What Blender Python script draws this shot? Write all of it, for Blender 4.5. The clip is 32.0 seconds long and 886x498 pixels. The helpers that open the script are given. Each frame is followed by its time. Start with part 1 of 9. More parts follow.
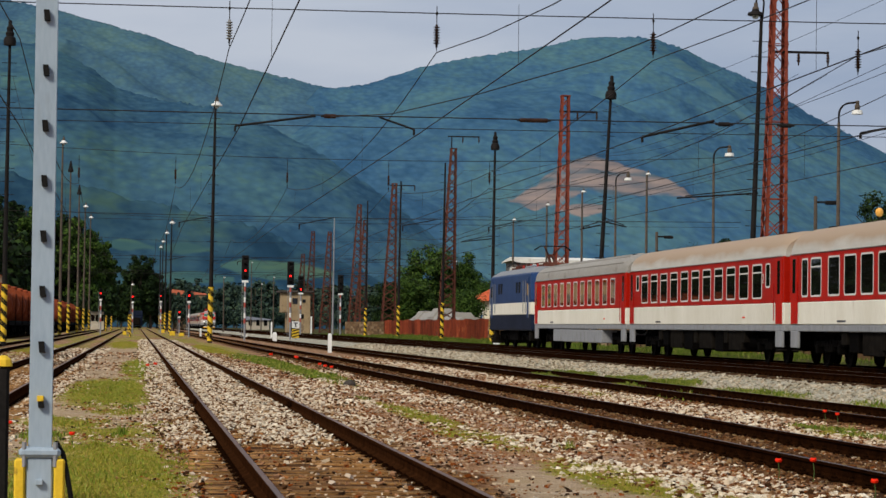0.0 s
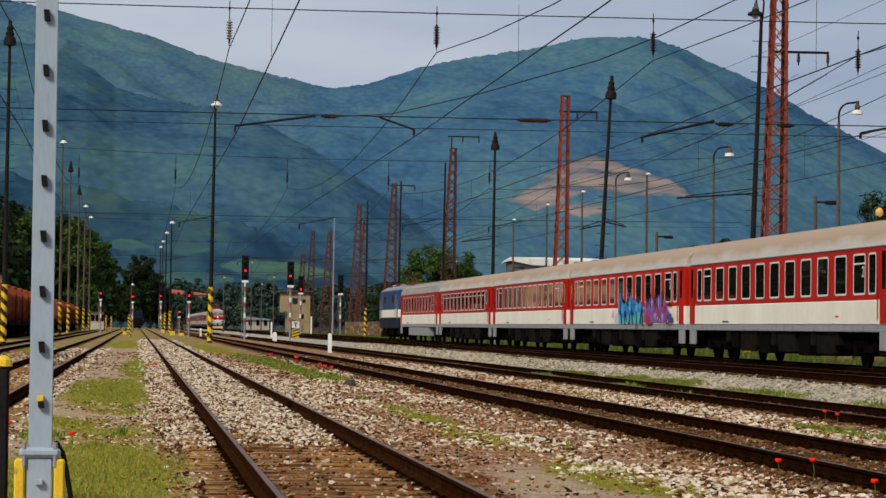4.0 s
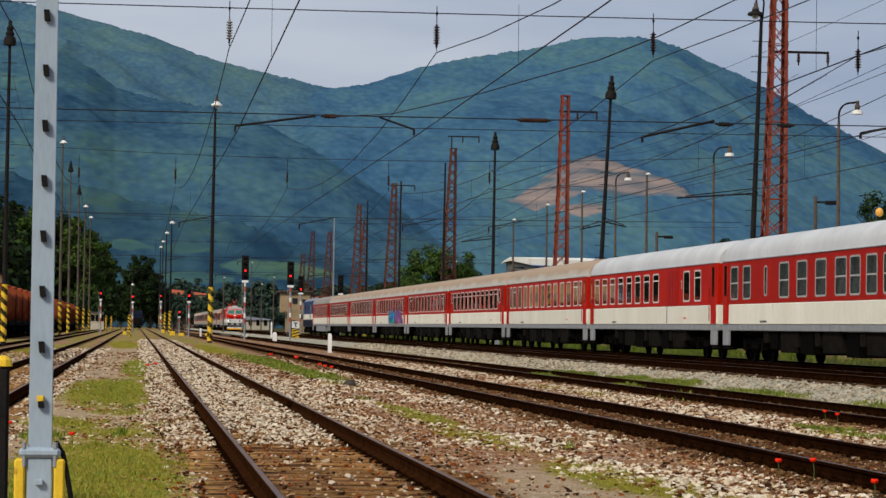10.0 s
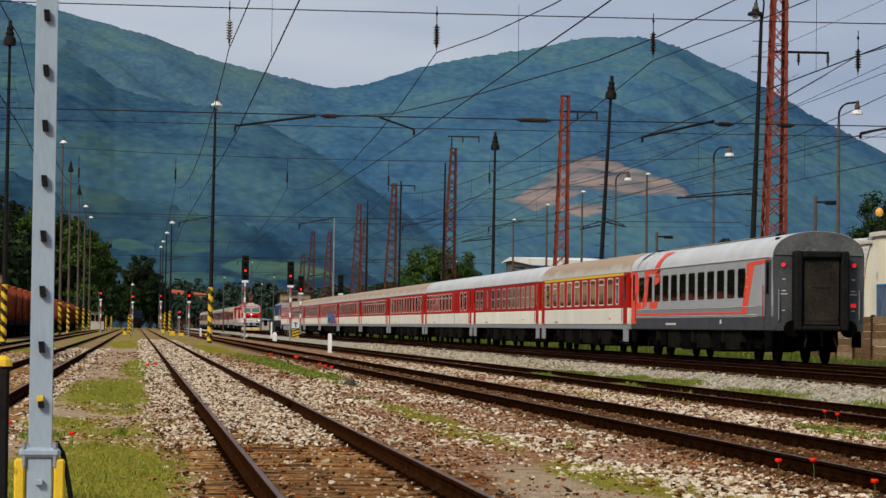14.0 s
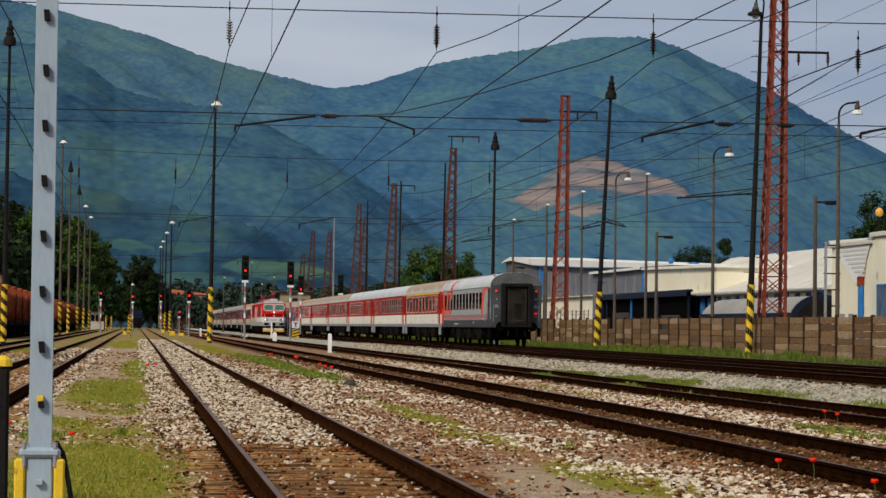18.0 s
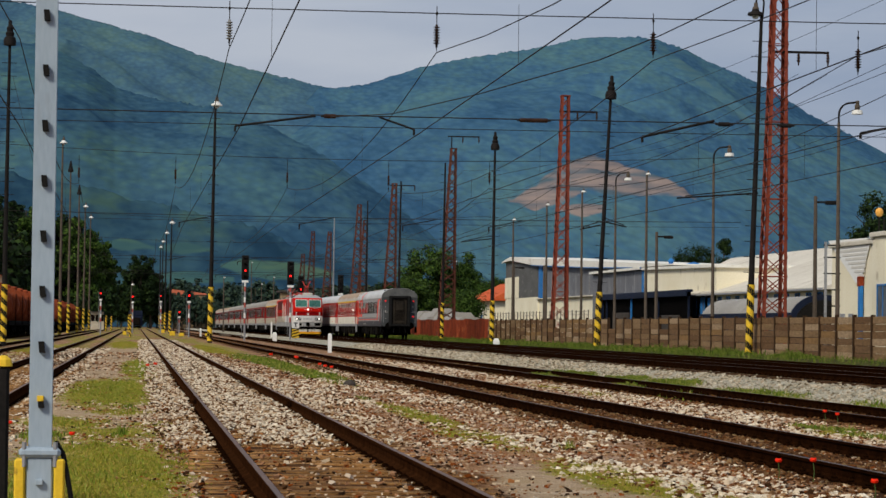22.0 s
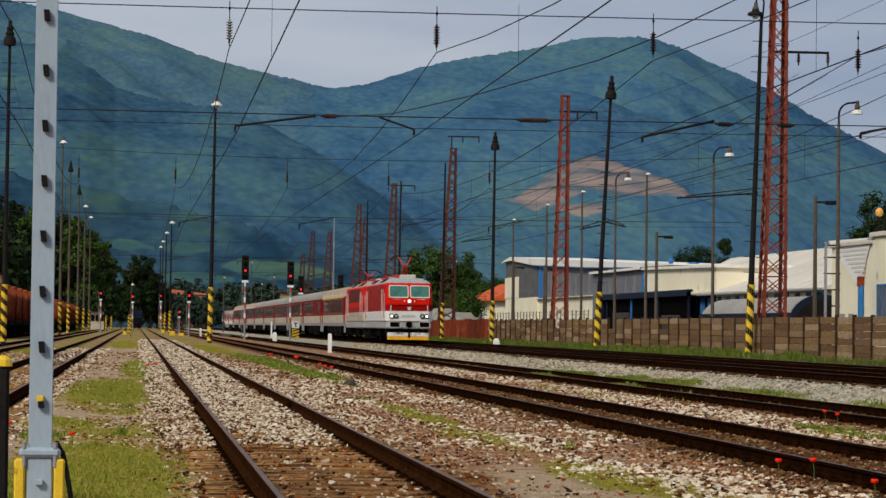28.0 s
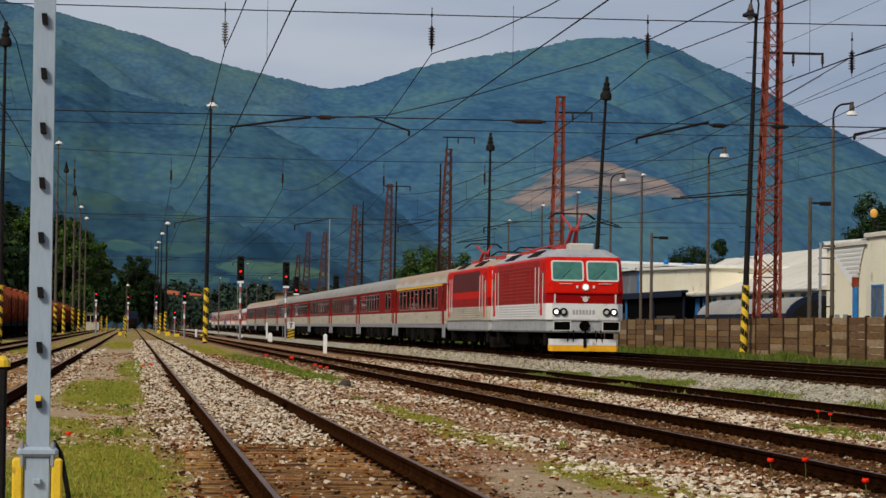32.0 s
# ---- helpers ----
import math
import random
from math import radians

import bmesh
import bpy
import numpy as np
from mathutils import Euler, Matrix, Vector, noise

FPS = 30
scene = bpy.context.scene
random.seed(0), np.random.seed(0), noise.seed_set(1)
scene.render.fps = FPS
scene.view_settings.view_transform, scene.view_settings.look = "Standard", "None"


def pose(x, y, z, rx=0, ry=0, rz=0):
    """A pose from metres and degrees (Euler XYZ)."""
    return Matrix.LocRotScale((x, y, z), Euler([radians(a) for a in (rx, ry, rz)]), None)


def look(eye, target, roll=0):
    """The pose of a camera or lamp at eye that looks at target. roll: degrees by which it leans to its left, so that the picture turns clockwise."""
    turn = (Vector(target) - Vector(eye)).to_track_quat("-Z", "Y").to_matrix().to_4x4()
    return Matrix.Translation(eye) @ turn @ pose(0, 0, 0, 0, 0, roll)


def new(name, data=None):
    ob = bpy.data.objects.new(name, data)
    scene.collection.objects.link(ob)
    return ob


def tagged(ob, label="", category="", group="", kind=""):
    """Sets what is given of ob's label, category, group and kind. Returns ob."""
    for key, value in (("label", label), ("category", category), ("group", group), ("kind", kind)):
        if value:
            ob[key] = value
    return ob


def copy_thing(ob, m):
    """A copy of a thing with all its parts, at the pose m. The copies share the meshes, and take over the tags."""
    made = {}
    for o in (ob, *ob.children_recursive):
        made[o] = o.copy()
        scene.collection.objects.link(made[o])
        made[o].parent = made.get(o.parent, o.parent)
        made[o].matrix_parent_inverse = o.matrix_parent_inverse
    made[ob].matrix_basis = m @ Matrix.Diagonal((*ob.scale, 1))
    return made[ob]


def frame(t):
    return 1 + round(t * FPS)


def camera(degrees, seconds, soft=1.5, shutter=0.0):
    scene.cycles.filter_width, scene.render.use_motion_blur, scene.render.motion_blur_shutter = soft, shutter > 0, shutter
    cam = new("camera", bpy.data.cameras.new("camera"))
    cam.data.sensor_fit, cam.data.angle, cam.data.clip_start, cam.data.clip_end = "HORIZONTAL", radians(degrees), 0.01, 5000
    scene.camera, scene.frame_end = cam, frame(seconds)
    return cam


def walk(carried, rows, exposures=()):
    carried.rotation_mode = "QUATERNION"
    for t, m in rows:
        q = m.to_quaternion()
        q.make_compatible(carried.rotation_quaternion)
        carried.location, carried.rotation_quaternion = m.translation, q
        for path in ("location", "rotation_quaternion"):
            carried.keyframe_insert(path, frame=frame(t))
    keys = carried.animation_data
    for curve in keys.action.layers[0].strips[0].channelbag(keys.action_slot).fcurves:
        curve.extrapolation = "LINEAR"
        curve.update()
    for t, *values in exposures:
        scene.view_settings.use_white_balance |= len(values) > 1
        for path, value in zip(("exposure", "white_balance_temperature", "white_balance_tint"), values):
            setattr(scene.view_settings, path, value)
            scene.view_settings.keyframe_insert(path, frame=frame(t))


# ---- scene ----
# World: x across the tracks, y along them, z up; rail tops of the near siding lie at z = 0.
cam = camera(18.466, 32.0, soft=1.5)


def view(eye, turn, tilt):
    """The camera at eye, turned right of the track's line and tilted up, in degrees."""
    a, b = radians(turn), radians(tilt)
    way = Vector((math.sin(a) * math.cos(b), math.cos(a) * math.cos(b), math.sin(b)))
    return look(eye, Vector(eye) + way * 10, 0.6875)


walk(cam, [
    (0.0, view((0, 0, 1.207), 6.396, 1.645)),
    (31.0, view((0, 0, 1.207), 6.396, 1.645)),
    (31.5, view((0, -0.03, 1.207), 6.412, 1.645)),
    (31.8, view((-0.01, -0.11, 1.207), 6.452, 1.652)),
    (32.0, view((-0.01, -0.18, 1.207), 6.492, 1.66)),
], exposures=[(0.0, 0.0), (15.0, 0.0), (20.0, -0.14), (32.0, -0.14)])

# ---- light: a bright overcast afternoon, the sun veiled behind the camera's left shoulder ----
world = bpy.data.worlds.new("overcast_sky")
scene.world = world
world.use_nodes = True
wn = world.node_tree
wn.nodes.clear()
sky = wn.nodes.new("ShaderNodeTexSky")
sky.sky_type, sky.sun_disc = "NISHITA", False
sky.sun_elevation, sky.sun_rotation = radians(39), radians(223)
sky.air_density, sky.dust_density = 1.0, 3.0
coord = wn.nodes.new("ShaderNodeTexCoord")
stretch = wn.nodes.new("ShaderNodeMapping")
stretch.inputs["Scale"].default_value = (1.2, 1.2, 5.0)
cloud = wn.nodes.new("ShaderNodeTexNoise")
cloud.inputs["Scale"].default_value, cloud.inputs["Detail"].default_value = 2.6, 7.0
cloud.inputs["Roughness"].default_value = 0.55
tone = wn.nodes.new("ShaderNodeValToRGB")
tone.color_ramp.elements[0].position, tone.color_ramp.elements[0].color = 0.36, (3.15, 3.85, 5.3, 1)
tone.color_ramp.elements[1].position, tone.color_ramp.elements[1].color = 0.66, (5.2, 5.65, 6.6, 1)
veil = wn.nodes.new("ShaderNodeMix")
veil.data_type = "RGBA"
veil.inputs["Factor"].default_value = 0.88
shine = wn.nodes.new("ShaderNodeBackground")
shine.inputs["Strength"].default_value = 0.1
out = wn.nodes.new("ShaderNodeOutputWorld")
wn.links.new(coord.outputs["Generated"], stretch.inputs["Vector"])
wn.links.new(stretch.outputs["Vector"], cloud.inputs["Vector"])
wn.links.new(cloud.outputs["Fac"], tone.inputs["Fac"])
wn.links.new(sky.outputs["Color"], veil.inputs["A"])
wn.links.new(tone.outputs["Color"], veil.inputs["B"])
wn.links.new(veil.outputs["Result"], shine.inputs["Color"])
wn.links.new(shine.outputs["Background"], out.inputs["Surface"])

sun = new("sun", bpy.data.lights.new("sun", "SUN"))
sun.data.energy, sun.data.angle, sun.data.color = 3.2, radians(14), (1.0, 0.92, 0.77)
sun.matrix_world = look((-78, -84, 92), (0, 0, 0))

# ---- materials ----
def surface(name, dark, light, scale=3.0, rough=0.7, metal=0.0, bump=0.2, fine=40.0, specks=None, speck_amount=0.0,
            per="", spread=0.25, gloss=0.1, streak=(1, 1, 1), depth=0.02):
    """A worn surface: two tones by a coarse and a fine noise, specks of a third colour, fine relief.
    per: 'object' or 'island' lets alike pieces differ in tone."""
    m = bpy.data.materials.new(name)
    m.use_nodes = True
    t = m.node_tree
    n, ln = t.nodes, t.links
    bsdf = n["Principled BSDF"]
    tc = n.new("ShaderNodeTexCoord")
    mp = n.new("ShaderNodeMapping")
    mp.inputs["Scale"].default_value = streak
    ln.new(tc.outputs["Object"], mp.inputs["Vector"])
    big = n.new("ShaderNodeTexNoise")
    big.inputs["Scale"].default_value, big.inputs["Detail"].default_value = scale, 5.0
    small = n.new("ShaderNodeTexNoise")
    small.inputs["Scale"].default_value, small.inputs["Detail"].default_value = fine, 4.0
    for k in (big, small):
        ln.new(mp.outputs["Vector"], k.inputs["Vector"])
    add = n.new("ShaderNodeMath")
    add.operation = "MULTIPLY_ADD"
    add.inputs[1].default_value = 0.45
    ln.new(small.outputs["Fac"], add.inputs[0])
    half = n.new("ShaderNodeMath")
    half.operation = "MULTIPLY"
    half.inputs[1].default_value = 0.55
    ln.new(big.outputs["Fac"], half.inputs[0])
    ln.new(half.outputs[0], add.inputs[2])
    ramp = n.new("ShaderNodeMapRange")
    ramp.inputs["From Min"].default_value, ramp.inputs["From Max"].default_value = 0.34, 0.66
    ln.new(add.outputs[0], ramp.inputs["Value"])
    mix = n.new("ShaderNodeMix")
    mix.data_type = "RGBA"
    mix.inputs["A"].default_value, mix.inputs["B"].default_value = (*dark, 1), (*light, 1)
    ln.new(ramp.outputs["Result"], mix.inputs["Factor"])
    colour = mix.outputs["Result"]
    if specks:
        sp = n.new("ShaderNodeTexNoise")
        sp.inputs["Scale"].default_value, sp.inputs["Detail"].default_value = scale * 2.3, 6.0
        ln.new(mp.outputs["Vector"], sp.inputs["Vector"])
        cut = n.new("ShaderNodeMapRange")
        edge = 0.68 - 0.3 * speck_amount
        cut.inputs["From Min"].default_value, cut.inputs["From Max"].default_value = edge, edge + 0.1
        ln.new(sp.outputs["Fac"], cut.inputs["Value"])
        mix2 = n.new("ShaderNodeMix")
        mix2.data_type = "RGBA"
        mix2.inputs["B"].default_value = (*specks, 1)
        ln.new(cut.outputs["Result"], mix2.inputs["Factor"])
        ln.new(colour, mix2.inputs["A"])
        colour = mix2.outputs["Result"]
    if per:
        if per == "object":
            src = n.new("ShaderNodeObjectInfo").outputs["Random"]
        else:
            src = n.new("ShaderNodeNewGeometry").outputs["Random Per Island"]
        val = n.new("ShaderNodeMapRange")
        val.inputs["To Min"].default_value, val.inputs["To Max"].default_value = 1 - spread, 1 + spread
        ln.new(src, val.inputs["Value"])
        hsv = n.new("ShaderNodeHueSaturation")
        ln.new(val.outputs["Result"], hsv.inputs["Value"])
        ln.new(colour, hsv.inputs["Color"])
        colour = hsv.outputs["Color"]
    ln.new(colour, bsdf.inputs["Base Color"])
    bsdf.inputs["Roughness"].default_value, bsdf.inputs["Metallic"].default_value = rough, metal
    if bump > 0:
        bp = n.new("ShaderNodeBump")
        bp.inputs["Strength"].default_value, bp.inputs["Distance"].default_value = bump, depth
        ln.new(small.outputs["Fac"], bp.inputs["Height"])
        ln.new(bp.outputs["Normal"], bsdf.inputs["Normal"])
    bsdf.inputs["Specular IOR Level"].default_value = gloss
    return m


def palette(name, colours, rough=0.85, per="island", fine=30.0, bump=0.3, streak=None, contrast=0.0):
    """Pieces that each take one of several colours, with a fine grain."""
    m = bpy.data.materials.new(name)
    m.use_nodes = True
    n, ln = m.node_tree.nodes, m.node_tree.links
    bsdf = n["Principled BSDF"]
    if per == "object":
        src = n.new("ShaderNodeObjectInfo").outputs["Random"]
    else:
        src = n.new("ShaderNodeNewGeometry").outputs["Random Per Island"]
    ramp = n.new("ShaderNodeValToRGB")
    ramp.color_ramp.interpolation = "CONSTANT"
    for i in range(len(colours) - 2):
        ramp.color_ramp.elements.new(0.5)
    for i, c in enumerate(colours):
        e = ramp.color_ramp.elements[i]
        e.position, e.color = i / len(colours), (*c, 1)
    ln.new(src, ramp.inputs["Fac"])
    tex = n.new("ShaderNodeTexNoise")
    tex.inputs["Scale"].default_value, tex.inputs["Detail"].default_value = fine, 4.0
    tc = n.new("ShaderNodeTexCoord")
    if streak:
        grain = n.new("ShaderNodeMapping")
        grain.inputs["Scale"].default_value = streak
        shift = n.new("ShaderNodeVectorMath")
        shift.operation = "MULTIPLY_ADD"
        ln.new(src, shift.inputs[0])
        shift.inputs[1].default_value = (37, 91, 53)
        ln.new(tc.outputs["Object"], shift.inputs[2])
        ln.new(shift.outputs[0], grain.inputs["Vector"])
        ln.new(grain.outputs["Vector"], tex.inputs["Vector"])
        tex.inputs["Roughness"].default_value = 0.65
    else:
        ln.new(tc.outputs["Object"], tex.inputs["Vector"])
    val = n.new("ShaderNodeMapRange")
    val.inputs["To Min"].default_value, val.inputs["To Max"].default_value = 0.7 - contrast * 0.6, 1.25 + contrast * 0.6
    ln.new(tex.outputs["Fac"], val.inputs["Value"])
    hsv = n.new("ShaderNodeHueSaturation")
    ln.new(val.outputs["Result"], hsv.inputs["Value"])
    ln.new(ramp.outputs["Color"], hsv.inputs["Color"])
    ln.new(hsv.outputs["Color"], bsdf.inputs["Base Color"])
    bsdf.inputs["Roughness"].default_value = rough
    bsdf.inputs["Specular IOR Level"].default_value = 0.08
    if bump:
        bp = n.new("ShaderNodeBump")
        bp.inputs["Strength"].default_value = bump
        bp.inputs["Distance"].default_value = 0.01
        ln.new(tex.outputs["Fac"], bp.inputs["Height"])
        ln.new(bp.outputs["Normal"], bsdf.inputs["Normal"])
    return m


def lamp_glow(name, colour, strength):
    m = bpy.data.materials.new(name)
    m.use_nodes = True
    b = m.node_tree.nodes["Principled BSDF"]
    b.inputs["Base Color"].default_value = (*colour, 1)
    b.inputs["Emission Color"].default_value = (*colour, 1)
    b.inputs["Emission Strength"].default_value = strength
    return m


def dusty_roof(name, dust, paint, level):
    """A pale painted roof on which brown dust has settled, thickest on the crest."""
    m = surface(name, paint, tuple(min(1, c * 1.2) for c in paint), 0.6, 0.6, 0, 0.05, 12, streak=(0.3, 1.2, 0.3))
    n, ln = m.node_tree.nodes, m.node_tree.links
    bsdf = n["Principled BSDF"]
    under = bsdf.inputs["Base Color"].links[0].from_socket
    tc, split, tex, pull, amount, mix = (n.new("ShaderNode" + k) for k in ("TexCoord", "SeparateXYZ", "TexNoise", "Math", "MapRange", "Mix"))
    squeeze = n.new("ShaderNodeMapping")
    squeeze.inputs["Scale"].default_value = (1, 0.35, 1)
    ln.new(tc.outputs["Object"], split.inputs[0])
    ln.new(tc.outputs["Object"], squeeze.inputs["Vector"])
    ln.new(squeeze.outputs["Vector"], tex.inputs["Vector"])
    tex.inputs["Scale"].default_value, tex.inputs["Detail"].default_value = 1.6, 6.0
    pull.operation, pull.inputs[1].default_value = "MULTIPLY_ADD", 0.5
    ln.new(tex.outputs["Fac"], pull.inputs[0])
    ln.new(split.outputs["Z"], pull.inputs[2])
    amount.inputs["From Min"].default_value, amount.inputs["From Max"].default_value = level + 0.18, level + 0.42
    ln.new(pull.outputs[0], amount.inputs["Value"])
    mix.data_type = "RGBA"
    mix.inputs["B"].default_value = (*dust, 1)
    ln.new(amount.outputs["Result"], mix.inputs["Factor"])
    ln.new(under, mix.inputs["A"])
    ln.new(mix.outputs["Result"], bsdf.inputs["Base Color"])
    return m


M = {
    "rail_side": surface("rusty_rail", (0.012, 0.0042, 0.0016), (0.045, 0.0165, 0.006), 4, 0.75, 0.0, 0.3, 60, gloss=0.0),
    "rail_dark": surface("dark_rusty_rail", (0.0045, 0.0018, 0.0008), (0.025, 0.0085, 0.003), 4, 0.75, 0.0, 0.3, 60, gloss=0.0),
    "rail_head_dull": surface("dull_rail_head", (0.03, 0.019, 0.014), (0.085, 0.058, 0.048), 1.2, 0.5, 0.0, 0.05, 30, streak=(8, 0.5, 8), gloss=0.3),
    "rail_head": surface("worn_rail_head", (0.06, 0.03, 0.017), (0.19, 0.11, 0.07), 1.2, 0.5, 0.0, 0.05, 30, streak=(8, 0.5, 8), gloss=0.25),
    "clip": surface("rusty_fastening", (0.006, 0.0025, 0.001), (0.018, 0.0065, 0.0024), 20, 0.85, 0.0, 0.3, 80, gloss=0.0),
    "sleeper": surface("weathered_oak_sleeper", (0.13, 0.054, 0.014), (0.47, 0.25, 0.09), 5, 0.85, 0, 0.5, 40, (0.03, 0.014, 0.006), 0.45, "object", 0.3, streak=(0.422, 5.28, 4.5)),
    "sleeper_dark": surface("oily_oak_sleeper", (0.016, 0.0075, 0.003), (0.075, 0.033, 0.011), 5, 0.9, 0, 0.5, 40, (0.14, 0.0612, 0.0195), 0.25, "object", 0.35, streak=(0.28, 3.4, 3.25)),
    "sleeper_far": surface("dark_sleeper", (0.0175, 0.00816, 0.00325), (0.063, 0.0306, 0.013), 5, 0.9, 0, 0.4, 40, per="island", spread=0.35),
    "stone": palette("yard_stones", [(0.361, 0.237, 0.133), (0.0344, 0.0158, 0.0063), (0.585, 0.458, 0.315), (0.224, 0.0553, 0.0091), (0.241, 0.111, 0.042), (0.0516, 0.0198, 0.007), (0.31, 0.158, 0.0805),
                                     (0.0258, 0.0134, 0.007), (0.688, 0.561, 0.406), (0.31, 0.126, 0.042), (0.172, 0.0474, 0.0091), (0.396, 0.253, 0.14), (0.533, 0.435, 0.336)]),
    "rust_stone": palette("rust_stained_stones", [(0.112, 0.0413, 0.0119), (0.16, 0.075, 0.0267), (0.064, 0.0255, 0.00833), (0.208, 0.128, 0.0595), (0.04, 0.0188, 0.00714)]),
    "pale_stone": palette("limestone_ballast", [(0.61, 0.5, 0.36), (0.26, 0.15, 0.07), (0.72, 0.63, 0.49), (0.1, 0.04, 0.014), (0.63, 0.52, 0.385), (0.04, 0.018, 0.007), (0.43, 0.29, 0.17), (0.7, 0.605, 0.465), (0.14, 0.05, 0.014), (0.74, 0.66, 0.525), (0.68, 0.57, 0.42)]),
    "grey_stone": palette("new_grey_ballast", [(0.437, 0.377, 0.281), (0.277, 0.238, 0.172), (0.571, 0.5, 0.39), (0.353, 0.271, 0.179), (0.143, 0.111, 0.0702), (0.504, 0.435, 0.328)]),
    "grass": palette("dry_grass", [(0.25, 0.252, 0.026), (0.345, 0.295, 0.043), (0.175, 0.21, 0.016), (0.39, 0.3, 0.075), (0.23, 0.25, 0.025), (0.325, 0.232, 0.055)], 0.8, fine=6, bump=0),
    "verge_grass": palette("rank_verge_grass", [(0.075, 0.12, 0.013), (0.12, 0.165, 0.02), (0.045, 0.08, 0.008), (0.16, 0.175, 0.038)], 0.8, fine=6, bump=0),
    "tuft": palette("green_tufts", [(0.2, 0.24, 0.03), (0.15, 0.2, 0.022), (0.28, 0.29, 0.055)], 0.8, fine=6, bump=0),
    "weed": palette("fresh_weeds", [(0.125, 0.175, 0.017), (0.185, 0.22, 0.028), (0.07, 0.12, 0.011), (0.25, 0.24, 0.055)], 0.75, fine=6, bump=0),
    "poppy": surface("poppy_petal", (0.75, 0.015, 0.003), (0.95, 0.035, 0.006), 30, 0.6, 0, 0.1, 90),
    "stem": surface("green_stem", (0.06, 0.1, 0.03), (0.09, 0.14, 0.04), 20, 0.8),
    "red": surface("red_coach_paint", (0.33, 0.0075, 0.003), (0.43, 0.013, 0.005), 0.9, 0.4, 0, 0.02, 18, (0.26, 0.011, 0.005), 0.12, "object", 0.12, gloss=0.03),
    "white": surface("cream_white_paint", (0.65, 0.61, 0.505), (0.77, 0.735, 0.645), 0.7, 0.6, 0, 0.03, 14, (0.58, 0.52, 0.42), 0.1, "object", 0.06, streak=(1, 1.6, 0.35), gloss=0.05),
    "solebar": surface("grey_solebar_paint", (0.2, 0.205, 0.22), (0.3, 0.305, 0.32), 1.5, 0.55, 0, 0.08, 20, (0.15, 0.14, 0.13), 0.3, streak=(1, 1.6, 0.5)),
    "roof_tan": dusty_roof("dusty_roof", (0.36, 0.265, 0.185), (0.43, 0.41, 0.37), 3.42),
    "roof_grey": surface("light_grey_roof", (0.44, 0.45, 0.46), (0.58, 0.59, 0.6), 0.6, 0.55, 0, 0.06, 12, (0.45, 0.43, 0.4), 0.2, streak=(0.3, 1.2, 0.3)),
    "glass": surface("dark_coach_glass", (0.003, 0.003, 0.003), (0.008, 0.007, 0.006), 0.7, 0.03, 0, 0.0, 3, gloss=0.6),
    "frame": surface("window_frame_paint", (0.522, 0.502, 0.462), (0.648, 0.625, 0.58), 8, 0.5, 0, 0.03),
    # near-black tones that put the shade under the trains into the colour
    "under": surface("near_black", (0.001, 0.0009, 0.0008), (0.004, 0.0034, 0.003), 4, 0.9, 0.0, 0.3, 30, gloss=0.02),
    "under_box": surface("near_black_box", (0.004, 0.0034, 0.0028), (0.016, 0.0135, 0.011), 3, 0.8, 0.0, 0.2, 30, gloss=0.01),
    "rubber": surface("gangway_rubber", (0.006, 0.006, 0.006), (0.016, 0.016, 0.016), 6, 0.75, gloss=0.05),
    "yellow": surface("signal_yellow_paint", (0.62, 0.39, 0.022), (0.8, 0.54, 0.05), 4, 0.55, 0, 0.1, 40, (0.3, 0.18, 0.03), 0.2),
    "plough_yellow": surface("orange_yellow_paint", (0.66, 0.3, 0.012), (0.82, 0.42, 0.02), 3, 0.5, 0, 0.08, 30, (0.4, 0.2, 0.03), 0.15),
    "black": surface("black_paint", (0.005, 0.005, 0.005), (0.014, 0.013, 0.012), 6, 0.6, 0, 0.1, 40, gloss=0.08),
    "loco_blue": surface("loco_blue_paint", (0.011, 0.032, 0.1), (0.022, 0.055, 0.15), 1.0, 0.45, 0, 0.04, 15),
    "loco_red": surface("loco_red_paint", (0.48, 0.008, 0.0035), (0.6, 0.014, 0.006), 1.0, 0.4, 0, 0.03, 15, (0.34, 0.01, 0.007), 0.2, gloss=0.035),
    "loco_dark_red": surface("loco_dark_red_paint", (0.24, 0.004, 0.004), (0.32, 0.007, 0.007), 1.0, 0.4, 0, 0.03, 15, gloss=0.05),
    "loco_white": surface("loco_grey_white_paint", (0.58, 0.57, 0.55), (0.72, 0.71, 0.69), 1.0, 0.45, 0, 0.04, 15, (0.42, 0.37, 0.31), 0.2, gloss=0.05),
    "loco_grey": surface("loco_grey_paint", (0.27, 0.275, 0.28), (0.38, 0.385, 0.39), 1.5, 0.55, 0, 0.1, 18, (0.16, 0.13, 0.11), 0.25),
    "screen": surface("green_tinted_glass", (0.03, 0.12, 0.1), (0.07, 0.2, 0.165), 1.2, 0.08, 0, 0.02, 4, gloss=0.4),
    "panto": surface("red_pantograph_paint", (0.35, 0.03, 0.03), (0.5, 0.06, 0.05), 6, 0.5),
    "porcelain": surface("brown_insulator", (0.018, 0.01, 0.008), (0.05, 0.026, 0.018), 8, 0.25),
    "rzd_grey": surface("light_grey_coach_paint", (0.296, 0.304, 0.312), (0.367, 0.374, 0.382), 0.8, 0.42, 0, 0.03, 15, (0.234, 0.234, 0.234), 0.2, gloss=0.04),
    "rzd_dark": surface("dark_grey_coach_paint", (0.04, 0.042, 0.05), (0.07, 0.073, 0.084), 0.8, 0.42, 0, 0.03, 15, (0.03, 0.026, 0.022), 0.3, gloss=0.04),
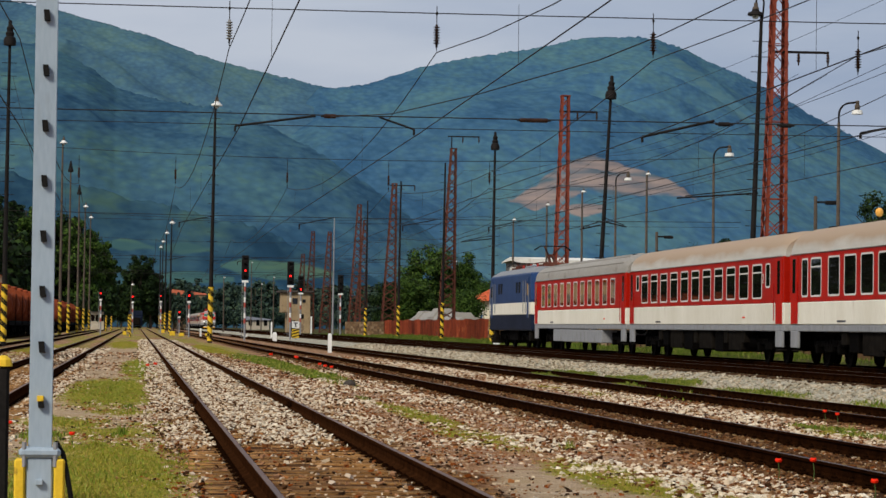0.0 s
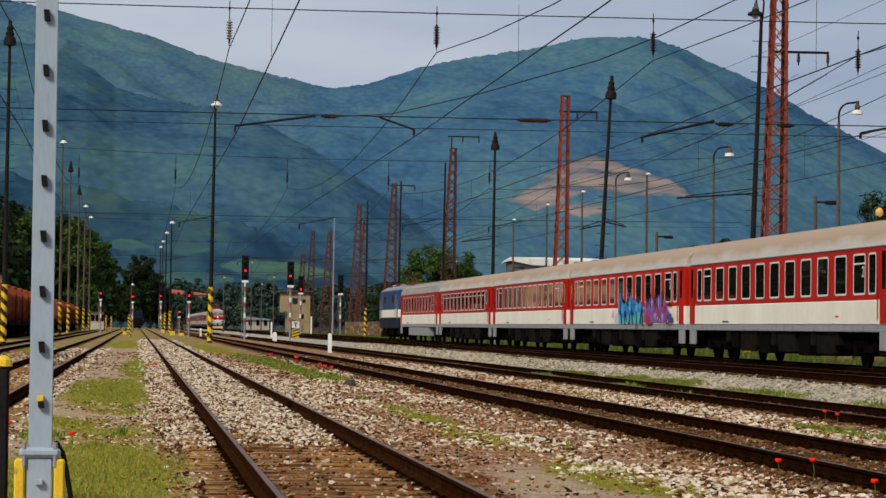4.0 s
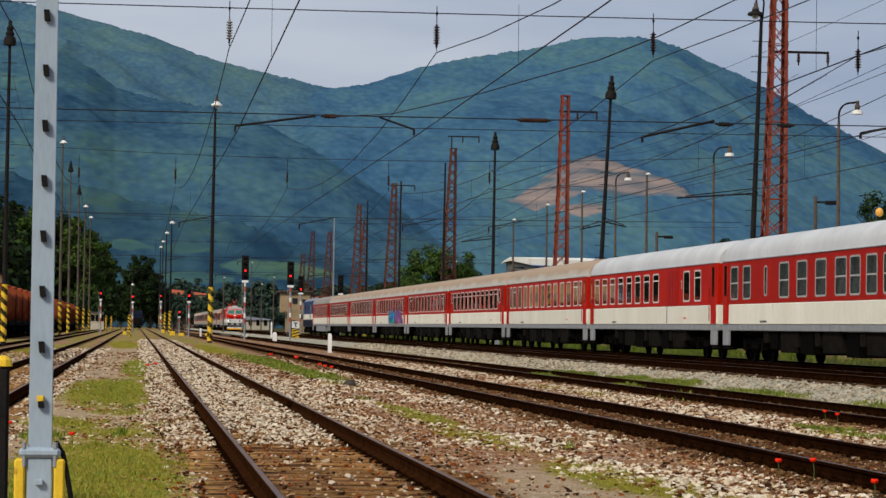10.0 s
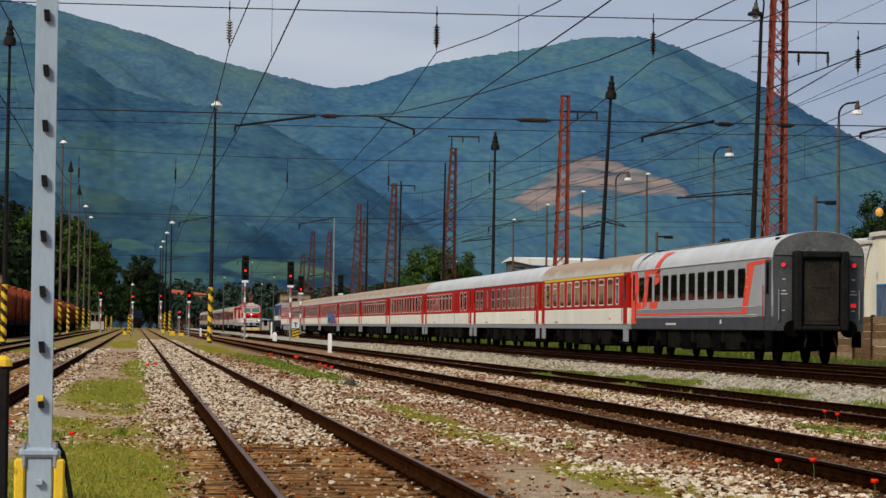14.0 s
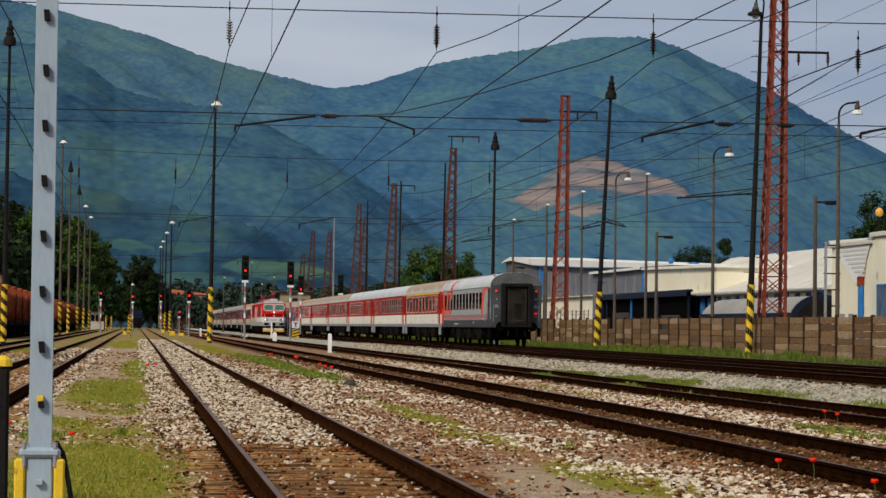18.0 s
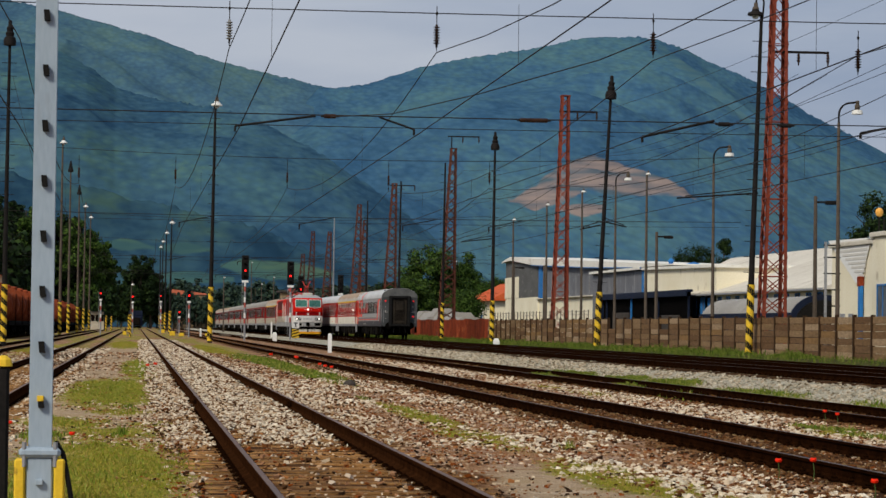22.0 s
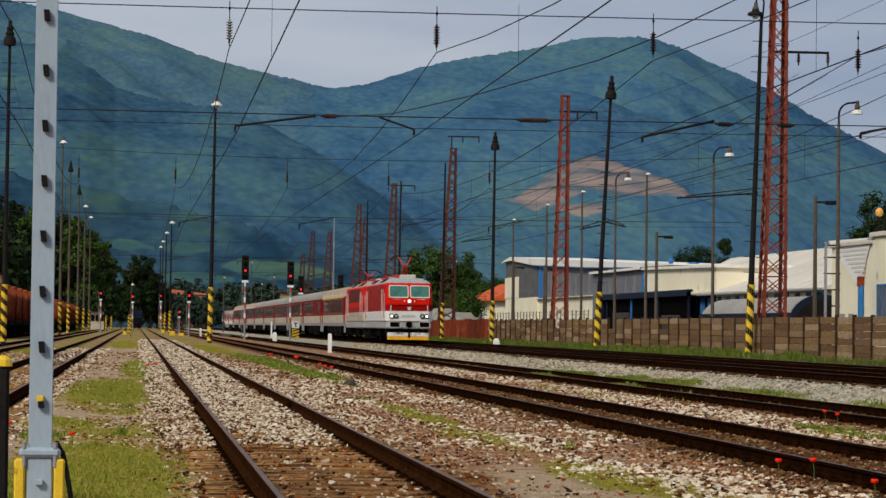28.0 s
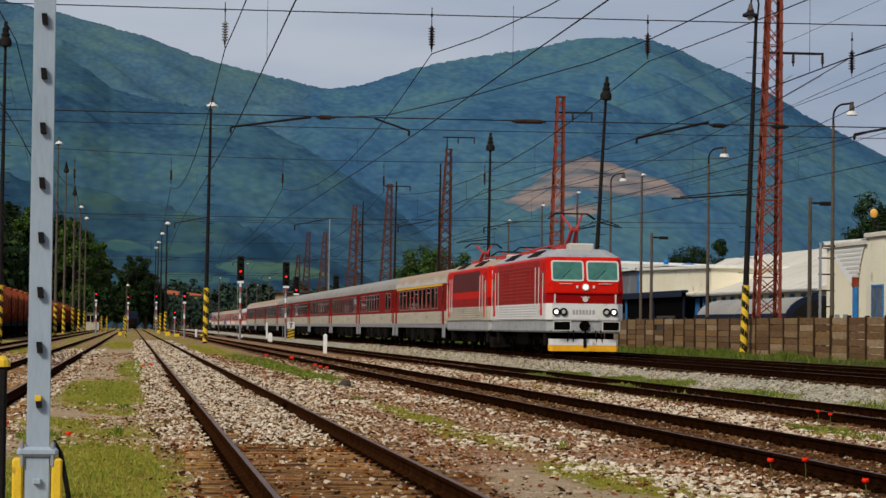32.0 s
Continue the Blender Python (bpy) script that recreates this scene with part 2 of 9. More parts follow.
    "vermilion": surface("vermilion_paint", (0.7, 0.06, 0.03), (0.82, 0.085, 0.04), 1.2, 0.45),
    "graffiti_blue": surface("blue_spray_paint", (0.02, 0.13, 0.42), (0.03, 0.24, 0.62), 2.5, 0.5, 0, 0.02, 8),
    "graffiti_violet": surface("violet_spray_paint", (0.12, 0.05, 0.24), (0.26, 0.13, 0.42), 2.5, 0.5, 0, 0.02, 8, (0.3, 0.04, 0.1), 0.4),
    "mast_red": surface("rust_red_lattice_paint", (0.13, 0.027, 0.016), (0.26, 0.062, 0.036), 1.5, 0.8, 0.0, 0.2, 20, (0.09, 0.022, 0.012), 0.3, "object", 0.2),
    "mast_brown": surface("old_rust_brown_paint", (0.05, 0.02, 0.014), (0.13, 0.048, 0.032), 1.5, 0.85, 0.0, 0.2, 20, (0.18, 0.05, 0.03), 0.3, "object", 0.25),
    "signal_band": surface("faded_red_band", (0.3, 0.06, 0.05), (0.42, 0.1, 0.08), 6, 0.7),
    "grey_porcelain": surface("grey_insulator", (0.2, 0.2, 0.2), (0.32, 0.32, 0.31), 8, 0.35),
    "dull_white": surface("sooty_cream_paint", (0.36, 0.32, 0.25), (0.48, 0.43, 0.35), 0.7, 0.6, 0, 0.03, 14, (0.26, 0.22, 0.16), 0.25, "object", 0.06, streak=(1, 0.5, 3), gloss=0.03),
    "roof_dull": surface("sooty_grey_roof", (0.24, 0.225, 0.2), (0.34, 0.325, 0.3), 0.6, 0.7, 0, 0.06, 12, (0.18, 0.16, 0.14), 0.2, streak=(1, 0.4, 1)),
    "wine": surface("dusky_red_coach_paint", (0.17, 0.008, 0.007), (0.24, 0.014, 0.012), 0.9, 0.6, 0, 0.03, 18, (0.13, 0.012, 0.01), 0.2, gloss=0.02),
    "fence_post": surface("dark_fence_concrete", (0.018, 0.01, 0.005), (0.055, 0.03, 0.016), 3, 0.9),
    "mast_dark": surface("tarred_steel_pole", (0.007, 0.0065, 0.0065), (0.02, 0.017, 0.016), 2, 0.75, 0.0, 0.2, 20),
    "concrete": surface("pole_concrete", (0.06, 0.048, 0.038), (0.125, 0.1, 0.08), 2, 0.9, 0, 0.3, 25),
    "galvanised": surface("grey_mast_paint", (0.282, 0.35, 0.42), (0.357, 0.43, 0.504), 1.3, 0.5, 0.0, 0.08, 20, (0.254, 0.3, 0.336), 0.3, streak=(1.88, 2, 0.42)),
    "lamp_white": surface("white_enamel", (0.62, 0.62, 0.6), (0.75, 0.75, 0.72), 5, 0.35),
    "wire": surface("oxidised_wire", (0.014, 0.012, 0.012), (0.03, 0.026, 0.025), 5, 0.7, 0.0, 0),
    "panel": palette("concrete_fence_panels", [(0.17, 0.1, 0.05), (0.19, 0.116, 0.06), (0.12, 0.066, 0.033), (0.23, 0.148, 0.08), (0.16, 0.092, 0.045), (0.31, 0.215, 0.13), (0.13, 0.073, 0.037), (0.2, 0.124, 0.064), (0.22, 0.128, 0.056), (0.15, 0.088, 0.046)], 0.92, "object", 7, streak=(1, 0.35, 1.6), contrast=0.8),
    "rust_sheet": surface("rusted_red_sheet", (0.08, 0.013, 0.006), (0.24, 0.046, 0.017), 0.6, 0.85, 0.0, 0.2, 10, (0.32, 0.09, 0.03), 0.25, "object", 0.55),
    "plaster": surface("cream_plaster", (0.72, 0.655, 0.48), (0.84, 0.785, 0.63), 0.3, 0.9, 0, 0.1, 8, (0.5, 0.43, 0.31), 0.2),
    "tan_plaster": surface("tan_plaster", (0.6, 0.38, 0.19), (0.75, 0.52, 0.29), 0.5, 0.9, 0, 0.1, 8, (0.5, 0.32, 0.17), 0.2),
    "hall_roof": surface("pale_sheet_roof", (0.52, 0.475, 0.39), (0.68, 0.635, 0.54), 0.25, 0.6, 0, 0.05, 4, (0.42, 0.36, 0.28), 0.25),
    "bright_roof": surface("white_sheet_edge", (0.68, 0.655, 0.59), (0.82, 0.8, 0.74), 0.3, 0.6, 0, 0.05, 4, (0.55, 0.5, 0.42), 0.2, streak=(1, 0.3, 1)),
    "sheet_grey": surface("grey_sheet_cladding", (0.13, 0.135, 0.15), (0.2, 0.205, 0.225), 0.4, 0.6, 0.1, 0.1, 6, (0.26, 0.27, 0.29), 0.2),
    "sheet_dark": surface("darker_grey_cladding", (0.085, 0.085, 0.082), (0.14, 0.14, 0.138), 0.4, 0.7, 0.1, 0.1, 6, (0.2, 0.195, 0.18), 0.25, streak=(1, 0.6, 2)),
    "blue_trim": surface("blue_enamel", (0.02, 0.12, 0.36), (0.035, 0.2, 0.5), 2, 0.5),
    "navy": surface("navy_canopy_paint", (0.004, 0.007, 0.019), (0.012, 0.019, 0.042), 1, 0.6),
    "pane": surface("dull_window_glass", (0.06, 0.08, 0.1), (0.14, 0.17, 0.2), 0.6, 0.12, 0, 0, 3),
    "tile": surface("orange_roof_tiles", (0.42, 0.07, 0.02), (0.62, 0.13, 0.045), 1.2, 0.85, 0, 0.3, 14, (0.3, 0.06, 0.025), 0.25),
    # speckled tiles of the far house, their orange dulled by haze in the colour
    "old_tile": surface("hazy_weathered_tiles", (0.3, 0.075, 0.035), (0.42, 0.115, 0.055), 1.2, 0.9, 0, 0.2, 14, (0.14, 0.07, 0.05), 0.3),
    "ochre": surface("ochre_render", (0.24, 0.17, 0.1), (0.36, 0.27, 0.16), 0.7, 0.9, 0, 0.15, 9, (0.17, 0.12, 0.08), 0.3),
    "tar": surface("tar_roof", (0.04, 0.034, 0.03), (0.08, 0.068, 0.06), 1, 0.9),
    "bark": surface("bark", (0.04, 0.03, 0.022), (0.09, 0.07, 0.05), 5, 0.95, 0, 0.6, 30),
    "leaf": palette("broadleaf", [(0.027, 0.058, 0.009), (0.042, 0.082, 0.013), (0.015, 0.033, 0.006), (0.066, 0.112, 0.018)], 0.7, fine=0.8, bump=0),
    # far greens lifted and turned bluish: haze put into the leaf colour
    "leaf_far": palette("far_foliage", [(0.027, 0.05, 0.039), (0.041, 0.068, 0.049), (0.022, 0.04, 0.034), (0.054, 0.085, 0.05)], 0.8, fine=0.5, bump=0),
    "leaf_dark": palette("dark_foliage", [(0.01, 0.022, 0.007), (0.016, 0.034, 0.009), (0.007, 0.014, 0.006), (0.026, 0.048, 0.011)], 0.75, fine=0.8, bump=0),
    "tank_rust": surface("rust_brown_wagon", (0.12, 0.025, 0.009), (0.28, 0.062, 0.022), 0.8, 0.75, 0.0, 0.15, 12, (0.34, 0.1, 0.045), 0.25, "object", 0.25),
    "marker_white": surface("white_marker_paint", (0.68, 0.68, 0.66), (0.8, 0.8, 0.78), 8, 0.6),
    "signal_red": lamp_glow("red_aspect", (1.0, 0.012, 0.01), 3.0),
    "headlight": lamp_glow("headlight", (1.0, 0.97, 0.88), 1.6),
    "tail_light": lamp_glow("tail_light", (0.8, 0.015, 0.02), 0.5),
    "lamp_glass": surface("clear_lamp_glass", (0.5, 0.52, 0.5), (0.6, 0.62, 0.6), 6, 0.1),
    "orange": surface("orange_globe", (0.7, 0.33, 0.06), (0.85, 0.45, 0.1), 6, 0.4),
    "rzd_mid": surface("middle_grey_coach_paint", (0.187, 0.192, 0.204), (0.238, 0.244, 0.255), 0.8, 0.42, 0, 0.03, 15, gloss=0.04),
    "stripe_yellow": surface("first_class_yellow", (0.7, 0.42, 0.02), (0.85, 0.55, 0.04), 1.5, 0.5, 0, 0.02, 20),
    "graffiti_cyan": surface("cyan_spray_paint", (0.04, 0.34, 0.42), (0.1, 0.5, 0.52), 2.5, 0.5, 0, 0.02, 8),
    "graffiti_pink": surface("pink_spray_paint", (0.6, 0.4, 0.46), (0.68, 0.5, 0.52), 4, 0.5, 0, 0.02, 8),
    "graffiti_lilac": surface("lilac_spray_paint", (0.3, 0.2, 0.55), (0.42, 0.3, 0.66), 3, 0.5, 0, 0.02, 8),
    "graffiti_navy": surface("navy_spray_paint", (0.02, 0.03, 0.16), (0.06, 0.08, 0.36), 2.5, 0.5),
    "graffiti_red": surface("crimson_spray_paint", (0.25, 0.015, 0.03), (0.42, 0.03, 0.06), 2.5, 0.5),
    "loco_side": surface("darker_red_side", (0.22, 0.008, 0.004), (0.4, 0.018, 0.008), 0.8, 0.42, 0, 0.1, 9, (0.17, 0.016, 0.008), 0.3, streak=(1.25, 1.2, 2.4), gloss=0.05),
    "rzd_end": surface("sooty_end_wall_paint", (0.035, 0.038, 0.042), (0.085, 0.09, 0.094), 1.2, 0.5, 0, 0.05, 15, (0.07, 0.068, 0.06), 0.25, gloss=0.05),
    "coach_frame": surface("aluminium_window_frame", (0.6, 0.58, 0.54), (0.74, 0.72, 0.68), 8, 0.45, 0.15, 0.03),
    "sash": surface("dull_window_sash", (0.33, 0.32, 0.3), (0.44, 0.43, 0.41), 8, 0.5, 0.1, 0.03),
    "hazy_glass": surface("hazy_coach_glass", (0.015, 0.018, 0.02), (0.09, 0.1, 0.1), 0.8, 0.05, 0, 0.0, 4, gloss=0.6),
    "sooty_arch": surface("sooty_grey_arch", (0.06, 0.062, 0.064), (0.13, 0.132, 0.13), 1.4, 0.55, 0, 0.05, 12, (0.2, 0.2, 0.19), 0.2, gloss=0.1),
    "sooty_door": surface("sooty_brown_door", (0.01, 0.009, 0.008), (0.04, 0.032, 0.024), 1.2, 0.7, 0, 0.05, 14, (0.085, 0.065, 0.045), 0.22, gloss=0.05),
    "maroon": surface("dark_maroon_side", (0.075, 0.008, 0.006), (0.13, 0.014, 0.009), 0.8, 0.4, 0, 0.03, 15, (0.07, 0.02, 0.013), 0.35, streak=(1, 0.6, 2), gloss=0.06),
    "text_dark": surface("dark_lettering", (0.05, 0.05, 0.06), (0.08, 0.08, 0.09), 5, 0.6),
}


def ground_cover():
    """The yard's ground: soil, and over it sand, turf, oily track beds, grey ballast and verge where the mesh's values say so, with ragged edges."""
    m = bpy.data.materials.new("yard_ground")
    m.use_nodes = True
    n, ln = m.node_tree.nodes, m.node_tree.links
    bsdf = n["Principled BSDF"]
    tc = n.new("ShaderNodeTexCoord")

    def tex(scale, detail, rough=0.6):
        t = n.new("ShaderNodeTexNoise")
        t.inputs["Scale"].default_value, t.inputs["Detail"].default_value, t.inputs["Roughness"].default_value = scale, detail, rough
        ln.new(tc.outputs["Object"], t.inputs["Vector"])
        return t.outputs["Fac"]

    def tint(fac, stops):
        r = n.new("ShaderNodeValToRGB")
        while len(r.color_ramp.elements) < len(stops):
            r.color_ramp.elements.new(0.5)
        for e, (p, col) in zip(r.color_ramp.elements, stops):
            e.position, e.color = p, (*col, 1)
        ln.new(fac, r.inputs["Fac"])
        return r.outputs["Color"]
    broad, rag = tex(1.2, 9.0), tex(2.6, 6.0, 0.7)
    colour = tint(broad, [(0.3, (0.19, 0.125, 0.062)), (0.41, (0.36, 0.2, 0.103)), (0.5, (0.25, 0.125, 0.06)), (0.58, (0.39, 0.265, 0.18)), (0.7, (0.21, 0.08, 0.028))])
    layers = [("sandy", [(0.35, (0.28, 0.185, 0.105)), (0.47, (0.45, 0.33, 0.215)), (0.55, (0.37, 0.26, 0.145)), (0.65, (0.53, 0.41, 0.285))]),
              ("turf", [(0.33, (0.14, 0.15, 0.016)), (0.46, (0.23, 0.215, 0.032)), (0.56, (0.31, 0.25, 0.055)), (0.66, (0.4, 0.3, 0.12))]),
              ("bed", [(0.35, (0.03, 0.012, 0.004)), (0.5, (0.11, 0.047, 0.015)), (0.62, (0.24, 0.115, 0.042)), (0.7, (0.06, 0.025, 0.008))]),
              ("grey", [(0.35, (0.25, 0.23, 0.17)), (0.5, (0.37, 0.345, 0.27)), (0.65, (0.47, 0.44, 0.36))]),
              ("verge", [(0.36, (0.026, 0.037, 0.007)), (0.5, (0.06, 0.056, 0.016)), (0.64, (0.1, 0.073, 0.034))])]
    for key, stops in layers:
        at = n.new("ShaderNodeAttribute")
        at.attribute_name = key
        add = n.new("ShaderNodeMath")
        add.operation = "MULTIPLY_ADD"
        add.inputs[1].default_value = 1.3
        ln.new(rag, add.inputs[0])
        ln.new(at.outputs["Fac"], add.inputs[2])
        edge = n.new("ShaderNodeMapRange")
        edge.inputs["From Min"].default_value, edge.inputs["From Max"].default_value = 1.02, 1.28
        ln.new(add.outputs[0], edge.inputs["Value"])
        mix = n.new("ShaderNodeMix")
        mix.data_type = "RGBA"
        ln.new(edge.outputs["Result"], mix.inputs["Factor"])
        ln.new(colour, mix.inputs["A"])
        ln.new(tint(broad, stops), mix.inputs["B"])
        colour = mix.outputs["Result"]
    grit = n.new("ShaderNodeTexVoronoi")
    grit.inputs["Scale"].default_value = 48.0
    ln.new(tc.outputs["Object"], grit.inputs["Vector"])
    val = n.new("ShaderNodeMapRange")
    val.inputs["To Min"].default_value, val.inputs["To Max"].default_value = 1.3, 0.55
    ln.new(grit.outputs["Distance"], val.inputs["Value"])
    hsv = n.new("ShaderNodeHueSaturation")
    ln.new(val.outputs["Result"], hsv.inputs["Value"])
    ln.new(colour, hsv.inputs["Color"])
    ln.new(hsv.outputs["Color"], bsdf.inputs["Base Color"])
    bsdf.inputs["Roughness"].default_value, bsdf.inputs["Specular IOR Level"].default_value = 0.95, 0.05
    bp = n.new("ShaderNodeBump")
    bp.inputs["Strength"].default_value, bp.inputs["Distance"].default_value = 0.7, 0.02
    ln.new(grit.outputs["Distance"], bp.inputs["Height"])
    ln.new(bp.outputs["Normal"], bsdf.inputs["Normal"])
    return m


M["yard"] = ground_cover()


def woods(name, zones, opening=None):
    """Tree cover on a far slope, in metres: stands of different trees, drifts, and single crowns.
    opening: the colours of bare ground or grass that breaks through where the mesh's 'open' value is high."""
    m = bpy.data.materials.new(name)
    m.use_nodes = True
    n, ln = m.node_tree.nodes, m.node_tree.links
    bsdf = n["Principled BSDF"]
    tc = n.new("ShaderNodeTexCoord")
    mp = n.new("ShaderNodeMapping")
    mp.inputs["Scale"].default_value = (1, 0.03, 1.35)
    ln.new(tc.outputs["Object"], mp.inputs["Vector"])

    def tex(scale, detail):
        t = n.new("ShaderNodeTexNoise")
        t.inputs["Scale"].default_value, t.inputs["Detail"].default_value = scale, detail
        ln.new(mp.outputs["Vector"], t.inputs["Vector"])
        return t.outputs["Fac"]

    def calc(op, a, b, c=None):
        k = n.new("ShaderNodeMath")
        k.operation = op
        for i, v in enumerate((a, b, c)):
            if v is None:
                continue
            if isinstance(v, (int, float)):
                k.inputs[i].default_value = v
            else:
                ln.new(v, k.inputs[i])
        return k.outputs[0]

    def colours(fac, stops):
        r = n.new("ShaderNodeValToRGB")
        while len(r.color_ramp.elements) < len(stops):
            r.color_ramp.elements.new(0.5)
        for e, (p, col) in zip(r.color_ramp.elements, stops):
            e.position, e.color = p, (*col, 1)
        ln.new(fac, r.inputs["Fac"])
        return r.outputs["Color"]
    stands, drift, fleck = tex(0.0055, 4.0), tex(0.024, 4.0), tex(0.11, 3.0)
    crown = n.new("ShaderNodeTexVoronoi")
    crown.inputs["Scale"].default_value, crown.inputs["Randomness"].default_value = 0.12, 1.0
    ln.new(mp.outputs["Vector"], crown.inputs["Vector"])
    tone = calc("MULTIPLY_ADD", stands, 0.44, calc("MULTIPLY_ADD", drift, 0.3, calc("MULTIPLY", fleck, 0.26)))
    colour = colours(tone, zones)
    # Crowns light in the middle, gaps dark: shade between trees put into the tone.
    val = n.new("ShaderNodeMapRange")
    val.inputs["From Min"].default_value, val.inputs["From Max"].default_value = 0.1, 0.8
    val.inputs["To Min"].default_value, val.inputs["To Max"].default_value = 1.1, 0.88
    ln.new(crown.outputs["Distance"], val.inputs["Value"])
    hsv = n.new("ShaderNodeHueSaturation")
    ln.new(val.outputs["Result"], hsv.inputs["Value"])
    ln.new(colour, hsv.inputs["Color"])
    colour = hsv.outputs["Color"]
    if opening:
        at = n.new("ShaderNodeAttribute")
        at.attribute_name = "open"
        strata = n.new("ShaderNodeTexNoise")
        strata.inputs["Scale"].default_value, strata.inputs["Detail"].default_value = 0.03, 6.0
        lay = n.new("ShaderNodeMapping")
        lay.inputs["Scale"].default_value = (0.7, 0.2, 3.5)
        ln.new(tc.outputs["Object"], lay.inputs["Vector"])
        ln.new(lay.outputs["Vector"], strata.inputs["Vector"])
        bare = colours(strata.outputs["Fac"], opening)
        edge = n.new("ShaderNodeMapRange")
        edge.interpolation_type = "SMOOTHSTEP"
        edge.inputs["From Min"].default_value, edge.inputs["From Max"].default_value = 0.25, 0.75
        ragged = calc("MULTIPLY_ADD", drift, 1.5, calc("MULTIPLY_ADD", fleck, 0.6, -1.05))
        ln.new(calc("ADD", at.outputs["Fac"], ragged), edge.inputs["Value"])
        mix = n.new("ShaderNodeMix")
        mix.data_type = "RGBA"
        ln.new(edge.outputs["Result"], mix.inputs["Factor"])
        ln.new(colour, mix.inputs["A"])
        ln.new(bare, mix.inputs["B"])
        colour = mix.outputs["Result"]
    ln.new(colour, bsdf.inputs["Base Color"])
    bp = n.new("ShaderNodeBump")
    bp.inputs["Strength"].default_value, bp.inputs["Distance"].default_value = 0.12, 2.5
    ln.new(calc("MULTIPLY_ADD", fleck, 1.0, calc("MULTIPLY", crown.outputs["Distance"], -1.0)), bp.inputs["Height"])
    ln.new(bp.outputs["Normal"], bsdf.inputs["Normal"])
    bsdf.inputs["Roughness"].default_value, bsdf.inputs["Specular IOR Level"].default_value = 1.0, 0.0
    return m


# Slope colours with the air's blue haze mixed in; PALE carries sunshine too.
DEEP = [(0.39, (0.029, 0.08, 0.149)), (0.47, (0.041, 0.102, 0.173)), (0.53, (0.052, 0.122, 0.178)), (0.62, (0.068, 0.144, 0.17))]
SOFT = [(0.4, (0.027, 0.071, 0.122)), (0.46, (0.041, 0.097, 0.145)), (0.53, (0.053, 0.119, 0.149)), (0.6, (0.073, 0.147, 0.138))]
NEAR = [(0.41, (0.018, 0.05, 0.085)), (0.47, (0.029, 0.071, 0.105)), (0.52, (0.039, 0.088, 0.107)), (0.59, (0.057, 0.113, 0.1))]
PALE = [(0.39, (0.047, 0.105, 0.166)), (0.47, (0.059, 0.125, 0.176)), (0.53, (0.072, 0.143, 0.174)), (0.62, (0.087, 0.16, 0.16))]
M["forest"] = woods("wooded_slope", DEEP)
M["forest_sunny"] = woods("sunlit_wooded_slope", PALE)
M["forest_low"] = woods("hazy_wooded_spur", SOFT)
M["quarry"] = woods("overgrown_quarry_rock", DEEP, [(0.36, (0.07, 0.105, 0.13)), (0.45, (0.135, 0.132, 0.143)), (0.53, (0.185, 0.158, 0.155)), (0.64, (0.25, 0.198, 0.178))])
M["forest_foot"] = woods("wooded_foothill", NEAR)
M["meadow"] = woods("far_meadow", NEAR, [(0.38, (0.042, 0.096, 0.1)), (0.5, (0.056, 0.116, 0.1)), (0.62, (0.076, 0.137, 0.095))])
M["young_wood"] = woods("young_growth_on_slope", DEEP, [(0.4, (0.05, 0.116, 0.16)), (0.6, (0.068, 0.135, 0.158))])


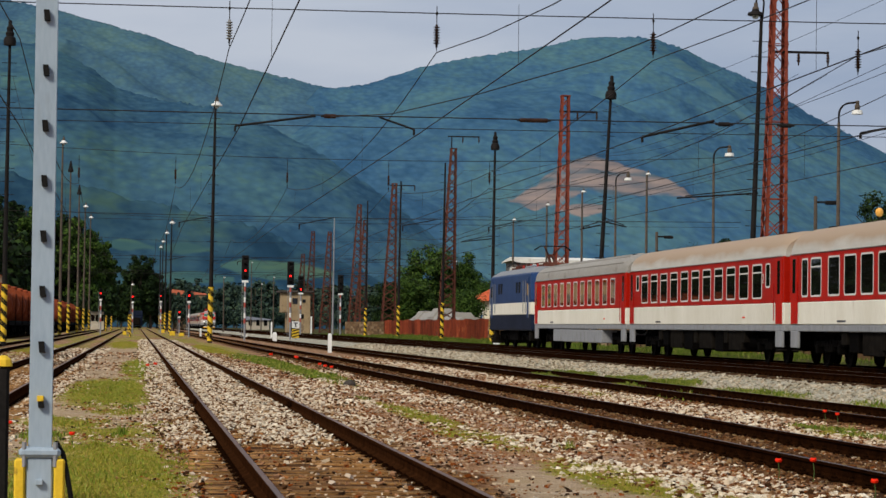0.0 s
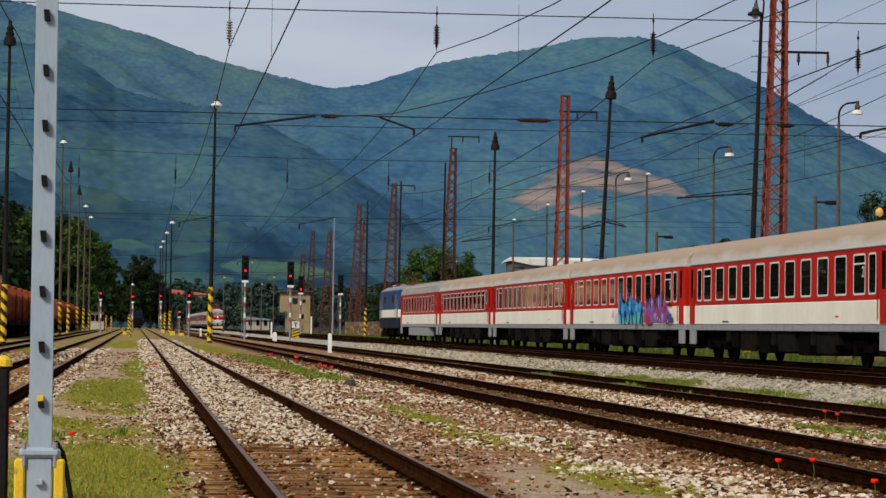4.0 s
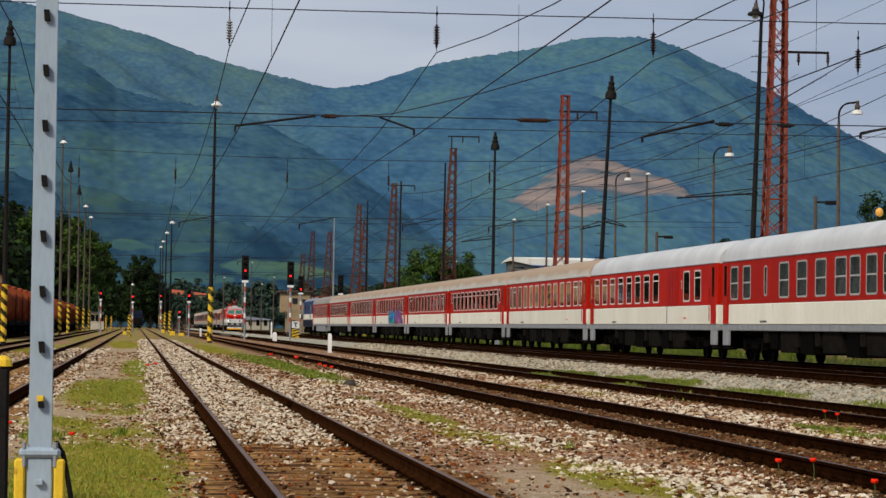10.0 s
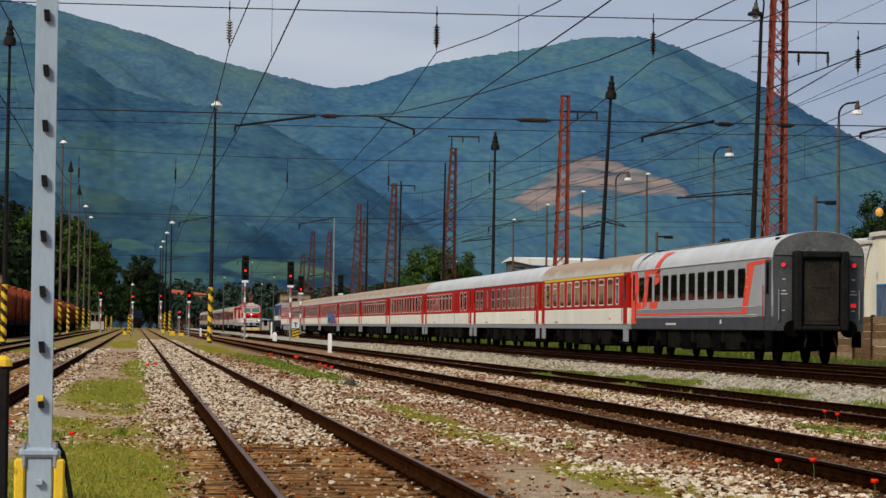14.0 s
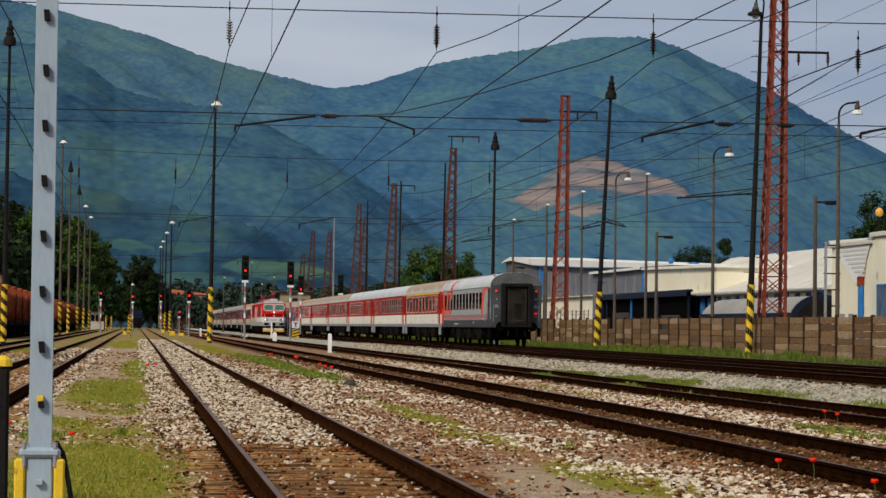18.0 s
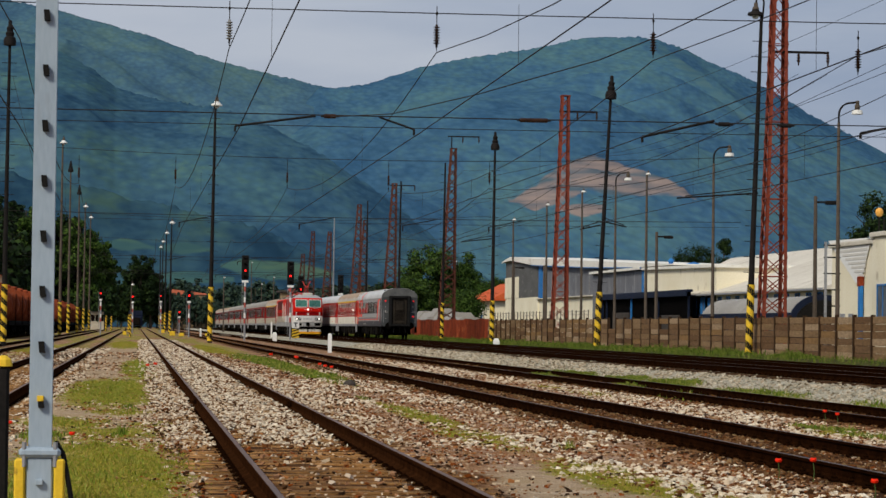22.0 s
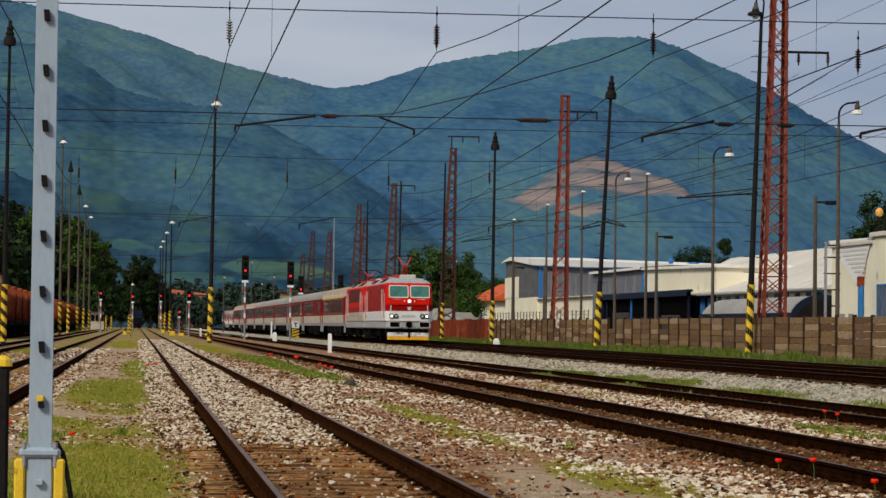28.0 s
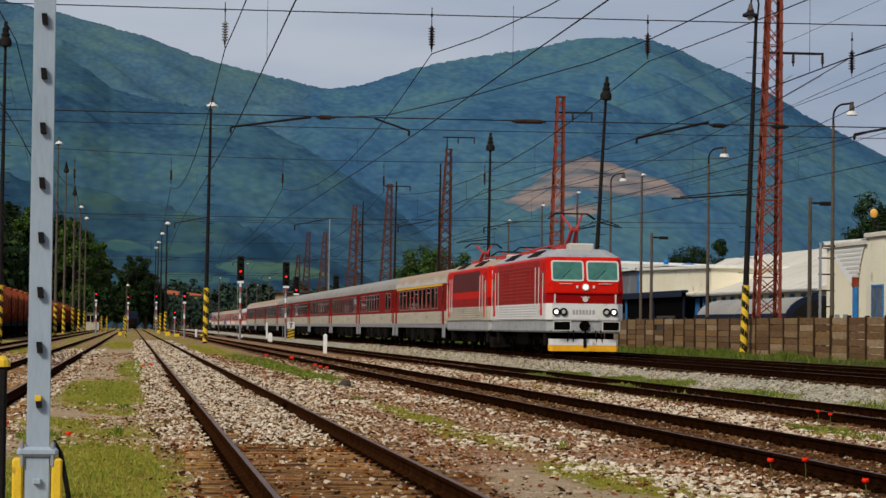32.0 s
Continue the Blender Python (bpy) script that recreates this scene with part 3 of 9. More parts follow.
# ---- building blocks ----
class Geo:
    """Gathers faces for one mesh."""

    def __init__(self):
        self.v, self.f = [], []

    def add(self, verts, faces):
        k = len(self.v)
        self.v.extend(tuple(p) for p in verts)
        self.f.extend(tuple(k + i for i in f) for f in faces)
        return self

    def box(self, x0, x1, y0, y1, z0, z1, c=0.0):
        """A block, with its edges chamfered by c."""
        if c <= 0:
            p = [(x, y, z) for z in (z0, z1) for y in (y0, y1) for x in (x0, x1)]
            return self.add(p, [(0, 2, 3, 1), (4, 5, 7, 6), (0, 1, 5, 4), (2, 6, 7, 3), (0, 4, 6, 2), (1, 3, 7, 5)])
        lo, hi, k = (x0, y0, z0), (x1, y1, z1), {}
        pts = []
        for ix in (0, 1):
            for iy in (0, 1):
                for iz in (0, 1):
                    s = (ix, iy, iz)
                    for axis in range(3):
                        q = []
                        for a in range(3):
                            e = hi[a] if s[a] else lo[a]
                            q.append(e if a == axis else e + (-c if s[a] else c))
                        k[s, axis] = len(pts)
                        pts.append(q)
        faces = []
        for axis in range(3):
            b, d = (axis + 1) % 3, (axis + 2) % 3
            for side in (0, 1):
                quad = []
                for ib, id_ in ((0, 0), (1, 0), (1, 1), (0, 1)):
                    s = [0, 0, 0]
                    s[axis], s[b], s[d] = side, ib, id_
                    quad.append(k[tuple(s), axis])
                faces.append(quad if side else quad[::-1])
        for axis in range(3):
            b, d = (axis + 1) % 3, (axis + 2) % 3
            for ib in (0, 1):
                for id_ in (0, 1):
                    s0, s1 = [0, 0, 0], [0, 0, 0]
                    s0[b], s0[d], s1[b], s1[d], s1[axis] = ib, id_, ib, id_, 1
                    s0, s1 = tuple(s0), tuple(s1)
                    q = [k[s0, b], k[s1, b], k[s1, d], k[s0, d]]
                    faces.append(q if ib == id_ else q[::-1])
        for s in [(i, j, l) for i in (0, 1) for j in (0, 1) for l in (0, 1)]:
            q = [k[s, 0], k[s, 1], k[s, 2]]
            faces.append(q if sum(s) % 2 else q[::-1])
        return self.add(pts, faces)

    def tube(self, a, b, r0, r1=None, n=8, caps=True):
        """A straight tapered round bar from a to b."""
        r1 = r0 if r1 is None else r1
        a, b = Vector(a), Vector(b)
        w = (b - a).normalized()
        u = w.orthogonal().normalized()
        v = w.cross(u)
        p = []
        for c, r in ((a, r0), (b, r1)):
            for i in range(n):
                t = 2 * math.pi * i / n
                p.append(c + (u * math.cos(t) + v * math.sin(t)) * r)
        f = [(i, (i + 1) % n, n + (i + 1) % n, n + i) for i in range(n)]
        if caps:
            f += [tuple(range(n))[::-1], tuple(range(n, 2 * n))]
        return self.add(p, f)

    def lathe(self, profile, n=12, at=(0, 0, 0), axis="z"):
        p, f = [], []
        for r, h in profile:
            for i in range(n):
                t = 2 * math.pi * i / n
                c, s = r * math.cos(t), r * math.sin(t)
                q = (c, s, h) if axis == "z" else ((c, -h, s) if axis == "y" else (h, c, s))
                p.append((q[0] + at[0], q[1] + at[1], q[2] + at[2]))
        for j in range(len(profile) - 1):
            for i in range(n):
                k = (i + 1) % n
                f.append((j * n + i, j * n + k, (j + 1) * n + k, (j + 1) * n + i))
        f += [tuple(range(n))[::-1], tuple(range((len(profile) - 1) * n, len(profile) * n))]
        return self.add(p, f)

    def extrude(self, outline, y0, y1, close=True):
        """An outline in x and z, drawn out along y."""
        n = len(outline)
        p = [(x, y0, z) for x, z in outline] + [(x, y1, z) for x, z in outline]
        f = [(i, (i + 1) % n, n + (i + 1) % n, n + i) for i in range(n if close else n - 1)]
        if close:
            f += [tuple(range(n))[::-1], tuple(range(n, 2 * n))]
        return self.add(p, f)

    def loft(self, rings):
        """Closed rings of the same count, joined one to the next, with caps."""
        n = len(rings[0])
        p = [q for r in rings for q in r]
        f = []
        for j in range(len(rings) - 1):
            for i in range(n):
                k = (i + 1) % n
                f.append((j * n + i, j * n + k, (j + 1) * n + k, (j + 1) * n + i))
        f += [tuple(range(n))[::-1], tuple(range((len(rings) - 1) * n, len(rings) * n))]
        return self.add(p, f)

    def path(self, pts, r, n=4):
        for a, b in zip(pts[:-1], pts[1:]):
            self.tube(a, b, r, r, n, False)
        return self

    def place(self, m):
        self.v = [tuple(m @ Vector(p)) for p in self.v]
        return self

    def mesh(self, name, material, smooth=False):
        me = bpy.data.meshes.new(name)
        me.from_pydata(self.v, [], self.f)
        me.materials.append(material)
        if smooth:
            me.polygons.foreach_set("use_smooth", [True] * len(me.polygons))
            me.set_sharp_from_angle(angle=radians(40))
        me.update()
        return me


def piece(name, me, parent, m=None, label=""):
    """A part on a mesh that may be shared."""
    ob = new(name, me)
    ob.parent = parent
    if m is not None:
        ob.matrix_basis = m
    if label:
        tagged(ob, label)
    return ob


def part(name, geo, material, parent, label="", m=None, smooth=False):
    return piece(name, geo.mesh(name, material, smooth), parent, m, label)


def thing(name, x, y, z, label, category, group="", kind="", rz=0):
    ob = new(name)
    ob.matrix_basis = pose(x, y, z, 0, 0, rz)
    return tagged(ob, label, category, group, kind)


def solid(name, geo, material, label, category, group="", kind="", smooth=False, m=None):
    ob = new(name, geo.mesh(name, material, smooth))
    if m is not None:
        ob.matrix_basis = m
    return tagged(ob, label, category, group, kind)


def bulk(name, verts, faces, material, parent=None, label="", category="", kind="", smooth=False):
    """A large joined mesh from arrays of points and of triangles or quads."""
    me = bpy.data.meshes.new(name)
    verts, faces = np.asarray(verts, np.float32), np.asarray(faces, np.int32)
    me.vertices.add(len(verts))
    me.vertices.foreach_set("co", verts.ravel())
    me.loops.add(faces.size)
    me.loops.foreach_set("vertex_index", faces.ravel())
    me.polygons.add(len(faces))
    me.polygons.foreach_set("loop_start", np.arange(len(faces), dtype=np.int32) * faces.shape[1])
    me.polygons.foreach_set("use_smooth", np.full(len(faces), smooth))
    me.materials.append(material)
    me.update(calc_edges=True)
    ob = new(name, me)
    if parent is not None:
        ob.parent = parent
    return tagged(ob, label, category, "", kind)


rng = np.random.default_rng(7)

# ---- the ground: one sheet from behind the camera to the horizon ----
TRACKS = [(-16.2, -0.02), (-11.6, -0.02), (-6.9, -0.02), (-2.88, 0.0), (1.78, 0.0), (7.62, -0.09), (12.7, -0.16), (16.95, 0.23), (20.6, 0.23)]
PROFILE_X = [-5000, -40, -18, -4.4, -1.2, 0.2, 3.6, 5.0, 6.2, 9.2, 10.6, 11.4, 14.1, 14.9, 15.7, 21.9, 22.8, 24.0, 27.0, 30.5, 5000]
PROFILE_Z = [0.1, 0.1, -0.2, -0.21, -0.17, -0.18, -0.18, -0.22, -0.245, -0.245, -0.28, -0.315, -0.315, -0.2, 0.02, 0.02, -0.12, -0.05, 0.03, 0.06, 0.06]


def ground_z(x):
    return np.interp(x, PROFILE_X, PROFILE_Z)


def lumps(x, y):
    return 0.012 * np.sin(x * 5.1 + np.sin(y * 1.3) * 2) * np.sin(y * 3.7 + x) + 0.014 * np.sin(x * 1.7 + y * 0.9) * np.sin(y * 1.1 - x * 2.3)


gx = np.concatenate([[-5000, -900, -300, -120, -60, -40, -25], np.arange(-18, 34, 0.25), [40, 60, 120, 300, 900, 5000]])
gy = np.concatenate([[-3000, -300, -40, 0], np.arange(12, 60, 0.3), np.arange(60, 160, 1.5), np.arange(160, 700, 15), [800, 1100, 1600, 2500, 5000]])
GX, GY = np.meshgrid(gx, gy)
GZ = ground_z(GX) + np.where((np.abs(GX) < 34) & (GY > 10) & (GY < 160), lumps(GX, GY), 0)
verts = np.stack([GX, GY, GZ], -1).reshape(-1, 3)
nx, ny = len(gx), len(gy)
idx = np.arange(nx * ny).reshape(ny, nx)
faces = np.stack([idx[:-1, :-1], idx[:-1, 1:], idx[1:, 1:], idx[1:, :-1]], -1).reshape(-1, 4)
ground = bulk("ground", verts, faces, M["yard"], None, "trampled yard soil with gravel, ash and thin grass", "ground", "structure", True)
wob = 0.25 * np.sin(GY * 0.7) + 0.2 * np.sin(GY * 1.9 + 1)
LAWN = [(-0.55, 56.0, 0.9, 12.0, 1.0), (0.22, 86.0, 0.66, 19.0, 1.0), (-0.35, 25.5, 0.95, 7.5, 1.1), (0.35, 37.6, 0.5, 1.1, 0.6), (-1.0, 38.0, 0.7, 2.4, 0.5), (-0.3, 34.5, 0.8, 2.0, 0.35), (-0.2, 43.0, 0.6, 2.0, 0.3),
        (4.5, 44.0, 0.35, 6.5, 0.8), (4.4, 34.8, 0.42, 4.0, 0.9), (4.6, 25.5, 0.6, 3.4, 0.8), (5.3, 21.5, 0.4, 2.0, 0.8), (-5.0, 90.0, 0.8, 20.0, 0.5), (-5.2, 140.0, 1.0, 30.0, 0.5),
        (-0.6, 180.0, 1.2, 30.0, 0.4), (4.2, 150.0, 0.8, 35.0, 0.5), (5.0, 98.0, 0.5, 30.0, 1.6), (9.9, 38.0, 0.3, 3.0, 0.6), (10.4, 64.0, 0.4, 8.0, 0.4)]


def ease(v):
    return np.clip(v, 0, 1)


def belt(x0, x1, soft):
    return ease((GX + wob * 0.5 - x0) / soft + 0.5) * ease((x1 - GX - wob * 0.5) / soft + 0.5)


turf = np.zeros(GX.shape)
for lx, ly, rx, ry, dens in LAWN:
    turf = np.maximum(turf, min(1.0, 0.4 + 0.65 * dens) * ease(1.55 - 1.05 * np.hypot((GX - lx) / rx, (GY - ly) / ry)))
far_green = (GY > 95) & (GX > -18) & (GX < 6) & ((np.abs(GX + 0.6) > 1.0) | (GY > 165)) & (np.sin(GX * 2.1 + GY * 0.05) + 0.8 * np.sin(GY * 0.11 + GX) > -0.9)
turf = np.maximum(turf, np.where(far_green, 0.6 * ease((GY - 90) / 60), 0))
sandy = belt(-1.9, 0.4, 0.5) * (GY < 170)
sandy = np.maximum(sandy, ease(1.6 - 1.1 * np.hypot((GX - 3.9) / 0.8, (GY - 22.5) / 4.5)))
bed = np.zeros(GX.shape)
for tx, tz in TRACKS[:7]:
    bed = np.maximum(bed, belt(tx - 1.3, tx + 1.3, 0.6) * (0.15 + 0.85 * np.maximum(ease((125 - GY) / 50), tx > 5)))
grey = belt(14.1, 22.5, 0.5)
verge = np.maximum(ease((GX + wob - 22.6) / 0.6 + 0.5), ease((-17.3 - GX) / 1.0))
for key, field in (("sandy", sandy), ("turf", turf * (1 - bed)), ("bed", bed), ("grey", grey), ("verge", verge)):
    ground.data.attributes.new(key, "FLOAT", "POINT").data.foreach_set("value", field.ravel().astype(np.float32))
ground.data.update()


# ---- tracks ----
RAIL = [(-0.07, 0.0), (0.07, 0.0), (0.07, 0.012), (0.02, 0.03), (0.009, 0.045), (0.009, 0.118), (0.03, 0.125), (0.031, 0.15), (0.024, 0.155),
        (-0.024, 0.155), (-0.031, 0.15), (-0.03, 0.125), (-0.009, 0.118), (-0.009, 0.045), (-0.02, 0.03), (-0.07, 0.012)]
sleeper_me = Geo().box(-1.25, 1.25, -0.12, 0.12, -0.14, 0.0, 0.012).mesh("sleeper", M["sleeper"])
dark_sleeper_me = Geo().box(-1.25, 1.25, -0.12, 0.12, -0.14, 0.0, 0.012).mesh("sleeper", M["sleeper_dark"])
clip_geo = Geo()
for sx in (-0.105, 0.105):
    clip_geo.box(sx - 0.045, sx + 0.045, -0.075, 0.075, 0.0, 0.03, 0.006)
    clip_geo.box(sx - 0.028, sx + 0.028, -0.03, 0.03, 0.03, 0.06, 0.008)
    clip_geo.tube((sx, 0, 0.055), (sx, 0, 0.08), 0.016, 0.016, 6)
clip_v, clip_f = np.array(clip_geo.v), clip_geo.f


def track(x, top, y0, y1, near, label):
    """A track of two rails on sleepers; near: the stretch in which the sleepers are pieces of their own."""
    t = thing("railway_track", x, 0, top - 0.155, label, "railway track", "tracks of the yard", "structure")
    for sx in (-0.7525, 0.7525):
        rail = Geo().extrude(RAIL, y0, y1)
        ob = part("rail", rail, M["rail_side" if abs(x) < 5 else "rail_dark"], t, "rusty rail with a worn head", pose(sx, 0, 0))
        ob.data.materials.append(M["rail_head" if abs(x) < 5 else "rail_head_dull"])
        for p in ob.data.polygons:
            if abs(p.normal.z) > 0.9 and p.center.z > 0.15:
                p.material_index = 1
    count = 0
    far = Geo()
    clips = Geo()
    y = y0 + 0.4
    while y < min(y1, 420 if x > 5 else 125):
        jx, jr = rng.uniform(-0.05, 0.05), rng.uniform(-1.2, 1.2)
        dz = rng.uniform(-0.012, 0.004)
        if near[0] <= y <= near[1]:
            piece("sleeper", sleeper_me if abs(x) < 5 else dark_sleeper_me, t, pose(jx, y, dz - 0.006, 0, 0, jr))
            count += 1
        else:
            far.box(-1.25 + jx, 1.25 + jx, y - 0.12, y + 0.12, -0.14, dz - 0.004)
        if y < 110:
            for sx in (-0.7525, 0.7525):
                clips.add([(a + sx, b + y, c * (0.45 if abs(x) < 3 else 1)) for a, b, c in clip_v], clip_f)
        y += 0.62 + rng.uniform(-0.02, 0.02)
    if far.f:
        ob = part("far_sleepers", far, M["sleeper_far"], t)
        tagged(ob, kind="stuff")
    if clips.f:
        ob = part("rail_fastenings", clips, M["clip"], t)
        tagged(ob, kind="stuff")
    return t


def fishplates(x, top, ys):
    """Bolted joint plates on both sides of a track's rails."""
    for sx, y in zip((-0.7525, 0.7525), ys):
        t = thing("fishplate", x + sx, y, top - 0.11, "dark bolted joint plate on the rail", "fishplate", "rail joints")
        for s in (-1, 1):
            part("plate", Geo().box(s * 0.032 - 0.012, s * 0.032 + 0.012, -0.33, 0.33, -0.03, 0.06, 0.004), M["clip"], t)
            for k in range(4):
                part("bolt", Geo().tube((s * 0.04, -0.24 + k * 0.16, 0.015), (s * 0.075, -0.24 + k * 0.16, 0.015), 0.016, 0.016, 6), M["clip"], t)


fishplates(7.62, -0.09, (50.2, 48.0))
fishplates(7.62, -0.09, (75.0, 73.5))
fishplates(1.78, 0.0, (46.0, 44.6))
track(-16.2, -0.02, 60, 575, (0, 0), "rusty siding under parked wagons")
track(-11.6, -0.02, 60, 575, (0, 0), "rusty siding under parked wagons")
track(-6.9, -0.02, 40, 575, (0, 0), "rusty weed-grown siding")
track(-2.88, 0.0, 12, 640, (20, 90), "rusty siding with grass along its edge")
track(1.78, 0.0, 8, 700, (10, 110), "siding with brown rails, oak sleepers and pale stones between")
track(7.62, -0.09, 10, 900, (16, 110), "rust-brown siding with exposed fastenings")
track(12.7, -0.16, 20, 900, (28, 110), "dark rusty siding beside a ballast bank")
track(16.95, 0.23, 20, 1000, (30, 130), "main line on pale grey ballast")
track(20.6, 0.23, 20, 1000, (40, 140), "main line on pale grey ballast")

# ---- the mountains, as ridges seen across the valley ----
EYE = Vector((0, 0, 1.207))
FOCAL = 4823.0


def bearing(px):
    """The way along the ground for a place across the picture, 0 to 1568."""
    return radians(6.396) + math.atan((px - 784) / FOCAL)


def skyline(px, py, dist):
    """Height above the valley of a ridge at that place in the view, at that distance."""
    level = 579.5 + 0.012 * (px - 784)
    return EYE.z + (level - py) / FOCAL * dist


def fnoise(x, y, octaves=6, lac=2.1, gain=0.52):
    s, a, f = 0.0, 1.0, 1.0
    for i in range(octaves):
        s += a * noise.noise((x * f, y * f, 3.7 * i))
        a *= gain
        f *= lac
    return s


def slope_point(px, u, line, dist, foot, rough, seed, power):
    """A place on a wooded slope: u runs from the foot (0) to the skyline (1)."""
    lx, ly = zip(*line)
    dist, foot = (np.interp(px, *zip(*v)) if isinstance(v, list) else v for v in (dist, foot))
    d = foot + (dist - foot) * u
    top = skyline(px, np.interp(px, lx, ly), dist)
    a = bearing(px)
    x, y = math.sin(a) * d, math.cos(a) * d
    g = fnoise(x * 0.0032 + seed, y * 0.0016 + seed, 4, 2.0, 0.5)
    spur = abs(fnoise(x * 0.0042 + y * 0.0011 + seed * 2, y * 0.0009, 3, 2.0, 0.45))
    h = top * (u ** power) * (1 + rough * (g * 0.8 - spur * 1.3) * (1 - u ** 4))
    return (x, y, max(h, -2))


def ridge(name, shape, p0, p1, step, rows, material, label, openings=()):
    """A wooded ridge: its skyline at dist, falling towards the valley to the foot, with shallow gullies and treetops.
    openings: quarries and meadows cut from its slope, each between an upper and a lower edge as seen across the valley."""
    line, dist, foot, rough, seed, power = shape
    xs = np.arange(p0, p1 + step, step)
    us = np.linspace(0, 1, rows)
    v = []
    for u in us:
        for px in xs:
            x, y, z = slope_point(px, u, line, dist, foot, rough, seed, power)
            if u > 0.02:
                z += noise.noise((x * 0.03, y * 0.011, seed)) * 1.2 + noise.noise((x * 0.12, y * 0.05, seed)) * (0.25 if u < 0.99 else 1.2) + (0 if u < 0.99 else 2.6 * noise.noise((x * 0.29, y * 0.02, seed + 5)) * (1 + noise.noise((x * 0.021, 3.3, seed))))
            v.append((x, y, z))
    a = np.arange(len(xs) * rows).reshape(rows, len(xs))
    f = np.stack([a[:-1, :-1], a[:-1, 1:], a[1:, 1:], a[1:, :-1]], -1).reshape(-1, 4)
    v = np.array(v)
    back = v.reshape(rows, len(xs), 3)[-1].copy()
    back[:, :2] *= 1.06
    back[:, 2] = 0
    k = len(v)
    v = np.concatenate([v, back])
    b = np.arange(len(xs))
    f = np.concatenate([f, np.stack([a[-1, :-1], a[-1, 1:], k + b[1:], k + b[:-1]], -1)])
    px = np.concatenate([np.tile(xs, rows), xs])
    py = 579.5 + 0.012 * (px - 784) - (v[:, 2] - EYE.z) / np.hypot(v[:, 0], v[:, 1]) * FOCAL
    taken = np.zeros(len(f), bool)
    for title, words, kind, skin, upper, lower, soft, rugged in openings:
        t0, t1 = np.interp(px, *zip(*upper)) - soft * 0.5, np.interp(px, *zip(*lower)) + soft * 0.5
        ends = np.minimum(px - upper[0][0] + soft, upper[-1][0] + soft - px)
        clear = np.clip(np.minimum(np.minimum(py - t0, t1 - py), ends) / soft, 0, 1)
        clear[k:] = 0
        rough_z = np.array([noise.noise((p[0] * 0.03, p[1] * 0.006, p[2] * 0.12)) for p in v[clear > 0]])
        v[clear > 0, 2] += rugged * rough_z * clear[clear > 0]
        mine = (clear[f].max(1) > 0) & ~taken
        taken |= mine
        used, back_to = np.unique(f[mine], return_inverse=True)
        ob = bulk(title, v[used], back_to.reshape(-1, 4), skin, None, words, kind, "structure", True)
        ob.data.attributes.new("open", "FLOAT", "POINT").data.foreach_set("value", clear[used].astype(np.float32))
    return bulk(name, v, f[~taken], material, None, label, "mountain", "structure", True)


LEFT_LINE = [(-400, -120), (-60, -15), (20, 8), (100, 23), (160, 40), (260, 66), (330, 92), (400, 114), (470, 130), (530, 143), (560, 152), (640, 170), (760, 210), (900, 260), (1100, 330)]
RIGHT_LINE = [(420, 330), (500, 220), (560, 157), (600, 154), (640, 150), (670, 141), (740, 119), (800, 106), (870, 95), (950, 84), (1010, 70), (1040, 66), (1130, 66), (1160, 71),
              (1200, 85), (1250, 110), (1300, 131), (1350, 156), (1400, 186), (1440, 211), (1500, 241), (1568, 276), (1800, 380), (2100, 470)]
BACK = (LEFT_LINE, 4600, 2300, 0.14, 1.3, 0.9)
FRONT = (RIGHT_LINE, 4200, 2100, 0.13, 4.1, 0.85)


SPUR = ([(-420, 40), (-100, 62), (0, 76), (70, 84), (104, 97), (150, 120), (200, 157), (240, 170), (292, 180), (364, 190), (455, 214), (540, 258), (617, 305), (700, 365), (780, 430), (900, 520)], [(-420, 3300), (250, 3300), (900, 1750)], [(-420, 1500), (250, 1500), (900, 1100)], 0.1, 8.2, 0.8)
FOOTHILL = ([(-420, 262), (-60, 292), (60, 318), (150, 330), (230, 356), (300, 362), (380, 392), (450, 404), (520, 436), (600, 462), (690, 505), (800, 560)], [(-420, 1500), (250, 1480), (800, 1250)], [(-420, 1030), (800, 1000)], 0.1, 5.7, 0.9)
QUARRY = ("quarry", "pale earth-coloured quarry scar on the mountainside", "quarry", M["quarry"],
          [(905, 354), (945, 326), (985, 300), (1019, 284), (1050, 275), (1090, 284), (1139, 304), (1197, 326), (1228, 350)],
          [(905, 358), (945, 371), (985, 362), (1040, 340), (1080, 344), (1130, 346), (1180, 346), (1228, 355)], 9.0, 7.0)
BENCH = ("quarry_bench", "lower pale quarry bench", "quarry", M["quarry"], [(985, 366), (1030, 362), (1066, 366)], [(985, 372), (1030, 384), (1066, 376)], 9.0, 4.0)
STRIP = ("young_growth", "faint lighter strip of young trees down the slope", "clearing", M["young_wood"],
         [(1165, 80), (1190, 96), (1230, 128), (1280, 172), (1330, 215), (1360, 240)], [(1165, 90), (1190, 116), (1230, 150), (1280, 190), (1330, 230), (1360, 252)], 12.0, 1.0)
FIELDS = [("hill_meadow", "light green meadow at the mountain's foot", "meadow", M["meadow"], upper, lower, 11.0, 0.5) for upper, lower in (
    ([(395, 466), (430, 456), (480, 460), (535, 468), (585, 480)], [(395, 476), (430, 488), (480, 498), (535, 496), (585, 490)]),
    ([(196, 427), (215, 423), (240, 426), (268, 436)], [(196, 441), (215, 446), (240, 444), (268, 442)]),
    ([(280, 435), (320, 431), (370, 440)], [(280, 443), (320, 450), (370, 446)]),
    ([(290, 484), (350, 480), (410, 489)], [(290, 498), (350, 502), (410, 499)]))]
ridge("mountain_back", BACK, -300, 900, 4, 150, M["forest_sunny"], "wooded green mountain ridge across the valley")
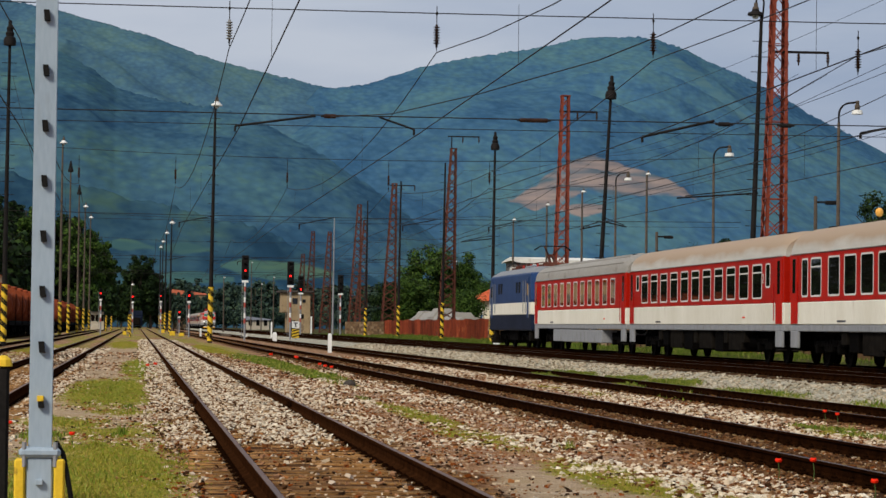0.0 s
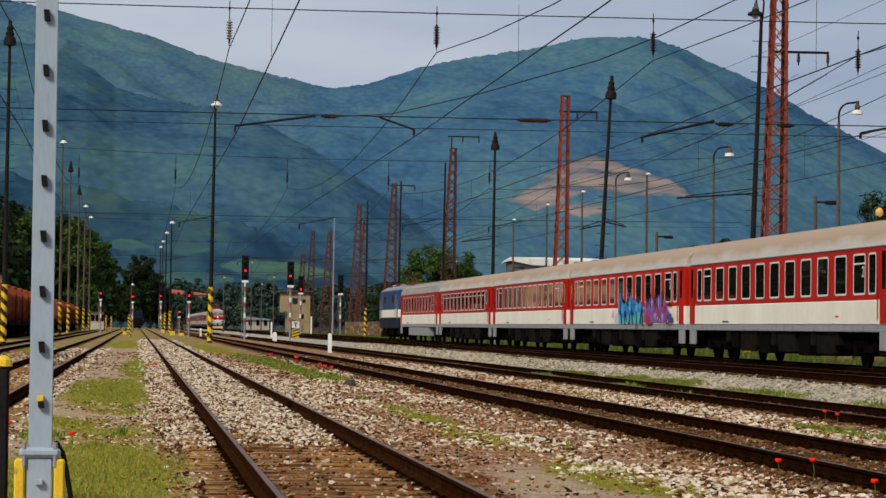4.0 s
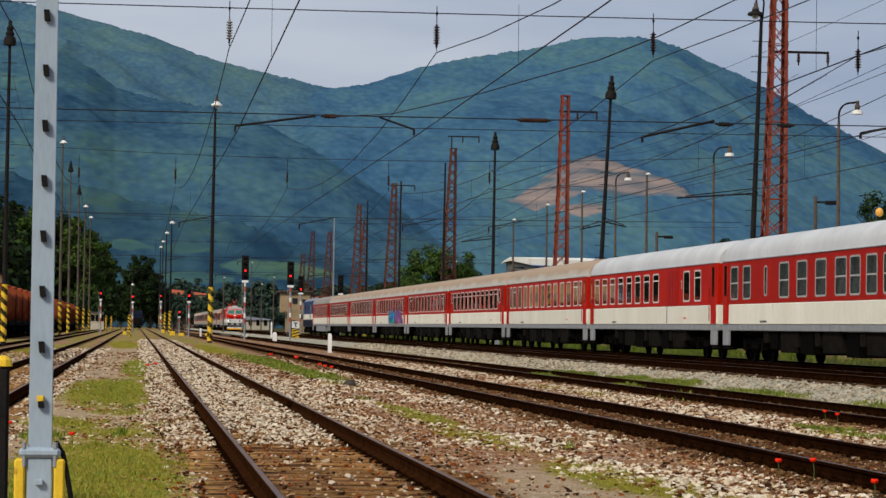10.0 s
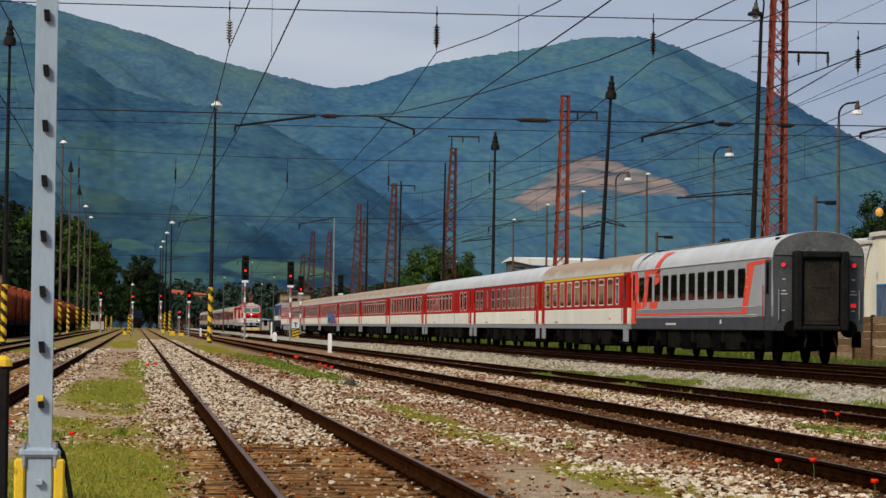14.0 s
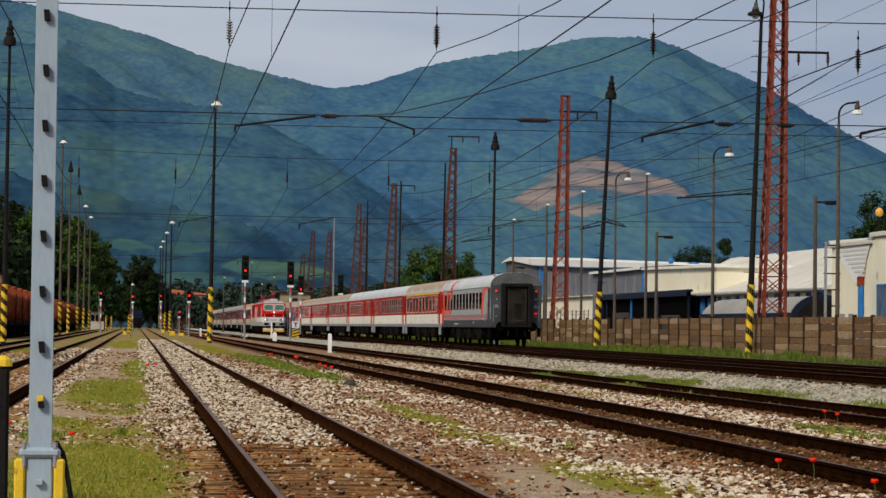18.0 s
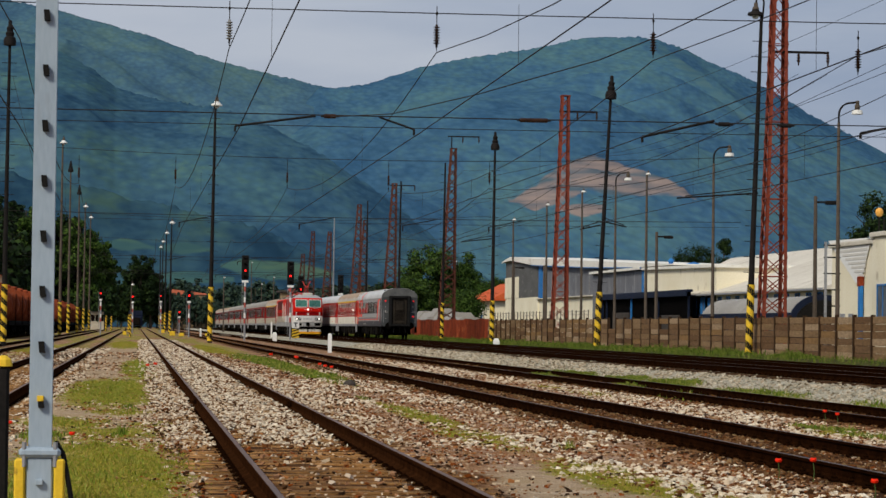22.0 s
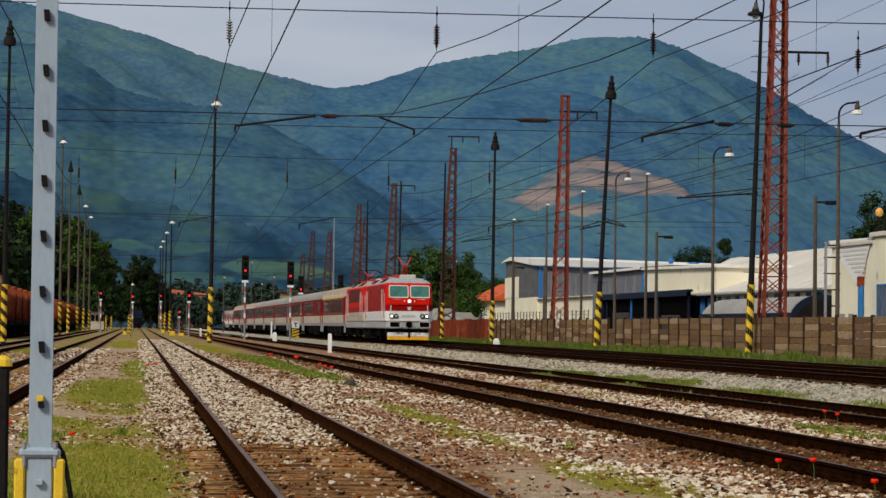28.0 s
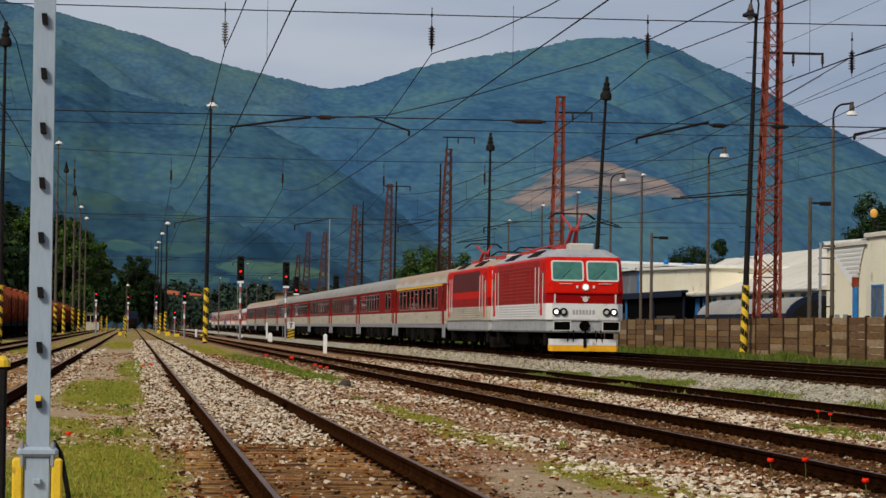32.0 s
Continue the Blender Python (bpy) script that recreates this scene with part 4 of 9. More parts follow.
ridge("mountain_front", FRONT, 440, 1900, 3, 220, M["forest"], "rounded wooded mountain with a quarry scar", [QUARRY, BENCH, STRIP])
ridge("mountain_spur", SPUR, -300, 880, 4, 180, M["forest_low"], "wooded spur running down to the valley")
# Separate low ridge, added so that the spur's lower slope comes out darker.
ridge("foothill", FOOTHILL, -300, 780, 4, 130, M["forest_foot"], "low ridge of darker forest with meadows, added at the spur's foot", FIELDS)

# ---- the trains ----
PARTS = {}


def shared(key, build):
    """A mesh built once and used by all alike pieces."""
    if key not in PARTS:
        PARTS[key] = build()
    return PARTS[key]


def ring_frame(w, h, b, d, bar=0.0, r=0.07):
    """A window frame in the y-z plane, standing out towards -x by d, with rounded corners; bar: a transom that far from the top."""
    def outline(hw, hh, rr):
        pts = []
        for cy, cz, a0 in ((hw - rr, hh - rr, 0), (-hw + rr, hh - rr, 90), (-hw + rr, -hh + rr, 180), (hw - rr, -hh + rr, 270)):
            for k in range(4):
                a = radians(a0 + 30 * k)
                pts.append((cy + rr * math.cos(a), cz + rr * math.sin(a)))
        return pts
    o, i = outline(w / 2, h / 2, r), outline(w / 2 - b, h / 2 - b, max(0.02, r - b * 0.6))
    n = len(o)
    v = [(-d, y, z) for y, z in o] + [(-d, y, z) for y, z in i] + [(0, y, z) for y, z in o] + [(0.004, y, z) for y, z in i]
    f = []
    for k in range(n):
        q = (k + 1) % n
        f += [(k, q, n + q, n + k), (k, 2 * n + k, 2 * n + q, q), (n + k, n + q, 3 * n + q, 3 * n + k)]
    g = Geo().add(v, f)
    if bar:
        g.box(-d, 0, -w / 2 + b, w / 2 - b, h / 2 - bar - 0.022, h / 2 - bar + 0.022)
    return g


def window(parent, y, z, w, h, side, bar=0.0, pane="glass", frame_mat="frame", b=0.05, label=""):
    """A framed window on the coach's side: -1 the side towards -x, 1 the other."""
    f = shared(("frame", w, h, bar, frame_mat, b), lambda: ring_frame(w, h, b, 0.006, bar, 0.11).mesh("window", M[frame_mat]))
    g = shared(("pane", w, h, pane, b), lambda: Geo().box(-0.002, 0.02, -w / 2 + b * 0.7, w / 2 - b * 0.7, -h / 2 + b * 0.7, h / 2 - b * 0.7).mesh("pane", M[pane]))
    m = pose(side * HALF, y, z, 0, 0, 0 if side < 0 else 180)
    ob = piece("window", f, parent, m, label)
    piece("pane", g, ob)
    return ob


HALF = 1.41


def roof_outline(w, z0, z1, n=14, square=0.62, rise=0.8):
    pts = []
    for i in range(n + 1):
        a = math.pi * i / n
        c, s = math.cos(a), math.sin(a)
        pts.append((w * math.copysign(abs(c) ** square, c), z0 + (z1 - z0) * abs(s) ** rise))
    return pts


def wheel_mesh(r):
    return Geo().lathe([(r * 0.25, -0.075), (r * 0.3, -0.05), (r * 0.82, -0.03), (r * 0.86, -0.065), (r, -0.065), (r, 0.045), (r + 0.028, 0.05), (r + 0.028, 0.07), (r * 0.86, 0.07),
                        (r * 0.82, 0.03), (r * 0.25, 0.04)], 20, (0, 0, 0), "x").mesh("wheel", M["under"], True)


def bogie(parent, y, base=2.5, r=0.46, name="bogie"):
    def frame_geo():
        g = Geo()
        for s in (-1, 1):
            x = s * 1.0
            g.box(x - 0.07, x + 0.07, -base / 2 - 0.45, base / 2 + 0.45, 0.55, 0.72, 0.02)
            g.box(x - 0.09, x + 0.09, -0.5, 0.5, 0.4, 0.66, 0.03)
            for sy in (-1, 1):
                g.box(x - 0.12, x + 0.12, sy * base / 2 - 0.16, sy * base / 2 + 0.16, 0.34, 0.62, 0.03)
                g.tube((x, sy * base / 2 - 0.3, 0.6), (x, sy * base / 2 - 0.3, 0.84), 0.085, 0.085, 8)
                g.tube((x, sy * base / 2 + 0.3, 0.6), (x, sy * base / 2 + 0.3, 0.84), 0.085, 0.085, 8)
            for sy in (-0.32, 0.0, 0.32):
                g.tube((x, sy, 0.5), (x, sy, 0.92), 0.1, 0.1, 8)
        g.box(-1.0, 1.0, -0.2, 0.2, 0.5, 0.75, 0.03)
        for sy in (-1, 1):
            g.tube((-0.75, sy * base / 2, r), (0.75, sy * base / 2, r), 0.08, 0.08, 8)
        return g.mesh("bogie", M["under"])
    ob = piece(name, shared(("bogie", base, r), frame_geo), parent, pose(0, y, 0))
    me = shared(("wheel", r), lambda: wheel_mesh(r))
    for sy in (-1, 1):
        for s in (-1, 1):
            piece("wheel", me, ob, pose(s * 0.75, sy * base / 2, r, 0, 0, 0 if s > 0 else 180))
    return ob


def box_part(name, parent, x0, x1, y0, y1, z0, z1, mat, c=0.015, label=""):
    key = ("box", name, round(x1 - x0, 3), round(y1 - y0, 3), round(z1 - z0, 3), mat)
    me = shared(key, lambda: Geo().box((x0 - x1) / 2, (x1 - x0) / 2, (y0 - y1) / 2, (y1 - y0) / 2, (z0 - z1) / 2, (z1 - z0) / 2, c).mesh(name, M[mat]))
    return piece(name, me, parent, pose((x0 + x1) / 2, (y0 + y1) / 2, (z0 + z1) / 2), label)


# window plans: (place along the coach, width, bottom, top, transom)
def even(n, y0, y1, w, z0=1.97, z1=3.06, bar=0.27):
    return [(y0 + (y1 - y0) * i / (n - 1), w, z0, z1, bar) for i in range(n)]


PLANS = {
    "compartment": [(-11.05, 0.62, 2.45, 3.06, 0)] + even(11, -9.6, 9.3, 1.34) + [(10.75, 0.62, 2.3, 3.06, 0)],
    "open": [(-11.0, 0.75, 1.97, 3.1, 0), (-9.7, 1.24, 1.97, 3.1, 0.27)] + even(10, -7.7, 7.9, 1.28, 1.97, 3.1, 0) + [(9.75, 1.24, 1.97, 3.1, 0.27), (11.05, 0.75, 1.97, 3.1, 0)],
    "narrow": [(-11.05, 0.75, 1.97, 3.08, 0), (-9.75, 1.22, 1.97, 3.08, 0.27)] + even(9, -7.8, 7.8, 1.24, 1.97, 3.08, 0) + [(9.75, 1.22, 1.97, 3.08, 0.27), (11.05, 0.75, 1.97, 3.08, 0)],
    "baggage": even(8, -11.0, 2.0, 1.16, 1.97, 3.06, 0.27) + [(7.7, 1.1, 1.97, 3.06, 0), (9.6, 1.1, 1.97, 3.06, 0.27)],
    "sparse": [(-11.0, 1.12, 1.97, 3.06, 0.55), (-9.2, 1.12, 1.97, 3.06, 0.55), (-6.6, 0.4, 2.05, 3.0, 0)] + even(4, -4.2, 2.4, 1.25, 1.97, 3.06, 0.55) + even(5, 3.9, 10.6, 1.1, 1.97, 3.06, 0.55),
    "first": [(-10.32, 0.42, 1.97, 3.06, 0.27)] + [(y, w, a, b, 0.25 if i % 3 == 1 else 0) for i, (y, w, a, b, c) in enumerate(even(9, -9.45, 7.4, 1.32, 1.95, 3.06, 0))] + [(9.06, 0.7, 1.97, 3.06, 0.27)],
    "diner": even(11, -9.6, 9.4, 1.1, 1.97, 3.06, 0),
    "sleeper": even(12, -9.74, 7.58, 1.1, 2.03, 2.97, 0),
}


def coach(plan, roof, label, length=26.4, stripe="", livery="red", skirt=False, sooty=False):
    t = thing("passenger_coach", 0, 0, 0, label, "railway coach", "coaches of the trains")
    lb = length / 2 - 0.35
    low, high = (("dull_white", "wine") if sooty else ("white", "red")) if livery == "red" else ("rzd_dark", "rzd_grey")
    waist = 1.83 if livery == "red" else 1.43
    part("lower_body", Geo().box(-HALF, HALF, -lb, lb, 1.18 if livery == "red" else 1.0, waist, 0.02), M[low], t)
    if livery == "grey":
        part("middle_band", Geo().box(-HALF + 0.002, HALF - 0.002, -lb, lb, waist - 0.004, 1.74, 0.01), M["rzd_mid"], t, "middle grey band under the windows")
        waist = 1.744
    part("upper_body", Geo().box(-HALF + 0.003, HALF - 0.003, -lb, lb, waist - 0.004, 3.24, 0.02), M[high], t)
    g = Geo()
    rings = []
    bow = (14, 0.62, 0.8) if livery == "red" else (20, 0.85, 0.85)
    prof = roof_outline(HALF + 0.015, 3.22, 4.03, *bow)
    small = roof_outline(HALF - 0.04, 3.2, 3.86, *bow) if livery == "red" else prof
    for y, k in ((-lb, 0.0), (-lb + 0.25, 0.7), (-lb + 0.9, 1.0), (lb - 0.9, 1.0), (lb - 0.25, 0.7), (lb, 0.0)):
        rings.append([(a[0] * k + b[0] * (1 - k), y, a[1] * k + b[1] * (1 - k)) for a, b in zip(prof, small)])
    g.loft(rings)
    rf = part("roof", g, M[roof], t, "", None, True)
    if skirt:
        for k, (x, z) in enumerate(prof):
            if k % 2 == 0 and 0.15 < abs(x) < HALF - 0.05:
                piece("roof_rib", shared("roof_rib", lambda: Geo().box(-0.02, 0.02, -lb + 1, lb - 1, -0.01, 0.03, 0.006).mesh("roof_rib", M[roof])), rf, pose(x, 0, z))
    for y in (-lb + 2.2, lb - 2.2):
        box_part("roof_vent", rf, -0.75, -0.45, y - 0.25, y + 0.25, 3.9, 4.02, "under_box")
    box_part("solebar", t, -HALF + 0.02, HALF - 0.02, -lb, lb, 0.98, 1.184, "solebar" if livery == "red" else "under", 0.02)
    for s in (-1, 1):
        box_part("rain_gutter", rf, s * (HALF + 0.02) - 0.015, s * (HALF + 0.02) + 0.015, -lb + 0.3, lb - 0.3, 3.235, 3.26, roof, 0.004)
    if stripe:
        for s in (-1, 1):
            box_part("first_class_stripe", t, s * (HALF + 0.006) - 0.01, s * (HALF + 0.006) + 0.01, -lb + 1.0, lb - 1.0, 3.12, 3.26, "stripe_yellow", 0.003, "yellow stripe under the eaves")
    for s in (-1, 1):
        for (y, w, z0, z1, bar) in PLANS[plan]:
            y = -y
            if livery == "red":
                pane = "hazy_glass" if plan == "sparse" and not sooty else "glass"
                window(t, y, (z0 + z1) / 2, w + 0.25 if sooty else w, z1 - z0, s, bar, pane, "solebar" if sooty else "sash" if plan == "sparse" else "coach_frame", 0.03 if sooty else 0.052)
            else:
                window(t, y, (z0 + z1) / 2, w, z1 - z0, s, 0, "glass", "black", 0.03)
        for sy in (-1, 1):
            y = sy * (lb - 0.62)
            if livery == "red":
                d = box_part("door", t, s * (HALF + 0.004) - 0.012, s * (HALF + 0.004) + 0.012, y - 0.4, y + 0.4, 1.2, 3.16, "wine" if sooty else "red", 0.004, "red folding door")
            else:
                d = box_part("door", t, s * (HALF + 0.004) - 0.012, s * (HALF + 0.004) + 0.012, y - 0.4, y + 0.4, 1.2, 3.16, "vermilion" if sy > 0 else "rzd_dark", 0.004, "vermilion end door" if sy > 0 else "dark grey end door")
            me = shared("door_pane", lambda: Geo().box(-0.012, 0.012, -0.16, 0.16, -0.5, 0.5, 0.004).mesh("door_pane", M["glass"]))
            piece("door_pane", me, d, pose(s * 0.012, 0, 0.42))
            box_part("corner_skirt", t, s * 1.37 - 0.04, s * 1.37 + 0.04, y - 0.4, y + 0.46, 0.5, 0.985, "solebar" if livery == "red" else "under", 0.012)
            if livery == "red":
                box_part("foot_step", t, s * 1.3 - 0.1, s * 1.3 + 0.06, y - 0.36, y + 0.36, 0.4, 0.44, "under_box", 0.006)
            me = shared("grab_rail", lambda: Geo().tube((0, 0, -0.55), (0, 0, 0.55), 0.014, 0.014, 6).mesh("grab_rail", M["loco_dark_red"]))
            piece("grab_rail", me, t, pose(s * (HALF + 0.05), y + sy * -0.5, 1.85))
    for sy in (-1, 1):
        ga = Geo().box(-0.62, 0.62, 0, 0.36, 1.15, 3.3, 0.08)
        me = shared("gangway", lambda: ga.mesh("gangway", M["rubber"]))
        gw = piece("gangway", me, t, pose(0, sy * (lb - 0.01), 0, 0, 0, 0 if sy > 0 else 180))
        me = shared("gangway_door", lambda: Geo().box(-0.42, 0.42, 0, 0.03, 1.22, 3.12, 0.01).mesh("gangway_door", M["under_box"]))
        piece("gangway_door", me, gw, pose(0, 0.35, 0))
        for s in (-1, 1):
            def buf():
                return Geo().tube((0, 0, 0), (0, 0.42, 0), 0.1, 0.1, 10).tube((0, 0.4, 0), (0, 0.46, 0), 0.26, 0.26, 14).mesh("buffer", M["under"])
            piece("buffer", shared("buffer", buf), t, pose(s * 0.875, sy * (lb - 0.12), 1.06, 0, 0, 0 if sy > 0 else 180))
        bogie(t, sy * (length / 2 - 3.7))
    # boxes and tanks slung under the floor
    plan_under = [(-5.6, 1.9, 0.34), (-3.2, 1.3, 0.28), (-1.0, 2.1, 0.36), (1.9, 1.5, 0.3), (4.1, 2.1, 0.34), (6.0, 1.0, 0.42)]
    if skirt:
        box_part("equipment_skirt", t, -HALF + 0.04, HALF - 0.04, -6.6, 6.6, 0.4, 0.95, "solebar", 0.03)
    else:
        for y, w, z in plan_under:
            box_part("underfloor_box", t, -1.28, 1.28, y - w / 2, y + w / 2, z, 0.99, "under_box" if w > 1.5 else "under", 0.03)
        # black block added along the coach to darken the open gap below the floor
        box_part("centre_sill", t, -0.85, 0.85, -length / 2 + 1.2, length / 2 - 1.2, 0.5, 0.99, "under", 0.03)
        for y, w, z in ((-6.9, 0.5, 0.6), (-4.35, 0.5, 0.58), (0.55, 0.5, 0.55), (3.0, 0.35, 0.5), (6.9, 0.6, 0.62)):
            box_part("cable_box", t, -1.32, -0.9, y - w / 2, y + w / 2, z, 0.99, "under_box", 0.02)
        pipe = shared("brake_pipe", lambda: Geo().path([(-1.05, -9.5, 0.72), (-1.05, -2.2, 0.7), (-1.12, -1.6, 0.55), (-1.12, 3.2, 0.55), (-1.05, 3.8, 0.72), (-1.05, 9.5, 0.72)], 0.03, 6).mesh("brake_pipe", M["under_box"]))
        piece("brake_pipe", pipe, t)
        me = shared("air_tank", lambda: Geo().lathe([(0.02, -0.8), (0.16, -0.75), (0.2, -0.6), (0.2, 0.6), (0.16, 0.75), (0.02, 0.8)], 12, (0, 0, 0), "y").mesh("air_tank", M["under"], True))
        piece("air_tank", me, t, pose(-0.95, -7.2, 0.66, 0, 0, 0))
    return t


def bars(parent, x, y, z, n, w, h, mat, side=-1, name="lettering_bar"):
    """Small marks along the side, as plain bars."""
    for i in range(n):
        box_part(name, parent, x - 0.006, x + 0.006, y + i * w * 1.35, y + i * w * 1.35 + w, z, z + h, mat, 0.001)


def numeral_two(parent, y, z):
    """The class numeral 2 beside a door."""
    cu = bpy.data.curves.new("class_numeral", "FONT")
    cu.body, cu.size, cu.extrude = "2", 0.42, 0.004
    tmp = bpy.data.objects.new("tmp_numeral", cu)
    me = shared("class_numeral", lambda: bpy.data.meshes.new_from_object(tmp))
    if not me.materials:
        me.materials.append(M["frame"])
    bpy.data.objects.remove(tmp)
    piece("class_numeral", me, parent, Matrix.Translation((-HALF - 0.012, y, z)) @ Euler((radians(90), 0, radians(-90))).to_matrix().to_4x4(), "white class numeral 2")


TRAIN_A = []
ORDER_A = [
    ("diner", "roof_dull", "red and white dining coach with a silver skirt", dict(skirt=True, length=25.6)),
    ("compartment", "roof_tan", "red and white compartment coach with a dusty roof", {}),
    ("open", "roof_tan", "red and white open coach with tall framed windows", {}),
    ("narrow", "roof_tan", "red and white coach with blue and violet graffiti", {}),
    ("narrow", "roof_tan", "red and white coach with thirteen tall windows", {}),
    ("compartment", "roof_tan", "red and white compartment coach with a brown dusty roof", {}),
    ("narrow", "roof_tan", "red and white coach with close-set windows", {}),
    ("baggage", "roof_grey", "red and white coach with a luggage door and grey roof", {}),
    ("sparse", "roof_grey", "red and white coach with paired halved windows", {}),
    ("first", "roof_tan", "first class coach, red and white, with yellow stripe", dict(stripe="yellow", length=23.8)),
    ("sleeper", "roof_grey", "grey sleeping car with a large vermilion emblem, last in the train", dict(livery="grey", length=24.5)),
]
pos = 0.0
for i, (plan, roof, label, more) in enumerate(ORDER_A):
    c = coach(plan, roof, label, **more)
    length = more.get("length", 26.4)
    TRAIN_A.append((c, pos + length / 2))
    pos += length
    if plan == "baggage":
        dr = box_part("luggage_door", c, -HALF - 0.016, -HALF + 0.008, -6.2, -4.2, 1.85, 3.14, "red", 0.004, "red upper half of the luggage door")
        for dy in (-0.55, 0.05, 0.6):
            piece("door_slit", shared("door_slit", lambda: Geo().box(-0.012, 0.012, -0.13, 0.13, -0.5, 0.5, 0.004).mesh("door_slit", M["loco_dark_red"])), dr, pose(-0.01, dy, 0.02))
        box_part("door_edge", c, -HALF - 0.012, -HALF + 0.008, -4.2, -4.14, 1.2, 1.85, "text_dark", 0.002)
    if plan in ("compartment", "open", "baggage", "narrow"):
        numeral_two(c, -10.05 if plan != "baggage" else -6.75, 2.45)
    if more.get("livery") != "grey":
        bars(c, -HALF - 0.008, -7.6, 1.38, 3, 0.09, 0.05, "vermilion")
        bars(c, -HALF - 0.008, 6.4, 1.25, 7, 0.1, 0.05, "text_dark")

# graffiti on the fourth coach: a blue and cyan word, a violet and crimson one, and a pink haze before them
g4 = TRAIN_A[3][0]
spray = random.Random(5)
DEPTH = [HALF + 0.006]


def sprayed(mat, outline, label=""):
    """A flat patch of paint on the coach's side; each patch lies over the one before."""
    DEPTH[0] += 0.0012
    n = len(outline)
    mid = (sum(p[0] for p in outline) / n, sum(p[1] for p in outline) / n)
    v = [(-DEPTH[0], mid[0], mid[1])] + [(-DEPTH[0], a, b) for a, b in outline]
    part("graffiti_patch", Geo().add(v, [(0, 1 + i, 1 + (i + 1) % n) for i in range(n)]), M[mat], g4, label or "sprayed " + mat.replace("graffiti_", "") + " patch")


def jagged(y0, y1, low, tops, rough):
    step = (y1 - y0) / (len(tops) - 1)
    up = [(y0 + i * step, z) for i, z in enumerate(tops)]
    down = [(y1 - i * step * 2, low + spray.uniform(-rough, rough)) for i in range(len(tops) // 2 + 1)]
    return up + down


for k in range(9):
    y, z, r = spray.uniform(0.6, 2.2), spray.uniform(1.2, 1.6), spray.uniform(0.06, 0.2)
    sprayed("graffiti_pink", [(y + r * math.cos(a) * spray.uniform(0.7, 1.3), z + r * math.sin(a) * spray.uniform(0.6, 1.2)) for a in (0, 0.8, 1.6, 2.4, 3.1, 3.9, 4.7, 5.5)])
sprayed("graffiti_cyan", jagged(0.4, -5.1, 1.22, [1.6, 1.7, 1.66, 1.72, 1.68, 1.7, 1.6, 1.64, 1.5], 0.03))
sprayed("graffiti_blue", jagged(0.45, -5.0, 1.5, [1.95, 2.3, 2.02, 2.12, 1.9, 2.36, 2.1, 2.16, 1.96, 2.08, 1.78], 0.14))
for y, z, w, h in ((-0.5, 1.7, 0.22, 0.34), (-2.2, 1.8, 0.3, 0.3), (-3.6, 1.72, 0.24, 0.34), (-1.3, 2.0, 0.12, 0.2), (-4.3, 1.85, 0.14, 0.2)):
    sprayed("graffiti_cyan", [(y + w, z), (y + w * 0.4, z + h), (y - w, z + h * 0.7), (y - w * 0.5, z - h * 0.4)])
for y, lean, top, low, w in ((-0.35, 0.1, 1.62, 1.2, 0.1), (-1.05, -0.05, 1.66, 1.18, 0.1), (-1.5, 0.3, 1.68, 1.3, 0.09), (-2.0, -0.3, 1.62, 1.18, 0.1), (-2.75, 0.1, 1.7, 1.2, 0.1), (-3.3, 0.5, 1.62, 1.46, 0.07), (-3.6, 0.0, 1.66, 1.0, 0.07), (-4.35, -0.35, 1.74, 1.2, 0.1), (-4.9, 0.1, 1.8, 1.16, 0.1), (-0.15, 0.0, 2.1, 1.6, 0.05), (-2.5, 0.0, 2.0, 1.66, 0.05)):
    sprayed("black", [(y + w, low), (y + w + lean, top), (y - w + lean, top + 0.04), (y - w, low - 0.03)], "sprayed black letter stroke")
sprayed("graffiti_violet", jagged(-5.2, -10.9, 1.24, [1.75, 2.1, 1.95, 2.3, 2.05, 2.2, 1.98, 2.42, 2.1, 2.0, 1.7, 1.6, 1.4], 0.05))
for y, top, w in ((-6.6, 2.52, 0.14), (-7.5, 2.66, 0.2), (-7.9, 2.4, 0.12), (-8.9, 2.6, 0.12), (-5.9, 2.2, 0.12), (-10.3, 2.05, 0.26)):
    sprayed("black", [(y + w, 1.85), (y + w * 0.3, top), (y - w * 0.2, top - 0.1), (y - w, 1.8)], "sprayed black spike")
for y, z, w, h, lean in ((-5.7, 1.5, 0.22, 0.45, -0.3), (-6.6, 1.35, 0.3, 0.3, 0.4), (-7.3, 1.75, 0.16, 0.4, -0.3), (-8.4, 1.6, 0.2, 0.45, 0.4), (-9.2, 1.75, 0.3, 0.24, -0.2), (-9.8, 1.4, 0.2, 0.4, 0.2), (-6.1, 1.26, 0.4, 0.16, 0.0)):
    sprayed("graffiti_red", [(y + w, z - h / 2), (y + w * 0.6 + lean, z + h / 2), (y - w * 0.7 + lean, z + h * 0.4), (y - w, z - h * 0.6)])
for y, z, w, h in ((-6.9, 1.95, 0.2, 0.5), (-8.2, 2.0, 0.16, 0.5), (-7.6, 1.5, 0.3, 0.3), (-9.0, 1.45, 0.24, 0.3)):
    sprayed("graffiti_lilac", [(y + w, z), (y + w * 0.2, z + h / 2), (y - w, z + h * 0.2), (y - w * 0.4, z - h / 2)])
sprayed("graffiti_navy", [(-9.9, 1.3), (-9.8, 1.5), (-10.4, 1.62), (-10.9, 1.4), (-10.7, 1.22)])
for y, z in ((-8.1, 1.4), (-8.5, 1.34), (-10.5, 1.6), (-10.8, 1.45), (-10.1, 1.28)):
    sprayed("stripe_yellow", [(y + 0.09, z), (y, z + 0.06), (y - 0.1, z + 0.02), (y, z - 0.05)], "small yellow spray dab")

